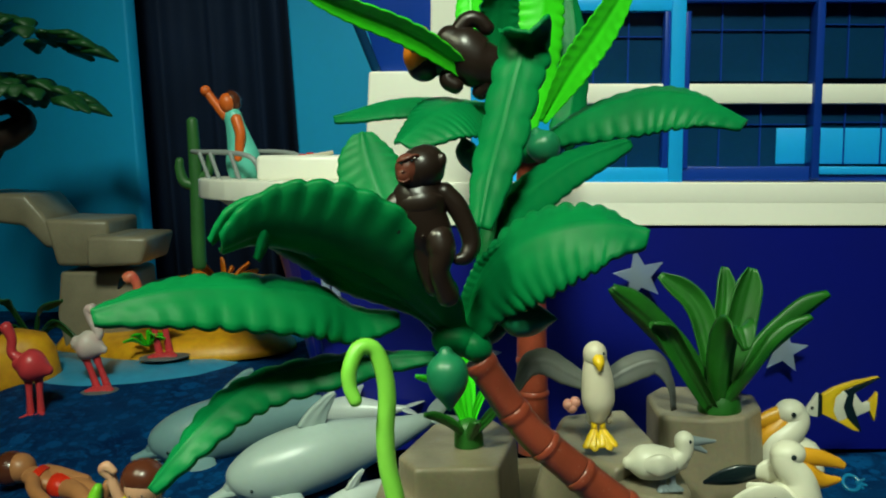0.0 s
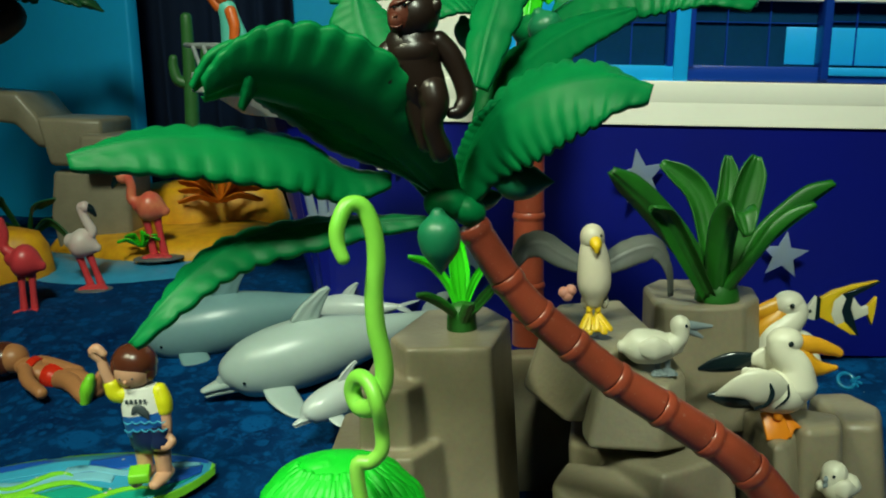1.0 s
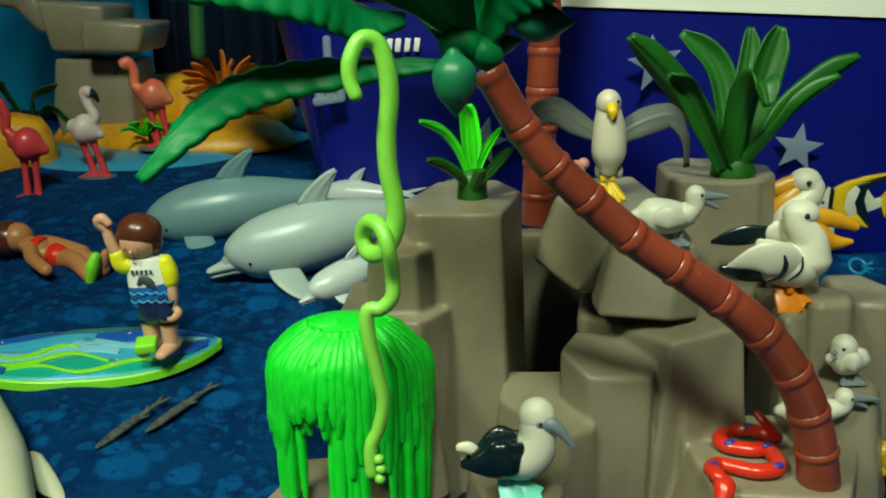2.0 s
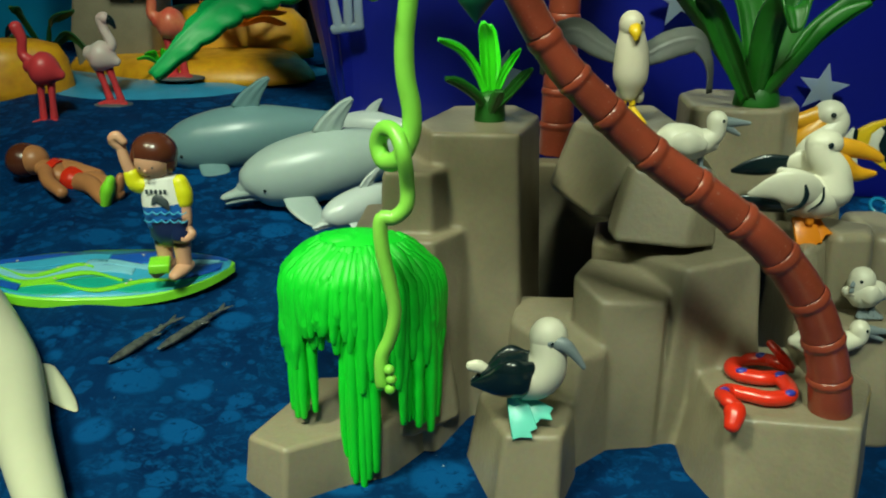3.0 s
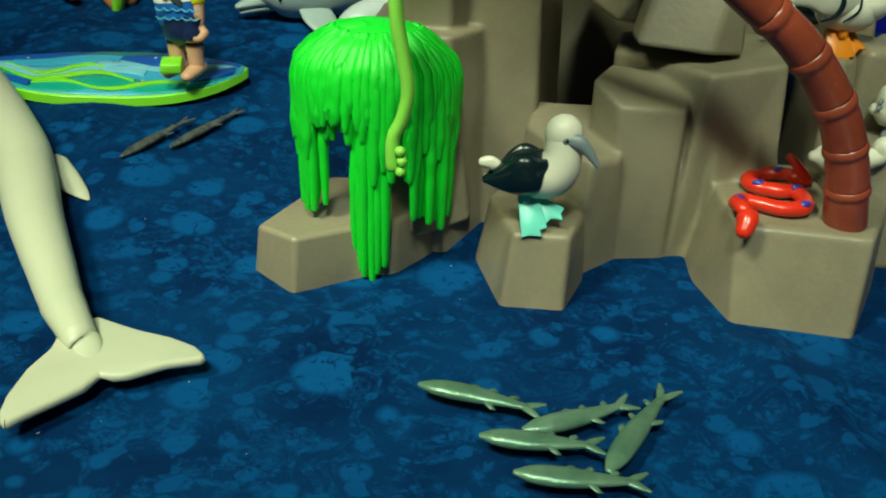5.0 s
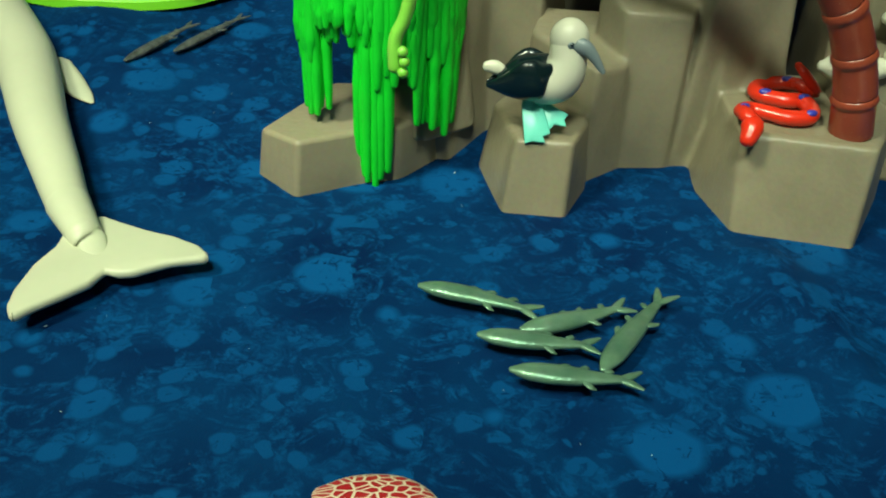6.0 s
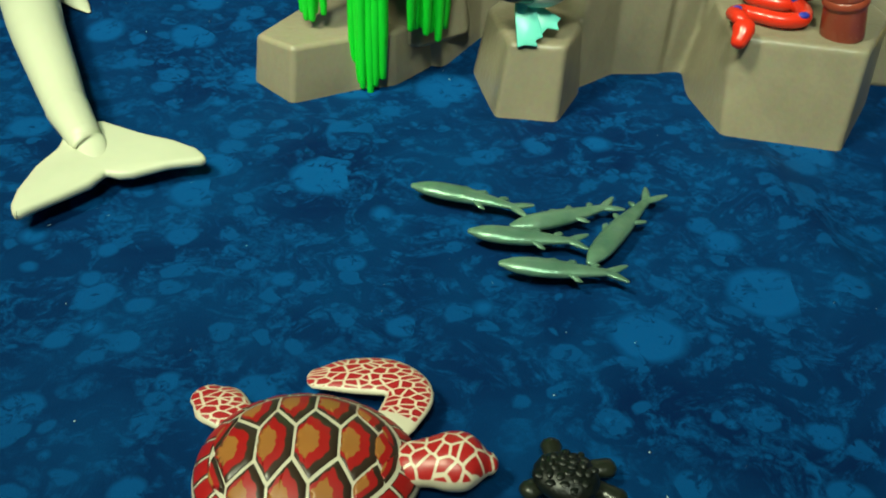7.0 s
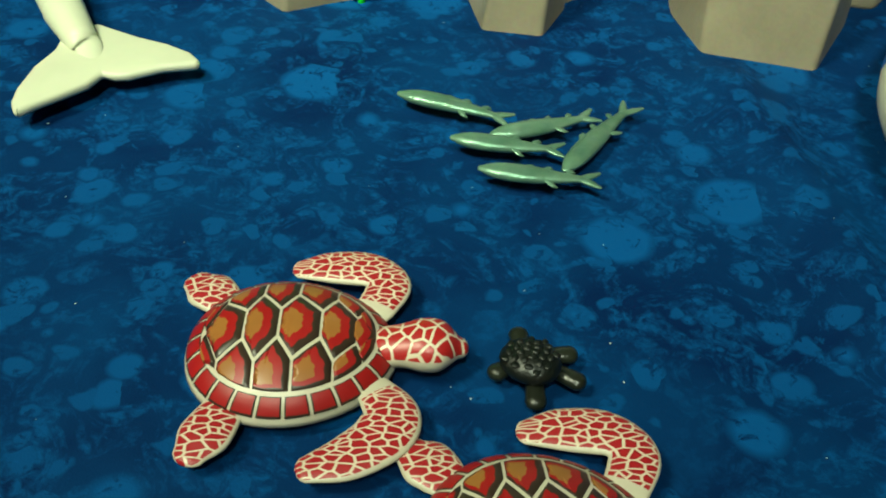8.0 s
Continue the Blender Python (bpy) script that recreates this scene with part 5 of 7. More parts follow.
def build_pelican(anchor, u, origin, offset, flip, label, folded=False):
    bm = bmesh.new()
    at0 = picture_frame(u, anchor, origin)

    def at(px, py, dy=0.0):
        return at0(origin[0] + (px - origin[0]) * flip + offset[0], py + offset[1], dy)

    tube(bm, [at(1358, 585, 20), at(1370, 575, 8), at(1385, 562)] + [at(1425, 560), at(1442, 550)] if folded else [at(1318, 585, 4), at(1345, 575), at(1385, 562), at(1425, 560), at(1442, 550)], [18 * u, 34 * u, 44 * u, 42 * u, 34 * u, 20 * u], 22, 0, 0.95, (0, 1, 0))
    tube(bm, [at(1430, 555), at(1425, 525, -2), at(1395, 500, -3), at(1385, 482, -2), at(1395, 470)], [36 * u, 33 * u, 27 * u, 24 * u, 25 * u], 18, 0, 1, (0, 1, 0))
    ball(bm, at(1398, 467), (30 * u, 26 * u, 25 * u))
    tube(bm, [at(1405, 468), at(1440, 478, -2), at(1475, 488, -3), at(1501, 494, -3)], [20 * u, 17 * u, 10 * u, 5 * u], 14, 1, 0.7, (0, 1, 0))
    tube(bm, [at(1402, 478), at(1430, 508, -2), at(1462, 522, -3), at(1493, 524, -3)], [21 * u, 27 * u, 17 * u, 4 * u], 14, 1, 0.8, (0, 1, 0))
    for side in (-1, 1):
        ball(bm, at(1400, 466, side * 25), 5 * u, mi=2, seg=12)
        if folded:
            ball(bm, at(1385, 575, side * 22), (44 * u, 22 * u, 30 * u))
            continue
        tube(bm, [at(1262, 548, side * 28), at(1300, 545, side * 36), at(1345, 545, side * 40), at(1372, 560, side * 36)], [5 * u, 27 * u, 34 * u, 27 * u], 14, 0, 0.35, (0, 1, 0.1))
        tube(bm, [at(1262, 538, side * 20 + 6), at(1300, 516, side * 16 + 10), at(1338, 512, side * 20 + 8)], [5 * u, 15 * u, 10 * u], 12, 3, 0.4, (0, 1, 0.1))
        tube(bm, [at(1350, 590, side * 20), at(1355, 606, side * 14)], [8 * u, 8 * u], 10, 4)
        webbed_foot(bm, at, [at(1352 + 14 * side, 634, -28 + 8 * side), at(1392 + 14 * side, 636, -26 + 8 * side), at(1424 + 8 * side, 622, -6 + 8 * side)], at(1354, 608, side * 10), 9 * u, 4)
    tube(bm, [at(1350, 590, 16), at(1360, 592, 8)] if folded else [at(1270, 580, 6), at(1310, 590, 2), at(1345, 592)], [12 * u, 20 * u, 24 * u], 12, 3, 0.6, (0, 1, 0))
    thing_parts("toy_bird", bm, [WHITE, BILL, BLACK, BLACK, ORANGE], ["body", "bill", "eye", "wing_tip", "foot"], at(1385, 632, -10), label, "toy animal", "toy birds")


def build_open_pelican():
    bm = bmesh.new()
    u = 0.00015
    at = picture_frame(u, (0.1217, 0.268, 0.0656), (1385, 590))
    tube(bm, [at(1318, 612, 6), at(1350, 606), at(1388, 595, -2), at(1410, 584, -2)], [12 * u, 28 * u, 42 * u, 43 * u, 30 * u], 24, 0, 0.95, (0, 1, 0), 30)
    tube(bm, [at(1404, 588, -2), at(1402, 552, -2), at(1384, 524, -2), at(1380, 505)], [42 * u, 34 * u, 28 * u, 27 * u], 20, 0, 1, (0, 1, 0), 24)
    ball(bm, at(1386, 503), (33 * u, 28 * u, 25 * u))
    tube(bm, [at(1400, 508, -2), at(1440, 513, -3), at(1472, 523, -3), at(1486, 530, -3)], [19 * u, 16 * u, 11 * u, 8 * u], 14, 1, 0.7, (0, 1, 0))
    tube(bm, [at(1394, 520, -1), at(1418, 546, -3), at(1448, 557, -3), at(1480, 557, -3)], [22 * u, 25 * u, 15 * u, 5 * u], 14, 1, 0.8, (0, 1, 0))
    for side in (-1, 1):
        ball(bm, at(1387, 502, side * 26), 5.5 * u, mi=2, seg=12)
    # near wing, spread back in two lobes with a dark crease
    tube(bm, [at(1376, 590, -34), at(1340, 577, -42), at(1300, 572, -44), at(1252, 586, -40)], [18 * u, 31 * u, 34 * u, 22 * u, 5 * u], 18, 0, 0.32, (0, 1, 0.1), 28)
    tube(bm, [at(1342, 570, -42), at(1320, 556, -44), at(1300, 544, -42)], [16 * u, 19 * u, 8 * u], 14, 0, 0.35, (0, 1, 0.1))
    tube(bm, [at(1342, 566, -54), at(1346, 585, -54), at(1338, 604, -52), at(1318, 614, -48)], [2 * u, 5 * u, 4 * u, 3 * u], 8, 3, 0.6, (0, 1, 0))
    tube(bm, [at(1378, 572, -44), at(1377, 596, -46), at(1356, 616, -44)], [1.5 * u, 2.5 * u, 1.5 * u], 8, 3, 0.6, (0, 1, 0))
    # far wing and dark feather tips
    tube(bm, [at(1340, 545, 28), at(1362, 545, 30), at(1384, 562, 26)], [14 * u, 24 * u, 12 * u], 14, 0, 0.4, (0, 1, 0.1))
    tube(bm, [at(1240, 562, 34), at(1268, 556, 34), at(1302, 550, 32), at(1334, 545, 28)], [5 * u, 15 * u, 20 * u, 14 * u], 14, 3, 0.35, (0, 1, 0.1))
    tube(bm, [at(1252, 606, 6), at(1288, 612, 4), at(1326, 614, 2)], [7 * u, 17 * u, 18 * u], 14, 3, 0.6, (0, 1, 0))
    for side in (-1, 1):
        tube(bm, [at(1372, 628, side * 14), at(1370, 644, side * 14 - 4)], [9 * u, 8 * u], 10, 4)
    web(bm, [at(1342, 638, -6), at(1346, 682, -34), at(1360, 680, -34), at(1378, 686, -36), at(1386, 678, -32), at(1394, 680, -30), at(1382, 638, -4)], 4, 4 * u)
    web(bm, [at(1372, 638, 8), at(1394, 680, -24), at(1402, 668, -18), at(1418, 668, -14), at(1404, 656, -6), at(1396, 640, 8)], 4, 4 * u)
    thing_parts("toy_bird", bm, [WHITE, BILL, BLACK, BLACK, ORANGE], ["body", "bill", "eye", "wing_tip", "foot"], at(1385, 662, -10), "white toy pelican with open amber bill and orange feet", "toy animal", "toy birds")


build_open_pelican()
build_pelican((0.1393, 0.298, 0.0709), 0.00016, (1430, 480), (-66, -52), -1, "white toy pelican facing away on the rear rock", True)

# snake on the palm's rock
bm = bmesh.new()
snake_pts = [(0.105, 0.243, 0.032), (0.107, 0.241, 0.03), (0.11, 0.241, 0.026), (0.107, 0.242, 0.027), (0.104, 0.246, 0.026), (0.099, 0.247, 0.025), (0.096, 0.243, 0.025), (0.097, 0.239, 0.025), (0.102, 0.237, 0.025), (0.106, 0.237, 0.025), (0.107, 0.232, 0.025), (0.105, 0.227, 0.025), (0.1, 0.226, 0.025), (0.096, 0.228, 0.025), (0.092, 0.23, 0.025), (0.089, 0.226, 0.026), (0.089, 0.221, 0.027), (0.09, 0.22, 0.026), (0.09, 0.218, 0.025), (0.089, 0.216, 0.023)]
tube(bm, snake_pts, [0.0010, 0.0015, 0.0018, 0.0019, 0.0020, 0.0021, 0.0021, 0.0021, 0.0021, 0.0021, 0.0020, 0.0019, 0.0019, 0.0020, 0.0026, 0.0019], 14, 0, 0.9, steps=130)
snake = thing_parts("toy_snake", bm, [RED], ["body"], (*snake_pts[10][:2], 0.0225), "coiled red toy snake with blue spots on the rock", "toy animal")
for i, k in enumerate((4, 7, 9, 11, 15)):
    bm = bmesh.new()
    ball(bm, Vector(snake_pts[k]) + V(0.0002, -0.0008, 0.0013), (0.0017, 0.0011, 0.0009), (0, 0, 15 * i - 20), 0, 10)
    part("spot", bm, BLUE_SPOT, snake, "painted blue spot")


# ---- dolphins and fish ----
def build_dolphin(name, nose, tail, r, mat, label, group, roll=0.0, flukes=True, sag=0.0, flipper=True, eye=True):
    """A toy dolphin from the tip of its beak to the root of its flukes."""
    a, b = Vector(nose), Vector(tail)
    L = (b - a).length
    ax = (b - a).normalized()
    up = (V(0, 0, 1) - ax * ax.z).normalized()
    up = Matrix.Rotation(math.radians(roll), 3, ax) @ up
    sd = up.cross(ax).normalized()

    def at(s, h=0.0, w=0.0):
        """s along the body, h up and w to the side, in body radii."""
        bend = sag * math.sin(math.pi * s) * r
        return a + ax * (L * s) + up * (h * r + bend) + sd * (w * r)

    bm = bmesh.new()
    tube(bm, [at(0.085, -0.12), at(0.13, 0), at(0.22, 0.05), at(0.38, 0.08), at(0.55, 0.05), at(0.75, 0.0), at(0.92, 0.05), at(1.0, 0.08)], [0.26 * r, 0.50 * r, 0.70 * r, 0.86 * r, 0.96 * r, 0.99 * r, 0.92 * r, 0.74 * r, 0.52 * r, 0.32 * r, 0.20 * r, 0.16 * r], 24, 0, 1.02, up, 48)
    tube(bm, [at(0.0, -0.22), at(0.05, -0.18), at(0.12, -0.10)], [0.13 * r, 0.22 * r, 0.42 * r], 16, 0, 0.62, up)
    tube(bm, [at(0.008, -0.40), at(0.06, -0.36), at(0.13, -0.30)], [0.10 * r, 0.19 * r, 0.38 * r], 14, 0, 0.5, up)
    spine = [at(0.44, 0.9), at(0.49, 1.35), at(0.54, 1.68), at(0.575, 1.85)]
    leaf(bm, spine, [0.40 * r, 0.33 * r, 0.22 * r, 0.14 * r, 0.05 * r], ax, 0.0, 0.13 * r, 0.0, 3, 0, 14, 4)
    if flipper:
        for side in (-1, 1):
            slot = 2 if side < 0 else 3
            tube(bm, [at(0.27, -0.30, side * 0.72), at(0.29, -0.52, side * 1.15), at(0.325, -0.76, side * 1.6), at(0.38, -0.88, side * 1.95)], [0.40 * r, 0.44 * r, 0.38 * r, 0.28 * r, 0.10 * r], 16, slot, 0.20, up)
    if eye:
        for side in (-1, 1):
            ball(bm, at(0.155, 0.05, side * 0.70), 0.055 * r, mi=1, seg=10)
    if flukes:
        for side in (-1, 1):
            tube(bm, [at(0.98, 0.08, side * 0.1), at(1.03, 0.08, side * 0.55), at(1.10, 0.08, side * 1.0), at(1.14, 0.08, side * 1.25)], [0.26 * r, 0.32 * r, 0.22 * r, 0.07 * r], 12, 0, 0.22, up)
    return thing_parts(name, bm, [mat, BLACK, mat, mat], ["body", "eye", "flipper", "flipper"], (a.x, a.y, min(v.co.z for v in bm.verts)), label, "toy animal", group)


d1n = (-0.0733, 0.392, 0.0313)
build_dolphin("toy_dolphin", d1n, (0.0238, 0.425, 0.0482), 0.01481, GREY, "light grey toy dolphin lying on the cloth", "toy dolphins", 12)
build_dolphin("toy_dolphin", (-0.1208, 0.44, 0.0354), (-0.0178, 0.465, 0.0483), 0.01486, GREY_DARK, "slate grey toy dolphin lying behind another dolphin", "toy dolphins", 12)
build_dolphin("toy_dolphin", (-0.0281, 0.345, 0.0314), (0.0126, 0.375, 0.041), 0.00674, GREY_LIGHT, "small pale grey toy dolphin beside the rocks", "toy dolphins", 10, eye=False)
build_dolphin("toy_dolphin", (-0.0357, 0.445, 0.0478), (0.0088, 0.435, 0.0502), 0.00678, GREY_LIGHT, "small pale grey toy dolphin behind the larger ones", "toy dolphins", 5, eye=False)


def build_beluga():
    bm = bmesh.new()
    pts = [(-0.232, 0.425, 0.016), (-0.150, 0.322, 0.0145), (-0.1112, 0.274, 0.0118), (-0.0975, 0.252, 0.0104), (-0.0858, 0.231, 0.0088), (-0.0717, 0.208, 0.0072), (-0.0630, 0.194, 0.006), (-0.0555, 0.184, 0.005)]
    tube(bm, pts, [0.0125, 0.0112, 0.0090, 0.0080, 0.0070, 0.0057, 0.0047, 0.0036], 28, 0, 0.92, (0, 0, 1), 56)
    for base, tip in (((-0.0985, 0.2675, 0.0085), (-0.0818, 0.2532, 0.0045)), ((-0.1182, 0.2588, 0.009), (-0.1461, 0.2674, 0.004))):
        base, tip = Vector(base), Vector(tip)
        tube(bm, [base, base.lerp(tip, 0.4), base.lerp(tip, 0.8), tip], [0.0058, 0.0046, 0.0026, 0.0008], 16, 0, 0.3)
    j = Vector((-0.0532, 0.182, 0.005))
    outline = [(-0.0612, 0.1883), (-0.0601, 0.18), (-0.0616, 0.1722), (-0.0614, 0.1632), (-0.0603, 0.1578), (-0.0584, 0.1547), (-0.0572, 0.1547), (-0.0554, 0.1576), (-0.0514, 0.1625), (-0.0476, 0.1675), (-0.0464, 0.1722), (-0.0436, 0.1715), (-0.0406, 0.1723), (-0.0344, 0.1769), (-0.0275, 0.1794), (-0.0274, 0.1811), (-0.0305, 0.1842), (-0.0365, 0.187), (-0.0438, 0.1889), (-0.0511, 0.1917), (-0.055, 0.1934)]
    slab(bm, outline, 0.0022, 0.0044, 0, 0.0009, 3)
    tube(bm, [Vector(pts[6]), Vector(pts[7]), j + V(0, 0, -0.0008), Vector((*(-0.0488, 0.1755), 0.0032))], [0.0050, 0.0038, 0.0034, 0.0018], 20, 0, [0.9, 0.8, 0.5, 0.4])
    c = pts[2]
    thing("toy_beluga", bm, BELUGA, (c[0], c[1], 0.0), "ivory white toy beluga whale with broad tail flukes", "toy animal")


build_beluga()


def build_fish(nose, tail, r, mat, label, group, bend=0.0, flat=0.58):
    """A slender moulded fish with small fins and a forked tail."""
    a, b = Vector(nose), Vector(tail)
    L, ax = (b - a).length, (b - a).normalized()
    sd = V(0, 0, 1).cross(ax).normalized()
    bm = bmesh.new()

    def at(s, w=0.0, h=0.0):
        return a + ax * (L * s) + sd * (w * r + bend * math.sin(math.pi * s)) + V(0, 0, h * r)

    tube(bm, [at(0), at(0.12), at(0.3), at(0.5), at(0.7), at(0.86)], [0.34 * r, 0.72 * r, 0.95 * r, 1.0 * r, 0.92 * r, 0.7 * r, 0.5 * r, 0.36 * r], 14, 0, flat, steps=26)
    for side in (-1, 1):
        tube(bm, [at(0.84), at(0.92, side * 0.45), at(1.0, side * 0.95)], [0.34 * r, 0.36 * r, 0.16 * r], 8, 0, 0.5)
    for s, w, l in ((0.36, 1.0, 0.10), (0.56, -1.0, 0.08), (0.54, 1.0, 0.06), (0.74, 0.8, 0.05)):
        tube(bm, [at(s, w * 0.7, 0.1), at(s + l * 0.6, w * 1.12, 0.0), at(s + l, w * 1.2, -0.1)], [0.3 * r, 0.26 * r, 0.1 * r], 8, 0, 0.4)
    ball(bm, at(0.09, 0.45, 0.25), 0.1 * r, seg=8)
    thing("toy_fish", bm, mat, (a.x, a.y, a.z - r * flat), label, "toy animal", group)


for nose, tail, bend in (
    ((0.0182, 0.1775, 0.0025), (0.0429, 0.1709, 0.0025), 0.0006),
    ((0.0394, 0.1651, 0.0025), (0.0613, 0.1761, 0.0025), -0.0006),
    ((0.0311, 0.1623, 0.0025), (0.0542, 0.1615, 0.0025), -0.0004),
    ((0.0544, 0.1546, 0.0025), (0.0698, 0.1817, 0.0025), 0.0004),
    ((0.0375, 0.1524, 0.0025), (0.0612, 0.152, 0.0025), -0.0004),
):
    build_fish(nose, tail, 0.0025, SILVER, "small silver-green toy fish lying on the blue cloth", "school of silver fish", bend)
for nose, tail in (((-0.0801, 0.2762, 0.0085), (-0.0672, 0.3052, 0.0115)), ((-0.0683, 0.2863, 0.0085), (-0.0535, 0.3157, 0.0115))):
    build_fish(nose, tail, 0.0019, FISH_DARK, "slim dark grey toy fish on the cloth", "pair of grey fish")


# ---- turtles ----
def build_turtle(at, turn, L, label):
    """Head along +x, L from the rear of the shell to its front."""
    owner = root("toy_turtle", (0, 0, 0), label, "toy animal", "toy turtles")
    bm = bmesh.new()
    A, B, H = L / 2, L * 0.44, L * 0.215
    base = L * 0.055

    def dome(u, v, lift=0.0):
        rr = min(1.0, u * u + v * v)
        egg = 1 - 0.10 * u
        return V(u * A, v * B * egg, base + H * (1 - rr) ** 0.62 * 0.9 + lift)

    rings = []
    for i in range(15):
        q = i / 14
        rings.append([bm.verts.new(dome(q * math.cos(t), q * math.sin(t))) for t in (2 * math.pi * k / 48 for k in range(48))] if i else [bm.verts.new(dome(0, 0))])
    rings.append([bm.verts.new((v.co.x * 1.008, v.co.y * 1.008, base * 0.55)) for v in rings[14]])
    rings.append([bm.verts.new((v.co.x * 0.9, v.co.y * 0.9, 0.0)) for v in rings[14]])
    for i in range(len(rings) - 1):
        for k in range(48):
            vs = (rings[0][0], rings[1][k], rings[1][(k + 1) % 48]) if i == 0 else (rings[i][k], rings[i + 1][k], rings[i + 1][(k + 1) % 48], rings[i][(k + 1) % 48])
            f = bm.faces.new(vs)
            f.smooth = True
    bm.faces.new(list(reversed(rings[-1])))
    part("shell", bm, CREAM, owner)
    us = (-0.64, -0.29, 0.05, 0.42, 0.68)
    ms = (-0.80, -0.42, -0.10, 0.29, 0.62, 0.80)

    def rim_v(u):
        return math.sqrt(max(0.0, 0.64 - u * u))

    scutes = []
    for n, u in enumerate(us):
        lo, hi = (0.03 if n == 0 else 0.20), (0.03 if n == 4 else 0.20)
        pk = min(0.47, max(0.05, rim_v(u) - 0.08))
        scutes.append([(ms[n], -lo), (u, -pk), (ms[n + 1], -hi), (ms[n + 1], hi), (u, pk), (ms[n], lo)])
    for n in range(-1, 5):
        u0, u1 = (us[n] if n >= 0 else -0.80), (us[n + 1] if n < 4 else 0.80)
        inner = [(u0, min(0.47, max(0.0, rim_v(u0) - 0.08)))] + ([(ms[n + 1], 0.20)] if 0 <= n < 4 else []) + [(u1, min(0.47, max(0.0, rim_v(u1) - 0.08)))]
        outer = [(u1 + (u0 - u1) * q / 5, rim_v(u1 + (u0 - u1) * q / 5)) for q in range(6)]
        for sign in (-1, 1):
            scutes.append([(a, sign * b) for a, b in inner + outer])
    def plate(poly, shades, shift):
        """A painted scute: dark border, red field and tan patch, each a raised step."""
        c = (sum(p[0] for p in poly) / len(poly), sum(p[1] for p in poly) / len(poly))
        dense = []
        for i, p in enumerate(poly):
            q = poly[(i + 1) % len(poly)]
            n = max(1, int(math.hypot(q[0] - p[0], q[1] - p[1]) / 0.05))
            dense += [(p[0] + (q[0] - p[0]) * k / n, p[1] + (q[1] - p[1]) * k / n) for k in range(n)]
        bm, prev = bmesh.new(), None
        for scale, mi, lift, dx in shades:
            wob = 0.035 if mi in (1, 3) and shift else 0.0
            reach = [scale + wob * (math.sin(i * 1.7 + c[0] * 30) - 0.6) for i in range(len(dense))]
            row = [bm.verts.new(dome(c[0] + (p[0] - c[0]) * q + dx * shift, c[1] + (p[1] - c[1]) * q, lift * L)) for p, q in zip(dense, reach)]
            if prev:
                for k in range(len(row)):
                    f = bm.faces.new((prev[0][k], prev[0][(k + 1) % len(row)], row[(k + 1) % len(row)], row[k]))
                    f.material_index, f.smooth = prev[1], True
            prev = (row, mi)
        mid = bm.verts.new(dome(c[0] + shades[-1][3] * shift, c[1], shades[-1][2] * L))
        for k in range(len(prev[0])):
            f = bm.faces.new((prev[0][k], prev[0][(k + 1) % len(prev[0])], mid))
            f.material_index, f.smooth = prev[1], True
        part("scute", bm, [CREAM, SHELL_RED, SHELL_DARK, SHELL_TAN], owner)

    for poly in scutes:
        plate(poly, ((0.93, 2, 0.001, 0), (0.915, 2, 0.004, 0), (0.75, 1, 0.0046, -0.55), (0.66, 1, 0.0048, -0.7), (0.50, 3, 0.0050, -1.25), (0.25, 3, 0.0052, -1.3)), 0.055)
    for k in range(24):
        a0, a1 = 2 * math.pi * (k + 0.06) / 24, 2 * math.pi * (k + 0.94) / 24
        poly = [(q * math.cos(t), q * math.sin(t)) for q, t in ((0.835, a0), (0.985, a0), (0.985, (a0 + a1) / 2), (0.985, a1), (0.835, a1), (0.835, (a0 + a1) / 2))]
        plate(poly, ((1.0, 2, 0.001, 0), (0.98, 2, 0.004, 0), (0.86, 1, 0.0045, 0), (0.4, 1, 0.0048, 0)), 0.0)

    def flipper(pts, widths):
        def slot(s, k):
            return 1 if 0.09 < k < 0.41 and s > 0.03 else 0
        bm = bmesh.new()
        tube(bm, [V(x, y, z) * L for x, y, z in pts], [w * L for w in widths], 24, 0, 0.30, steps=24, mis=slot)
        part("flipper", bm, [CREAM, FLIPPER], owner)

    # front pair sweep back, the rear pair splay out
    flipper([(0.38, 0.26, 0.07), (0.45, 0.44, 0.075), (0.36, 0.555, 0.07), (0.16, 0.585, 0.06), (0.0, 0.575, 0.05)], [0.10, 0.115, 0.115, 0.125, 0.11, 0.07])
    flipper([(0.40, -0.25, 0.07), (0.48, -0.40, 0.075), (0.43, -0.52, 0.07), (0.29, -0.62, 0.06), (0.13, -0.675, 0.05)], [0.09, 0.125, 0.14, 0.13, 0.11, 0.07])
    flipper([(-0.33, 0.28, 0.05), (-0.43, 0.38, 0.05), (-0.52, 0.46, 0.045)], [0.08, 0.115, 0.125, 0.085])
    flipper([(-0.26, -0.32, 0.05), (-0.32, -0.48, 0.05), (-0.375, -0.60, 0.045)], [0.09, 0.115, 0.12, 0.08])

    def head_slot(s, k):
        return 1 if 0.06 < k < 0.44 else 0
    bm = bmesh.new()
    tube(bm, [V(0.44, 0, 0.09) * L, V(0.56, 0, 0.105) * L, V(0.68, 0, 0.11) * L, V(0.79, 0, 0.095) * L], [0.11 * L, 0.12 * L, 0.145 * L, 0.135 * L, 0.06 * L], 24, 0, 0.75, steps=22, mis=head_slot)
    for s in (-1, 1):
        ball(bm, V(0.775, s * 0.052, 0.10) * L, 0.017 * L, mi=2, seg=10)
    tube(bm, [V(0.66, 0, 0.195) * L, V(0.70, 0, 0.192) * L], [0.03 * L, 0.03 * L], 12, 3, 0.5)
    part("head", bm, [CREAM, HEAD_SPOT, SHELL_DARK, SHELL_TAN], owner)
    owner.matrix_basis = pose(*at, 0, 0, turn)
    return owner


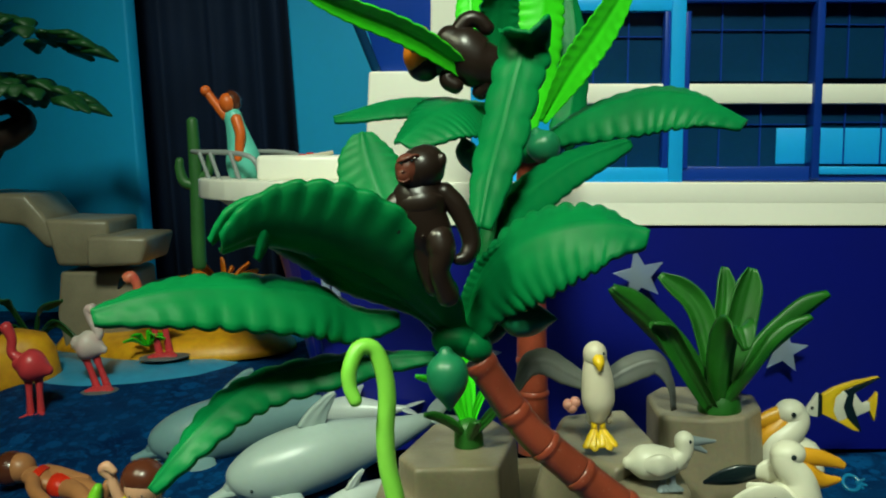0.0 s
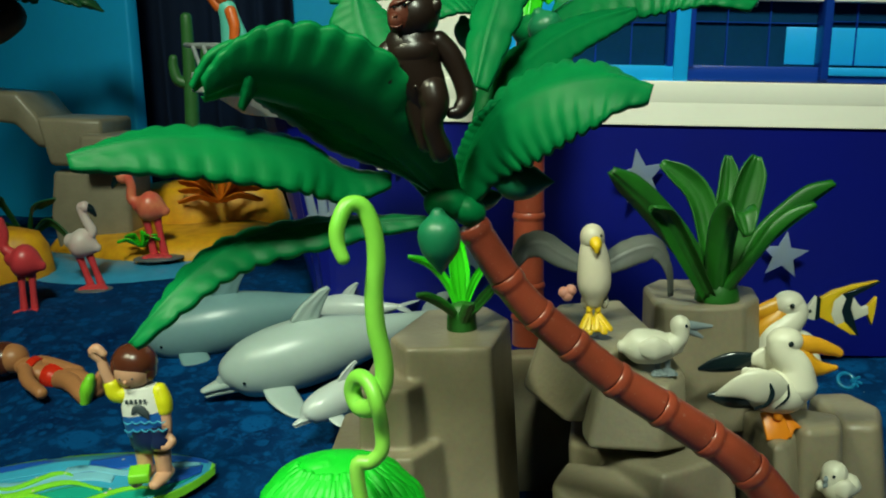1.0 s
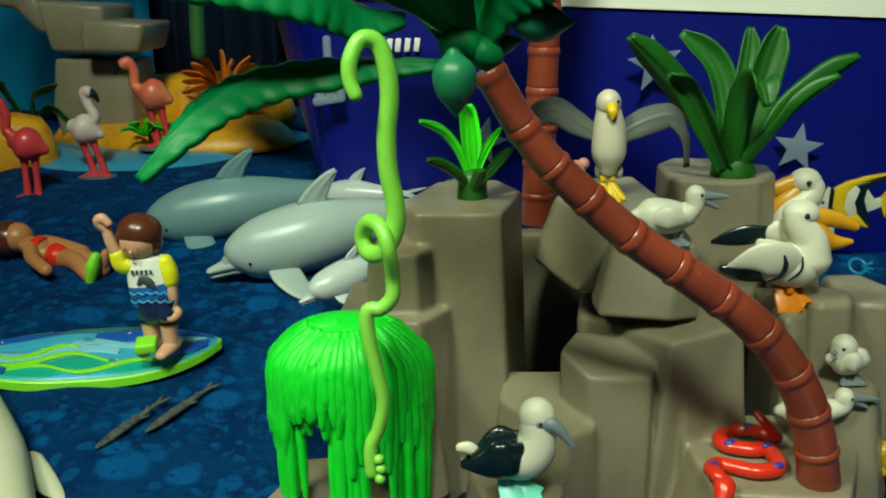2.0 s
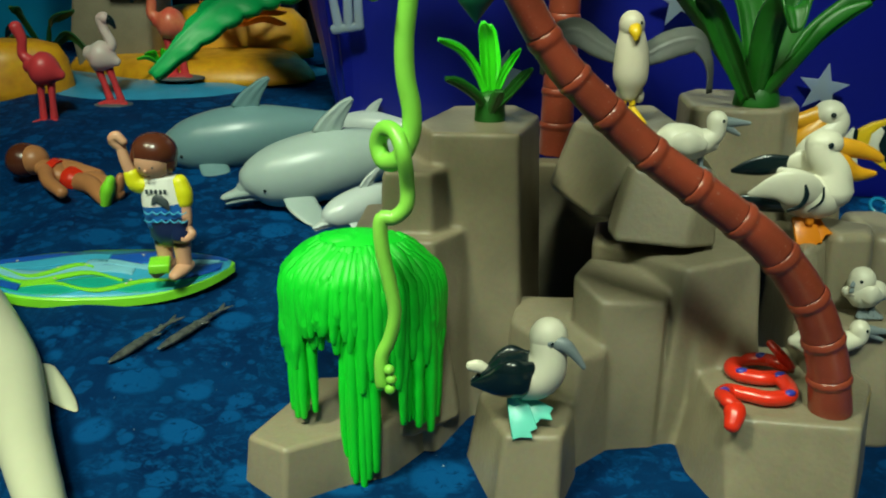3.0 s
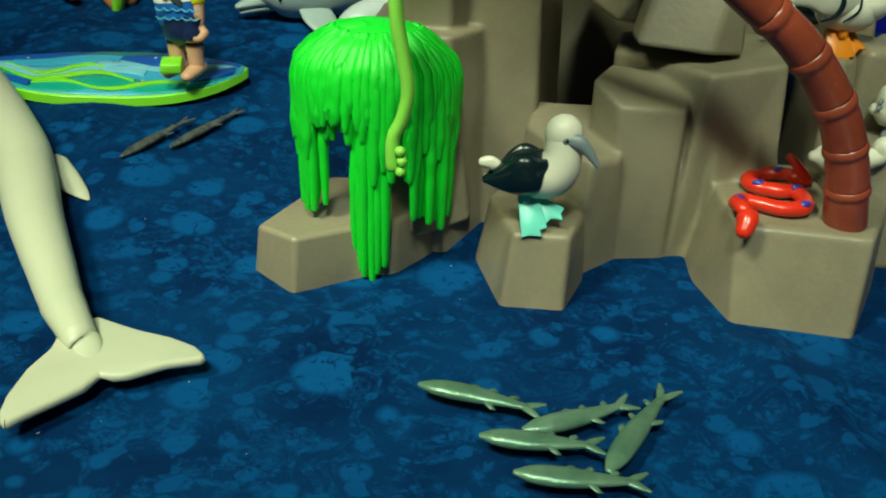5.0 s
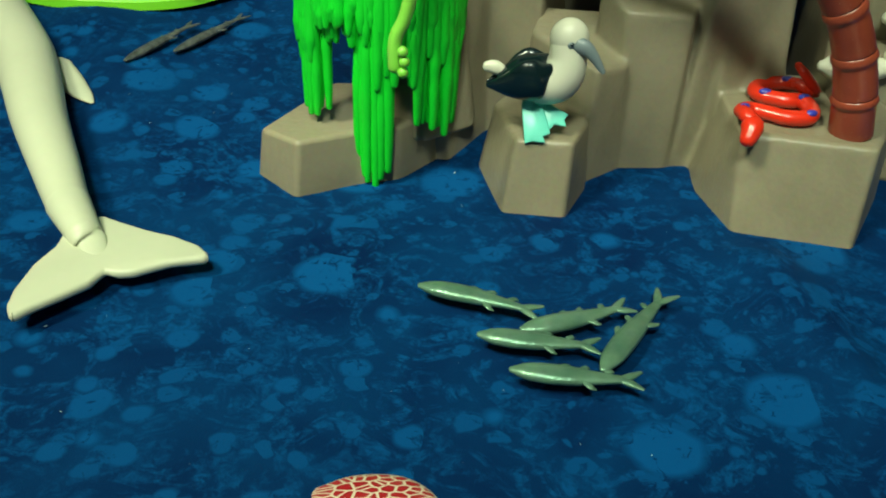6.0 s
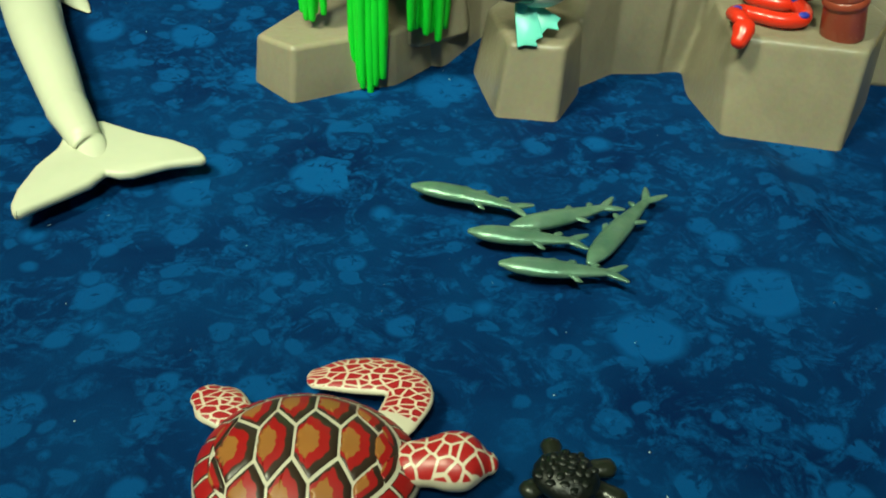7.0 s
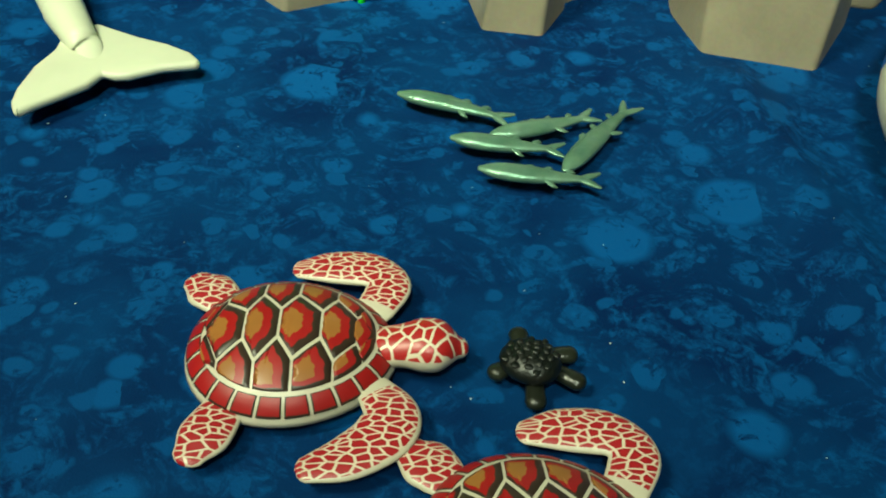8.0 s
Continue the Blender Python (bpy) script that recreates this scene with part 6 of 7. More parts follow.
ends = [Vector(p) for p in [(-0.0041, 0.0925, 0.006), (0.0287, 0.0961, 0.006)]]
heading = ends[1] - ends[0]
middle = (ends[0] + ends[1]) / 2
turtle = build_turtle((middle.x - 0.0016, middle.y + 0.0050, 0.0006), math.degrees(math.atan2(heading.y, heading.x)), heading.length, "red and tan toy sea turtle with cream spotted flippers")
shift = Vector((0.0465, 0.0853, 0.006)) - Vector((0.0071, 0.1154, 0.006))
copy_thing(turtle, Matrix.Translation((shift.x, shift.y, 0)) @ turtle.matrix_basis)

bm = bmesh.new()
bt = Vector((0.048, 0.1008, 0.003))
ball(bm, bt + V(0, 0, 0.0006), (0.0050, 0.0043, 0.0025), (0, 0, -20))
baby = root("toy_turtle", (bt.x, bt.y, 0), "small glossy black-green rubber baby turtle", "toy animal")
rnd = random.Random(2)
for i in range(26):
    a, q = 2.4 * i, math.sqrt((i + 0.5) / 26) * 0.85
    lump = bmesh.new()
    ball(lump, bt + V(0.0050 * q * math.cos(a), 0.0043 * q * math.sin(a), 0.0006 + 0.0025 * math.sqrt(1 - q * q)), (0.0008, 0.0006, 0.00028), (0, 0, rnd.uniform(0, 180)), 0, 8)
    part("scute", lump, BABY_TURTLE, baby)
limbs = []
for a, b in (((0.0506, 0.1022, 0.0015), (0.0557, 0.0995, 0.0015)), ((0.0497, 0.1042, 0.0015), (0.0545, 0.1051, 0.0015)), ((0.0488, 0.0999, 0.0015), (0.0492, 0.0945, 0.0015)), ((0.0457, 0.1018, 0.0015), (0.0429, 0.0997, 0.0015)), ((0.0465, 0.1063, 0.0015), (0.0462, 0.1085, 0.0015))):
    own = bmesh.new()
    limbs.append(own)
    tube(own, [a, b], [0.0013, 0.0015, 0.0017], 10, 0, 0.7)
part("shell", bm, BABY_TURTLE, baby)
for own in limbs:
    part("flipper", own, BABY_SKIN, baby)

bm = bmesh.new()
wh = [(0.1443, 0.214, 0.012), (0.1339, 0.1835, 0.012), (0.1274, 0.1553, 0.012)]
tube(bm, wh, [0.008, 0.0115, 0.0120, 0.0085], 20, 0, 0.9, steps=20, mis=lambda s, k: 0 if s < 0.42 else 1)
thing_parts("toy_whale", bm, [SKY_BLUE, WHITE], ["back", "belly"], (wh[1][0], wh[1][1], 0), "blue and white toy whale at the edge of the cloth", "toy animal")


# ---- the bathers ----
def build_surfer():
    bm = bmesh.new()
    u = 0.00019
    at = picture_frame(u, (-0.0747, 0.3226, 0.0444), (290, 300))
    # legs and feet, shorts, shirt, arms, head and hair of one moulded doll
    for px, dy in ((281, 6), (318, -6)):
        tube(bm, [at(px, 345, dy), at(px, 380, dy), at(px + 1, 408, dy)], [20 * u, 15 * u, 14 * u], 14, 0)
        tube(bm, [at(px + 3, 410, dy + 8), at(px - 2, 414, dy - 14), at(px - 8, 418, dy - 34)], [15 * u, 15 * u, 11 * u], 12, 0, 0.75)
        tube(bm, [at(px, 322, dy), at(px, 340, dy), at(px, 357, dy)], [22 * u, 21 * u, 22 * u, 21 * u], 16, 3, rounded=False)
    tube(bm, [at(300, 345), at(298, 325)], [38 * u, 40 * u], 20, 3, 0.66, (0, 1, 0))

    def shirt(s, k):
        return 5 if s < 0.36 else 1
    tube(bm, [at(298, 332), at(293, 300), at(290, 270), at(288, 246)], [40 * u, 41 * u, 40 * u, 36 * u, 30 * u], 24, 1, 0.62, (0, 1, 0), mis=shirt, rounded=False)
    for row, slot in ((303, 7), (318, 7)):
        for i in range(5):
            tube(bm, [at(262 + i * 15, row, -27), at(269 + i * 15, row + 5, -27.5), at(277 + i * 15, row + 1, -27)], [0.9 * u, 1.4 * u, 0.9 * u], 6, slot)
    tube(bm, [at(278, 290, -27), at(288, 280, -27), at(300, 288, -27), at(306, 300, -26)], [2 * u, 8 * u, 8 * u, 2 * u], 10, 6, 0.35, (0, 1, 0))
    for i in range(5):
        cuboid(bm, at(270 + i * 8, 268, -24.5), (5 * u, 1.5 * u, 8 * u), 6, 0.4 * u)
    tube(bm, [at(320, 255), at(326, 275, -2), at(328, 292, -4)], [15 * u, 17 * u, 15 * u], 14, 2)
    tube(bm, [at(328, 292, -4), at(330, 320, -8), at(328, 340, -14)], [11.5 * u, 10.5 * u, 9 * u], 12, 0)
    tube(bm, [at(334, 338, -12), at(340, 348, -16), at(328, 356, -20), at(320, 346, -20)], [7 * u, 8 * u, 7 * u, 6 * u], 10, 0)
    tube(bm, [at(262, 262), at(246, 258, -4), at(240, 240, -6)], [15 * u, 16 * u, 14 * u], 14, 2)
    tube(bm, [at(240, 240, -6), at(232, 215, -8), at(228, 196, -8)], [11 * u, 10 * u, 9 * u], 12, 0)
    tube(bm, [at(228, 194, -8), at(216, 180, -10), at(224, 172, -14), at(236, 182, -16)], [9 * u, 10 * u, 9 * u, 7 * u], 10, 0)
    ball(bm, at(279, 216, -3), (33 * u, 30 * u, 34 * u))
    ball(bm, at(281, 203, 5), (40 * u, 38 * u, 34 * u), (0, 6, 0), 4, 24)
    ball(bm, at(304, 218, 6), (14 * u, 24 * u, 25 * u), mi=4)
    ball(bm, at(252, 208, 2), (12 * u, 22 * u, 22 * u), mi=4)
    for px in (264, 286):
        ball(bm, at(px, 224, -31), 1.8 * u, mi=6, seg=8)
    tube(bm, [at(267, 238, -28), at(273, 241, -29), at(280, 239, -29)], [1.3 * u, 1.5 * u, 1.3 * u], 6, 4)
    ball(bm, at(274, 230, -33), 3.5 * u, seg=8)
    thing("toy_figure", bm, [SKIN, SHIRT_WHITE, SHIRT_YELLOW, NAVY, HAIR, PRINT_BLUE, PRINT_DARK, BOARD_CYAN], at(300, 420), "toy boy doll, brown hair, white and yellow shirt, navy shorts", "doll")


def build_sunbather():
    bm = bmesh.new()
    g = [(-0.1665, 0.4208, 0.036), (-0.1579, 0.4179, 0.034), (-0.1497, 0.4166, 0.031), (-0.1426, 0.4156, 0.029), (-0.1244, 0.3962, 0.026), (-0.1212, 0.4021, 0.027), (-0.1435, 0.3918, 0.03), (-0.1326, 0.4133, 0.032)]
    head, neck, belly, hip, foot_a, foot_b, hand_a, hand_b = (Vector(p) for p in g)
    tube(bm, [neck, neck.lerp(belly, 0.5), belly, hip], [0.0058, 0.0070, 0.0054, 0.0066], 16, 0, 0.7)
    tube(bm, [neck.lerp(belly, 0.22), neck.lerp(belly, 0.62)], [0.0074, 0.0074], 16, 1, 0.76, rounded=False)
    tube(bm, [hip.lerp(belly, 0.35), hip + (hip - belly) * 0.25], [0.0074, 0.0070], 16, 1, 0.80)
    tube(bm, [hip + V(0, -0.002, 0), hip.lerp(foot_a, 0.5) + V(0, 0, 0.002), foot_a], [0.0045, 0.0042, 0.0034], 12, 0)
    tube(bm, [hip + V(0, 0.002, 0), hip.lerp(foot_b, 0.5) + V(0, 0.001, 0.002), foot_b], [0.0045, 0.0042, 0.0034], 12, 0)
    tube(bm, [foot_a + V(0, 0, -0.002), foot_a + V(0.0015, 0, 0.004), foot_a + V(0.003, 0, 0.008)], [0.0032, 0.0042, 0.0030], 12, 2, 0.7)
    tube(bm, [foot_b, foot_b + V(0.001, 0, 0.004), foot_b + V(0.002, 0, 0.007)], [0.003, 0.0034, 0.0026], 12, 0, 0.7)
    tube(bm, [neck + V(0.002, -0.005, 0), neck.lerp(hand_a, 0.5) + V(0, -0.002, 0), hand_a + V(0.003, 0, 0)], [0.0034, 0.003, 0.0026], 10, 0)
    tube(bm, [neck + V(0.004, 0.005, 0), neck.lerp(hand_b, 0.5) + V(0, 0.003, 0.001), hand_b], [0.0034, 0.003, 0.0026], 10, 0)
    ball(bm, head + V(0.002, 0, 0.001), (0.0068, 0.0068, 0.0066))
    ball(bm, head + V(-0.0025, 0.001, 0.0005), (0.0080, 0.0082, 0.0078), mi=3)
    thing("toy_figure", bm, [TAN_SKIN, RED, LIME, HAIR], (belly.x, belly.y, belly.z - 0.006), "tanned toy woman doll in red bikini lying on the cloth", "doll")


def build_surfboard():
    """A pointed board with a lime rim and printed waves."""
    u0, u1 = Vector((-0.15, 0.333, 0.0165)), Vector((-0.0561, 0.3409, 0.0165))
    edge = Vector((-0.0915, 0.3123, 0.013))
    far = Vector((-0.1074, 0.3514, 0.0175))
    axis = (u1 - u0).normalized()
    side = V(-axis.y, axis.x, 0).normalized()
    half, L = abs((far - edge).dot(side)) / 2, (u1 - u0).length
    c = (u0 + u1) / 2
    c = c + side * (((far + edge) / 2 - c).dot(side))
    slope = (far.z - edge.z) / (2 * half)
    board = root("surfboard", c - V(0, 0, 0.003), "toy surfboard, blue and green waves, lime rim", "surfboard")

    def at(s, w, lift=0.0):
        rocker = 0.003 * (2 * s - 1) ** 4
        return c + axis * (L * (s - 0.5)) + side * (w * half) + V(0, 0, slope * w * half + rocker + lift)

    def width(s):
        return max(0.02, (1 - abs(2 * s - 1) ** 2.6)) ** 0.8

    def sheet(f0, f1, s0, s1, lift, mat, name, thick=0.0006, n=40):
        bm = bmesh.new()
        top, low = [], []
        for i in range(n + 1):
            s = s0 + (s1 - s0) * i / n
            a, b = f0(s), f1(s)
            top.append([bm.verts.new(at(s, a + (b - a) * k / 6, lift)) for k in range(7)])
            low.append([bm.verts.new(at(s, a + (b - a) * k / 6, lift - thick)) for k in range(7)])
        for i in range(n):
            for k in range(6):
                for g, flip in ((top, False), (low, True)):
                    f = bm.faces.new((g[i][k], g[i + 1][k], g[i + 1][k + 1], g[i][k + 1]))
                    f.smooth = True
            for k in (0, 6):
                bm.faces.new((top[i][k], top[i + 1][k], low[i + 1][k], low[i][k]))
        for i in (0, n):
            for k in range(6):
                bm.faces.new((top[i][k], top[i][k + 1], low[i][k + 1], low[i][k]))
        return part(name, bm, mat, board)

    sheet(lambda s: -width(s), lambda s: width(s), 0.0, 1.0, 0.0, LIME, "rim", 0.0028)
    sheet(lambda s: -0.90 * width(s), lambda s: 0.93 * width(s), 0.02, 0.985, 0.0003, BOARD_CYAN, "deck", 0.0005)
    def wave(low, high, swing, beat, phase, s0, s1, lift, mat):
        """A printed wave between two shares of the half width."""
        sheet(lambda s: max(-0.86, low + swing * math.sin(beat * s + phase)) * width(s), lambda s: min(0.90, high + swing * math.sin(beat * s + phase + 0.35)) * width(s), s0, s1, lift, mat, "print", 0.0004)

    wave(0.45, 0.90, 0.16, 9.0, 0.0, 0.03, 0.97, 0.0006, BOARD_BLUE)
    wave(-0.15, 0.28, 0.18, 13.0, 1.2, 0.05, 0.62, 0.0006, BOARD_PALE)
    wave(0.18, 0.40, 0.14, 15.0, 0.4, 0.42, 0.94, 0.0008, BOARD_PALE)
    wave(-0.80, -0.30, 0.16, 14.0, 0.6, 0.05, 0.93, 0.0006, BOARD_TEAL)
    wave(-0.30, -0.16, 0.20, 15.0, 1.0, 0.06, 0.60, 0.0010, LIME)
    wave(0.02, 0.13, 0.24, 19.0, 0.0, 0.10, 0.46, 0.0010, LIME)
    wave(-0.62, -0.50, 0.15, 17.0, 2.0, 0.24, 0.80, 0.0010, LIME)
    wave(-0.84, -0.58, 0.08, 12.0, 0.0, 0.05, 0.24, 0.0012, BOARD_BLUE)
    wave(-0.55, 0.20, 0.10, 9.0, 2.0, 0.80, 0.955, 0.0012, BOARD_BLUE)
    wave(0.30, 0.66, 0.12, 11.0, 3.0, 0.12, 0.50, 0.0008, BOARD_CYAN)
    rnd = random.Random(3)
    for i in range(9):
        bm = bmesh.new()
        s = rnd.uniform(0.15, 0.9)
        ball(bm, at(s, rnd.uniform(-0.6, 0.85) * width(s), 0.001), (0.0006, 0.0006, 0.0002), seg=8)
        part("bubble", bm, WHITE, board)
    bm = bmesh.new()
    cuboid(bm, Vector((-0.0766, 0.318, 0.0243)) + V(0, 0, 0.0005), (0.00688, 0.008, 0.0035), 0, 0.0006, (6, 0, 12))
    part("foot_peg", bm, LIME, board)


build_surfer()
build_sunbather()
build_surfboard()


# ---- the island at the back ----
def build_flamingo(anchor, u, feet, body, neck, mats, label):
    bm = bmesh.new()
    at = picture_frame(u, anchor, feet)
    fx, fy = feet
    bx, by, br = body
    ball(bm, at(fx, fy + 4), (44 * u, 34 * u, 5 * u), mi=2)
    for dx, dy in ((-8, 0), (9, 4)):
        tube(bm, [at(bx + dx, by + br * 0.6, dy), at((bx + fx) / 2 + dx, (by + fy) / 2 + 6, dy), at(fx + dx, fy - 3, dy)], [8 * u, 5.5 * u, 7 * u], 10, 1)
        webbed_foot(bm, at, [at(fx + dx - 10, fy, -16), at(fx + dx + 12, fy, -16)], at(fx + dx, fy - 4, dy), 5 * u, 1)
    tube(bm, [at(bx - br * 0.7, by - br * 0.2), at(bx, by), at(bx + br, by + br * 0.35)], [br * 0.5 * u, br * 0.95 * u, br * 0.9 * u, br * 0.3 * u], 18, 0, 0.9, (0, 1, 0))
    pts = [at(*p) for p in neck]
    tube(bm, pts, [12 * u, 9 * u, 8 * u, 9 * u, 11 * u], 12, 0, 1, (0, 1, 0))
    d = -1 if neck[-1][0] <= neck[-2][0] else 1
    tube(bm, [pts[-1], pts[-1] + V(d * 10 * u, 0, -5 * u), pts[-1] + V(d * 17 * u, 0, -16 * u)], [9 * u, 7 * u, 3 * u], 10, 3, 0.9, (0, 1, 0))
    thing_parts("toy_flamingo", bm, [mats[0], mats[1], STAND_GREY, BLACK], ["body", "leg", "stand", "bill"], at(fx, fy + 8), label, "toy animal", "toy flamingos")


build_flamingo((-0.1923, 0.5017, 0.0389), 0.0003, (50, 446), (52, 355, 30), [(35, 345), (20, 330), (22, 305), (14, 284)], (FLAMINGO, FLAMINGO), "coral pink toy flamingo on a small grey stand")
build_flamingo((-0.1695, 0.5375, 0.0433), 0.00032, (168, 405), (151, 326, 27), [(160, 318), (172, 305), (162, 282), (158, 264), (164, 262)], (FLAMINGO_WHITE, FLAMINGO), "white toy flamingo with pink legs on a grey stand")
build_flamingo((-0.1438, 0.575, 0.0531), 0.00035, (280, 352), (272, 266, 27), [(256, 262), (243, 250), (244, 228), (236, 212), (229, 215)], (FLAMINGO_LIGHT, FLAMINGO), "salmon toy flamingo standing at the island shore")


def mound(name, c, rx, ry, h, mat, parent, seed):
    bm = bmesh.new()
    rnd = random.Random(seed)
    ph = [rnd.uniform(0, 6) for _ in range(4)]
    rings = []
    for q, z in ((1.0, 0.0), (1.0, 0.25), (0.93, 0.7), (0.8, 0.92), (0.5, 1.0)):
        rings.append([])
        for k in range(40):
            a = 2 * math.pi * k / 40
            wob = 1 + 0.12 * math.sin(2 * a + ph[0]) + 0.07 * math.sin(3 * a + ph[1]) + 0.04 * math.sin(5 * a + ph[2])
            rings[-1].append(bm.verts.new((c[0] + rx * q * wob * math.cos(a), c[1] + ry * q * wob * math.sin(a), c[2] + h * z)))
    for r0, r1 in zip(rings, rings[1:]):
        for k in range(40):
            f = bm.faces.new((r0[k], r0[(k + 1) % 40], r1[(k + 1) % 40], r1[k]))
            f.smooth = True
    bm.faces.new(rings[-1])
    bm.faces.new(list(reversed(rings[0])))
    return part(name, bm, mat, parent)


isl = Vector((-0.1527, 0.63, 0.052))
island = root("toy_island", (isl.x, isl.y, ground(isl.x, isl.y)), "toy island with yellow sand, grey rock steps and blue rim", "island")
mound("shallow_rim", (isl.x - 0.015, isl.y - 0.006, isl.z - 0.016), 0.110, 0.080, 0.0135, SHALLOW, island, 2)
mound("sand", (isl.x + 0.004, isl.y + 0.006, isl.z - 0.006), 0.084, 0.056, 0.015, SAND, island, 5)
mound("sand", (isl.x + 0.01, isl.y + 0.05, isl.z - 0.0), 0.055, 0.030, 0.035, SAND, island, 7)


def island_block(px, y, depth, bevel=0.003):
    """A faceted upright slab of rock with the outline px at depth y."""
    bm = bmesh.new()
    prism(bm, [(x, y, z) for x, _, z in px], [(x, y + depth, z) for x, _, z in px], 0, bevel, 2)
    part("rock_block", bm, ROCK, island)


island_block([(-0.2212, 0.62, 0.1029), (-0.1734, 0.62, 0.1003), (-0.1737, 0.62, 0.0552), (-0.1862, 0.62, 0.0407), (-0.2215, 0.62, 0.0427), (-0.2259, 0.62, 0.0732)], 0.62, 0.05)
island_block([(-0.1948, 0.6, 0.1263), (-0.1552, 0.6, 0.1235), (-0.1611, 0.6, 0.1058), (-0.196, 0.6, 0.1063)], 0.60, 0.06)
island_block([(-0.2267, 0.615, 0.1377), (-0.1844, 0.615, 0.1346), (-0.1871, 0.615, 0.1047), (-0.2207, 0.615, 0.1065)], 0.615, 0.06)
island_block([(-0.2813, 0.63, 0.1574), (-0.2426, 0.63, 0.1535), (-0.2312, 0.63, 0.1379), (-0.222, 0.63, 0.1168), (-0.2332, 0.63, 0.1174), (-0.2466, 0.63, 0.1331), (-0.2833, 0.63, 0.1389)], 0.63, 0.06)
for pts, w in (([(-0.2287, 0.59, 0.0644), (-0.2371, 0.58, 0.0758), (-0.2499, 0.57, 0.0732)], 0.004), ([(-0.2287, 0.59, 0.0644), (-0.2073, 0.575, 0.0768), (-0.1906, 0.565, 0.0675)], 0.004), ([(-0.2287, 0.59, 0.0644), (-0.219, 0.58, 0.0836), (-0.2004, 0.57, 0.0912)], 0.004), ([(-0.2287, 0.59, 0.0644), (-0.2359, 0.58, 0.088), (-0.2376, 0.57, 0.0932)], 0.004)):
    blade(island, pts, w, (0.5, -0.7, 0.5), TREE_LEAF, 0.3, "fern_leaf")
isl2 = Vector((-0.2372, 0.56, 0.0659))
island2 = root("toy_island", (isl2.x, isl2.y, ground(isl2.x, isl2.y)), "small yellow toy island with a blue water rim", "island")
mound("shallow_rim", (isl2.x, isl2.y, isl2.z - 0.034), 0.036, 0.03, 0.010, SHALLOW, island2, 3)
mound("sand", (isl2.x, isl2.y, isl2.z - 0.026), 0.030, 0.026, 0.035, SAND, island2, 4)

bush = root("orange_bush", (-0.1178, 0.63, 0.0764), "spiky orange toy bush on the sand island", "plant")
b0 = Vector((-0.1175, 0.63, 0.079))
rnd = random.Random(9)
for i in range(13):
    a = math.radians(-10 + 200 * i / 12)
    r = 0.030 * rnd.uniform(0.75, 1.1)
    tip = b0 + V(math.cos(a) * r * 1.1, rnd.uniform(-0.02, 0.02), 0.004 + math.sin(a) * r * 0.75)
    blade(bush, [b0, b0.lerp(tip, 0.5) + V(0, 0, 0.004), tip], 0.0048, (0.3, -0.8, 0.5), BUSH_ORANGE, 0.3)
frog_root = Vector((-0.1534, 0.575, 0.0592))
bm = bmesh.new()
for i in range(9):
    a = math.radians(20 + 140 * i / 8)
    tip = frog_root + V(math.cos(a) * 0.013, -0.003 + 0.005 * math.sin(i * 2.1), 0.002 + math.sin(a) * 0.007)
    leaf(bm, [frog_root, frog_root.lerp(tip, 0.55) + V(0, 0, 0.003), tip], [0.001, 0.0022, 0.0020, 0.0006], (0.3, -0.8, 0.5), 0.3, 0.0006, 0.1, 4, 0, 10, 3)
thing("leaf_tuft", bm, LEAF_LIGHT, frog_root - V(0, 0, 0.006), "green leafy tuft at the island shore", "plant")

cact = [(-0.1202, 0.585, 0.1055), (-0.12, 0.585, 0.116), (-0.1183, 0.585, 0.154), (-0.1178, 0.585, 0.1933)]
cactus = root("cactus", cact[0], "tall green toy cactus with upturned arms", "cactus")
bm = bmesh.new()
tube(bm, cact, [0.0042, 0.0044, 0.0042, 0.0034], 14, 0, 1.0, (0, 1, 0))
part("trunk", bm, CACTUS, cactus)
for pts in ([(-0.119, 0.585, 0.1541), (-0.1256, 0.585, 0.1572), (-0.1277, 0.585, 0.1649), (-0.1273, 0.585, 0.17)], [(-0.1179, 0.585, 0.1581), (-0.1115, 0.585, 0.1606), (-0.1089, 0.585, 0.1673), (-0.1084, 0.585, 0.1734)]):
    bm = bmesh.new()
    tube(bm, pts, [0.0032, 0.0034, 0.0030, 0.0026], 12, 0, 1.0, (0, 1, 0))
    part("arm", bm, CACTUS, cactus)

tree = root("tree", (-0.2833, 0.62, 0.0914), "toy acacia tree with flat dark green leaf layers", "tree")
bm = bmesh.new()
tube(bm, [(-0.2833, 0.62, 0.0914), (-0.2729, 0.62, 0.1537), (-0.2586, 0.62, 0.1857), (-0.2432, 0.62, 0.1939), (-0.2334, 0.62, 0.2006), (-0.2415, 0.62, 0.21), (-0.2525, 0.62, 0.2088)], [0.012, 0.010, 0.009, 0.006, 0.004], 12, 0, 1, (0, 1, 0))
part("trunk", bm, BARK, tree)
rnd = random.Random(12)
for cx, cy, rx, n in ((30, 72, 118, 46), (20, 165, 112, 46), (-60, 30, 90, 20)):
    c = Vector((-0.2418, 0.62, 0.2774)) + V(cx * 0.00037, 0, -cy * 0.00037)
    bm = bmesh.new()
    for i in range(n):
        a, q = rnd.uniform(0, 2 * math.pi), math.sqrt(rnd.random())
        k = 0.00037
        p = c + V(math.cos(a) * q * rx * k, math.sin(a) * q * rx * k * 0.8, (1 - q * q) * 34 * k - 26 * k * math.cos(a) * q)
        tube(bm, [p, p + V(math.cos(a) * 0.008, math.sin(a) * 0.006, -0.001), p + V(math.cos(a) * 0.015, math.sin(a) * 0.011, -0.005)], [0.0055, 0.0075, 0.0030], 8, 0, 0.4)
    part("leaf_layer", bm, TREE_LEAF, tree)


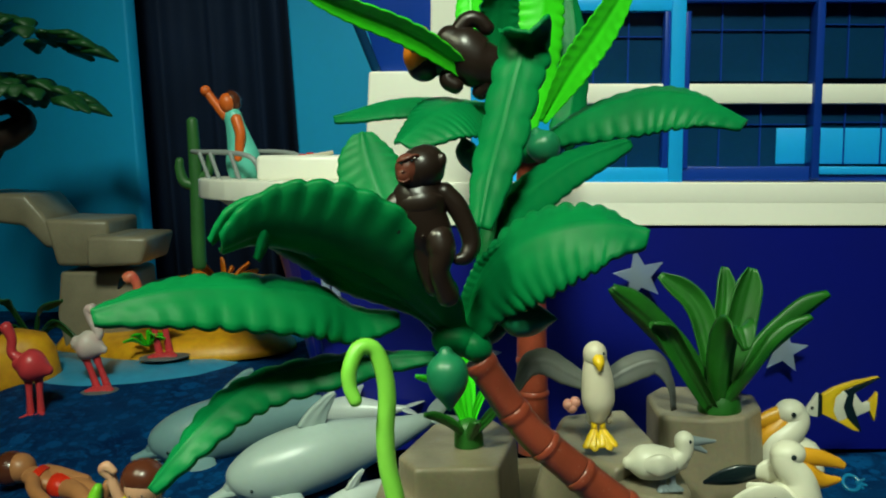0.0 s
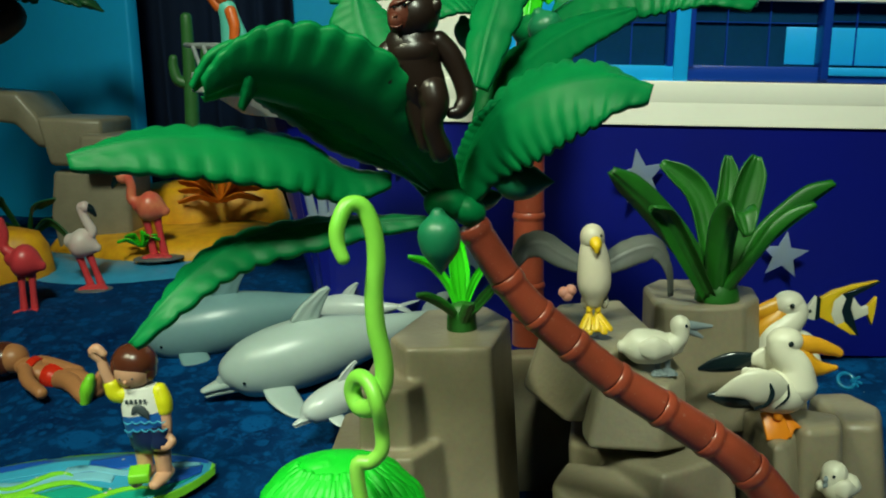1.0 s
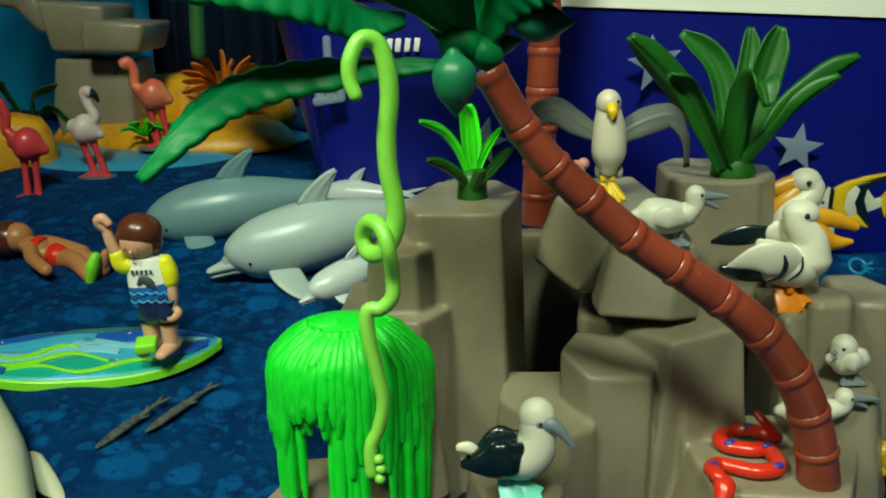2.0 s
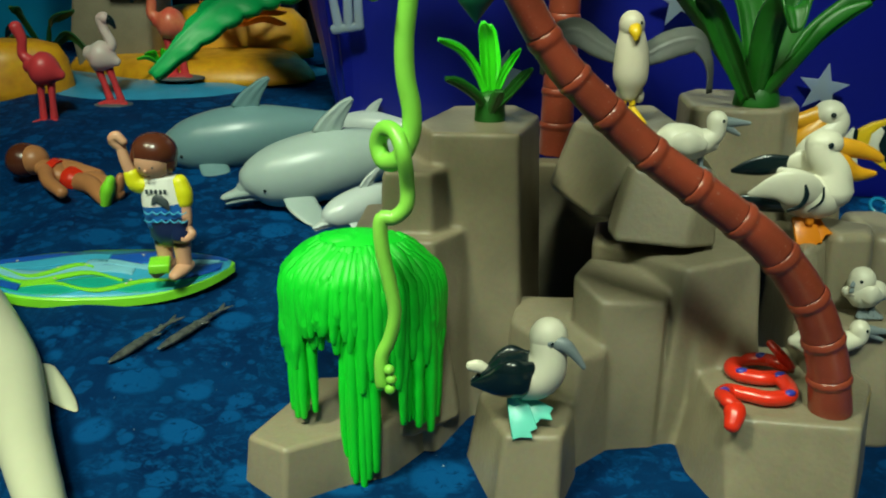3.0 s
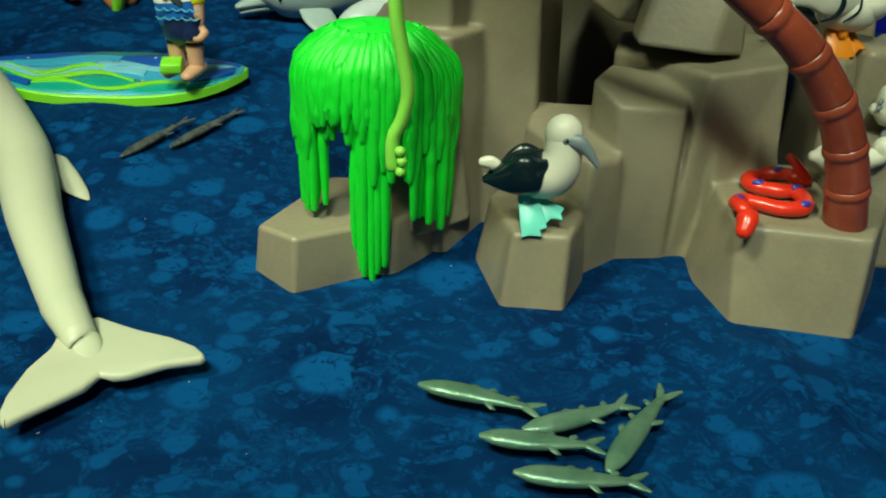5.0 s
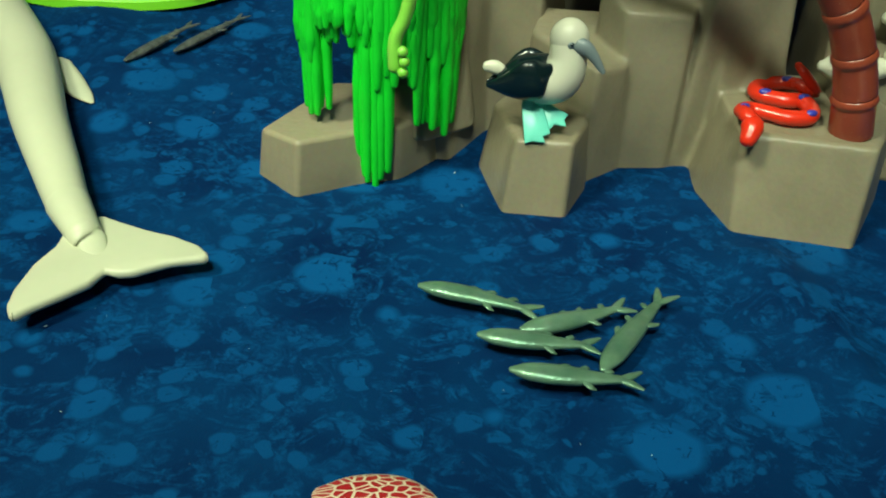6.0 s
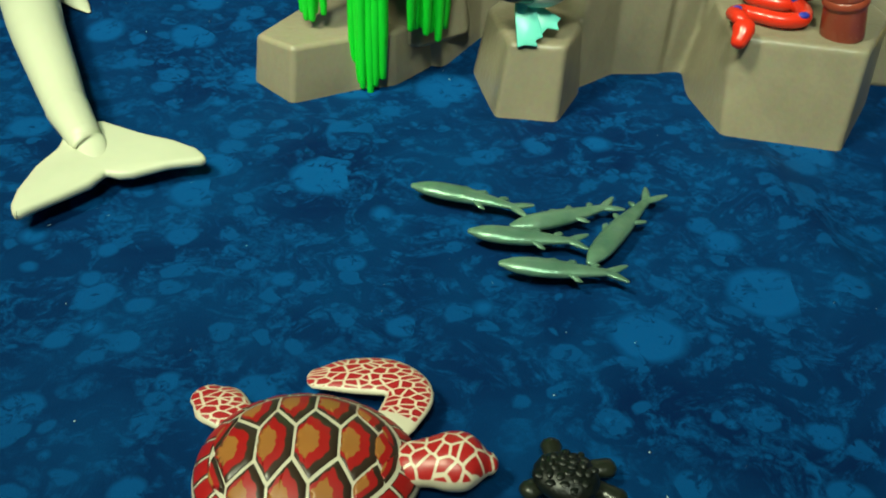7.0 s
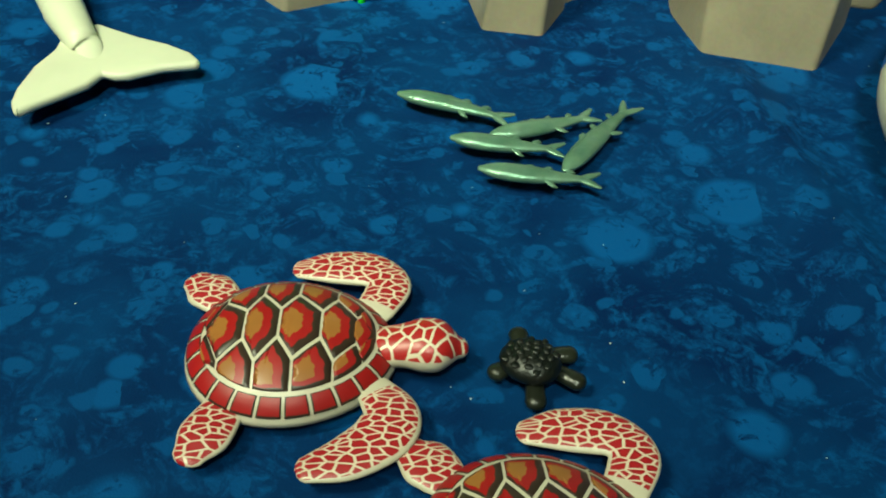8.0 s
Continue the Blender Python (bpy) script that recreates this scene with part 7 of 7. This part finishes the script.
def build_lady():
    bm = bmesh.new()
    u = 0.0003
    at = picture_frame(u, (-0.073, 0.505, 0.1782), (425, 250))
    tube(bm, [at(428, 300), at(427, 270), at(420, 230), at(415, 206)], [30 * u, 30 * u, 22 * u, 17 * u, 16 * u], 16, 0, 0.8, (0, 1, 0))
    ball(bm, at(408, 184), (15 * u, 16 * u, 18 * u), mi=1)
    ball(bm, at(414, 182, 6), (17 * u, 17 * u, 20 * u), mi=2)
    tube(bm, [at(402, 205), at(388, 185), at(376, 166)], [9 * u, 8 * u, 7 * u], 12, 1)
    ball(bm, at(372, 161), 9.5 * u, mi=1, seg=12)
    tube(bm, [at(424, 212, -14), at(430, 240, -20), at(424, 280, -22)], [10 * u, 9 * u, 7 * u], 12, 1)
    tube(bm, [at(428, 300), at(428, 318)], [20 * u, 18 * u], 12, 3)
    thing("toy_figure", bm, [DRESS, ORANGE_SKIN, HAIR, BLACK], at(428, 318), "toy woman doll in mint dress waving on the bow", "doll")


build_lady()


# ---- sea things at the far side ----
def build_angelfish():
    bm = bmesh.new()
    u = 0.00024
    at = picture_frame(u, (0.1927, 0.4, 0.0509), (1480, 470))
    # flat painted bands from the snout to the tail
    for slot, outline in (
            (0, ((1422, 472), (1444, 442), (1442, 486), (1428, 482))),
            (2, ((1444, 442), (1451, 446), (1450, 482), (1442, 486))),
            (1, ((1450, 480), (1452, 446), (1474, 434), (1508, 425), (1552, 419), (1512, 431), (1488, 440), (1474, 452), (1470, 476), (1478, 496))),
            (0, ((1474, 452), (1488, 440), (1495, 448), (1488, 470), (1494, 490), (1478, 496), (1470, 476))),
            (2, ((1488, 440), (1520, 430), (1556, 420), (1530, 434), (1508, 446), (1504, 466), (1511, 488), (1520, 518), (1494, 490), (1488, 470), (1495, 448))),
            (1, ((1478, 496), (1494, 490), (1516, 515), (1506, 514))),
            (0, ((1504, 466), (1508, 446), (1516, 458), (1524, 467), (1534, 463), (1536, 478), (1516, 486), (1511, 488))),
            (1, ((1532, 466), (1549, 447), (1547, 470), (1542, 499), (1534, 480)))):
        prism(bm, [at(px, py, -6) for px, py in outline], [at(px, py, 6) for px, py in outline], slot, 1.2 * u, 2)
    ball(bm, at(1432, 468, -6), 3 * u, mi=2, seg=10)
    thing_parts("toy_angelfish", bm, [WHITE, YELLOW, BLACK], ["body", "fin", "stripe"], at(1495, 515), "yellow, black and white striped toy angelfish", "toy animal")


build_angelfish()
bm = bmesh.new()
cr = Vector((0.1692, 0.335, 0.0428))
k = 0.00019
tube(bm, [cr + V(math.cos(a) * 15 * k, 0.002 * math.sin(a), math.sin(a) * 11 * k) for a in (i * math.pi / 6 for i in range(12))], [4 * k, 4 * k], 8, steps=36)
for dx, dz in ((22, 8), (26, -4), (20, -10)):
    tube(bm, [cr + V(10 * k, 0, 0), cr + V(dx * k, -0.001, dz * k)], [3.5 * k, 2.5 * k], 8)
thing("toy_crab", bm, CRAB, cr - V(0, 0, 12 * k), "small translucent blue toy crab", "toy animal")
# two yellow lobes of an unidentified toy; the ball behind them is added
bm = bmesh.new()
yl = [(0.1379, 0.255, 0.0124), (0.1452, 0.255, 0.0146), (0.1386, 0.255, 0.0081), (0.1461, 0.255, 0.0091)]
tube(bm, [yl[0], yl[1]], [0.0020, 0.0026], 10)
tube(bm, [yl[2], yl[3]], [0.0020, 0.0026], 10)
ball(bm, Vector(yl[1]).lerp(Vector(yl[3]), 0.5) + V(0.004, 0, 0), (0.006, 0.005, 0.006))
thing("yellow_toy", bm, YELLOW, (yl[3][0], yl[3][1], yl[3][2] - 0.006), "small yellow two-lobed toy beside the rocks", "toy animal")
# small pink item of unknown kind, made of three balls
bm = bmesh.new()
pk = [(0.0655, 0.3, 0.0869), (0.0676, 0.3, 0.0875), (0.0665, 0.3, 0.0858)]
for p in pk:
    ball(bm, p, 0.0018, seg=12)
thing("pink_item", bm, PINK, pk[2], "tiny pale pink item of three balls on the rock", "shell")
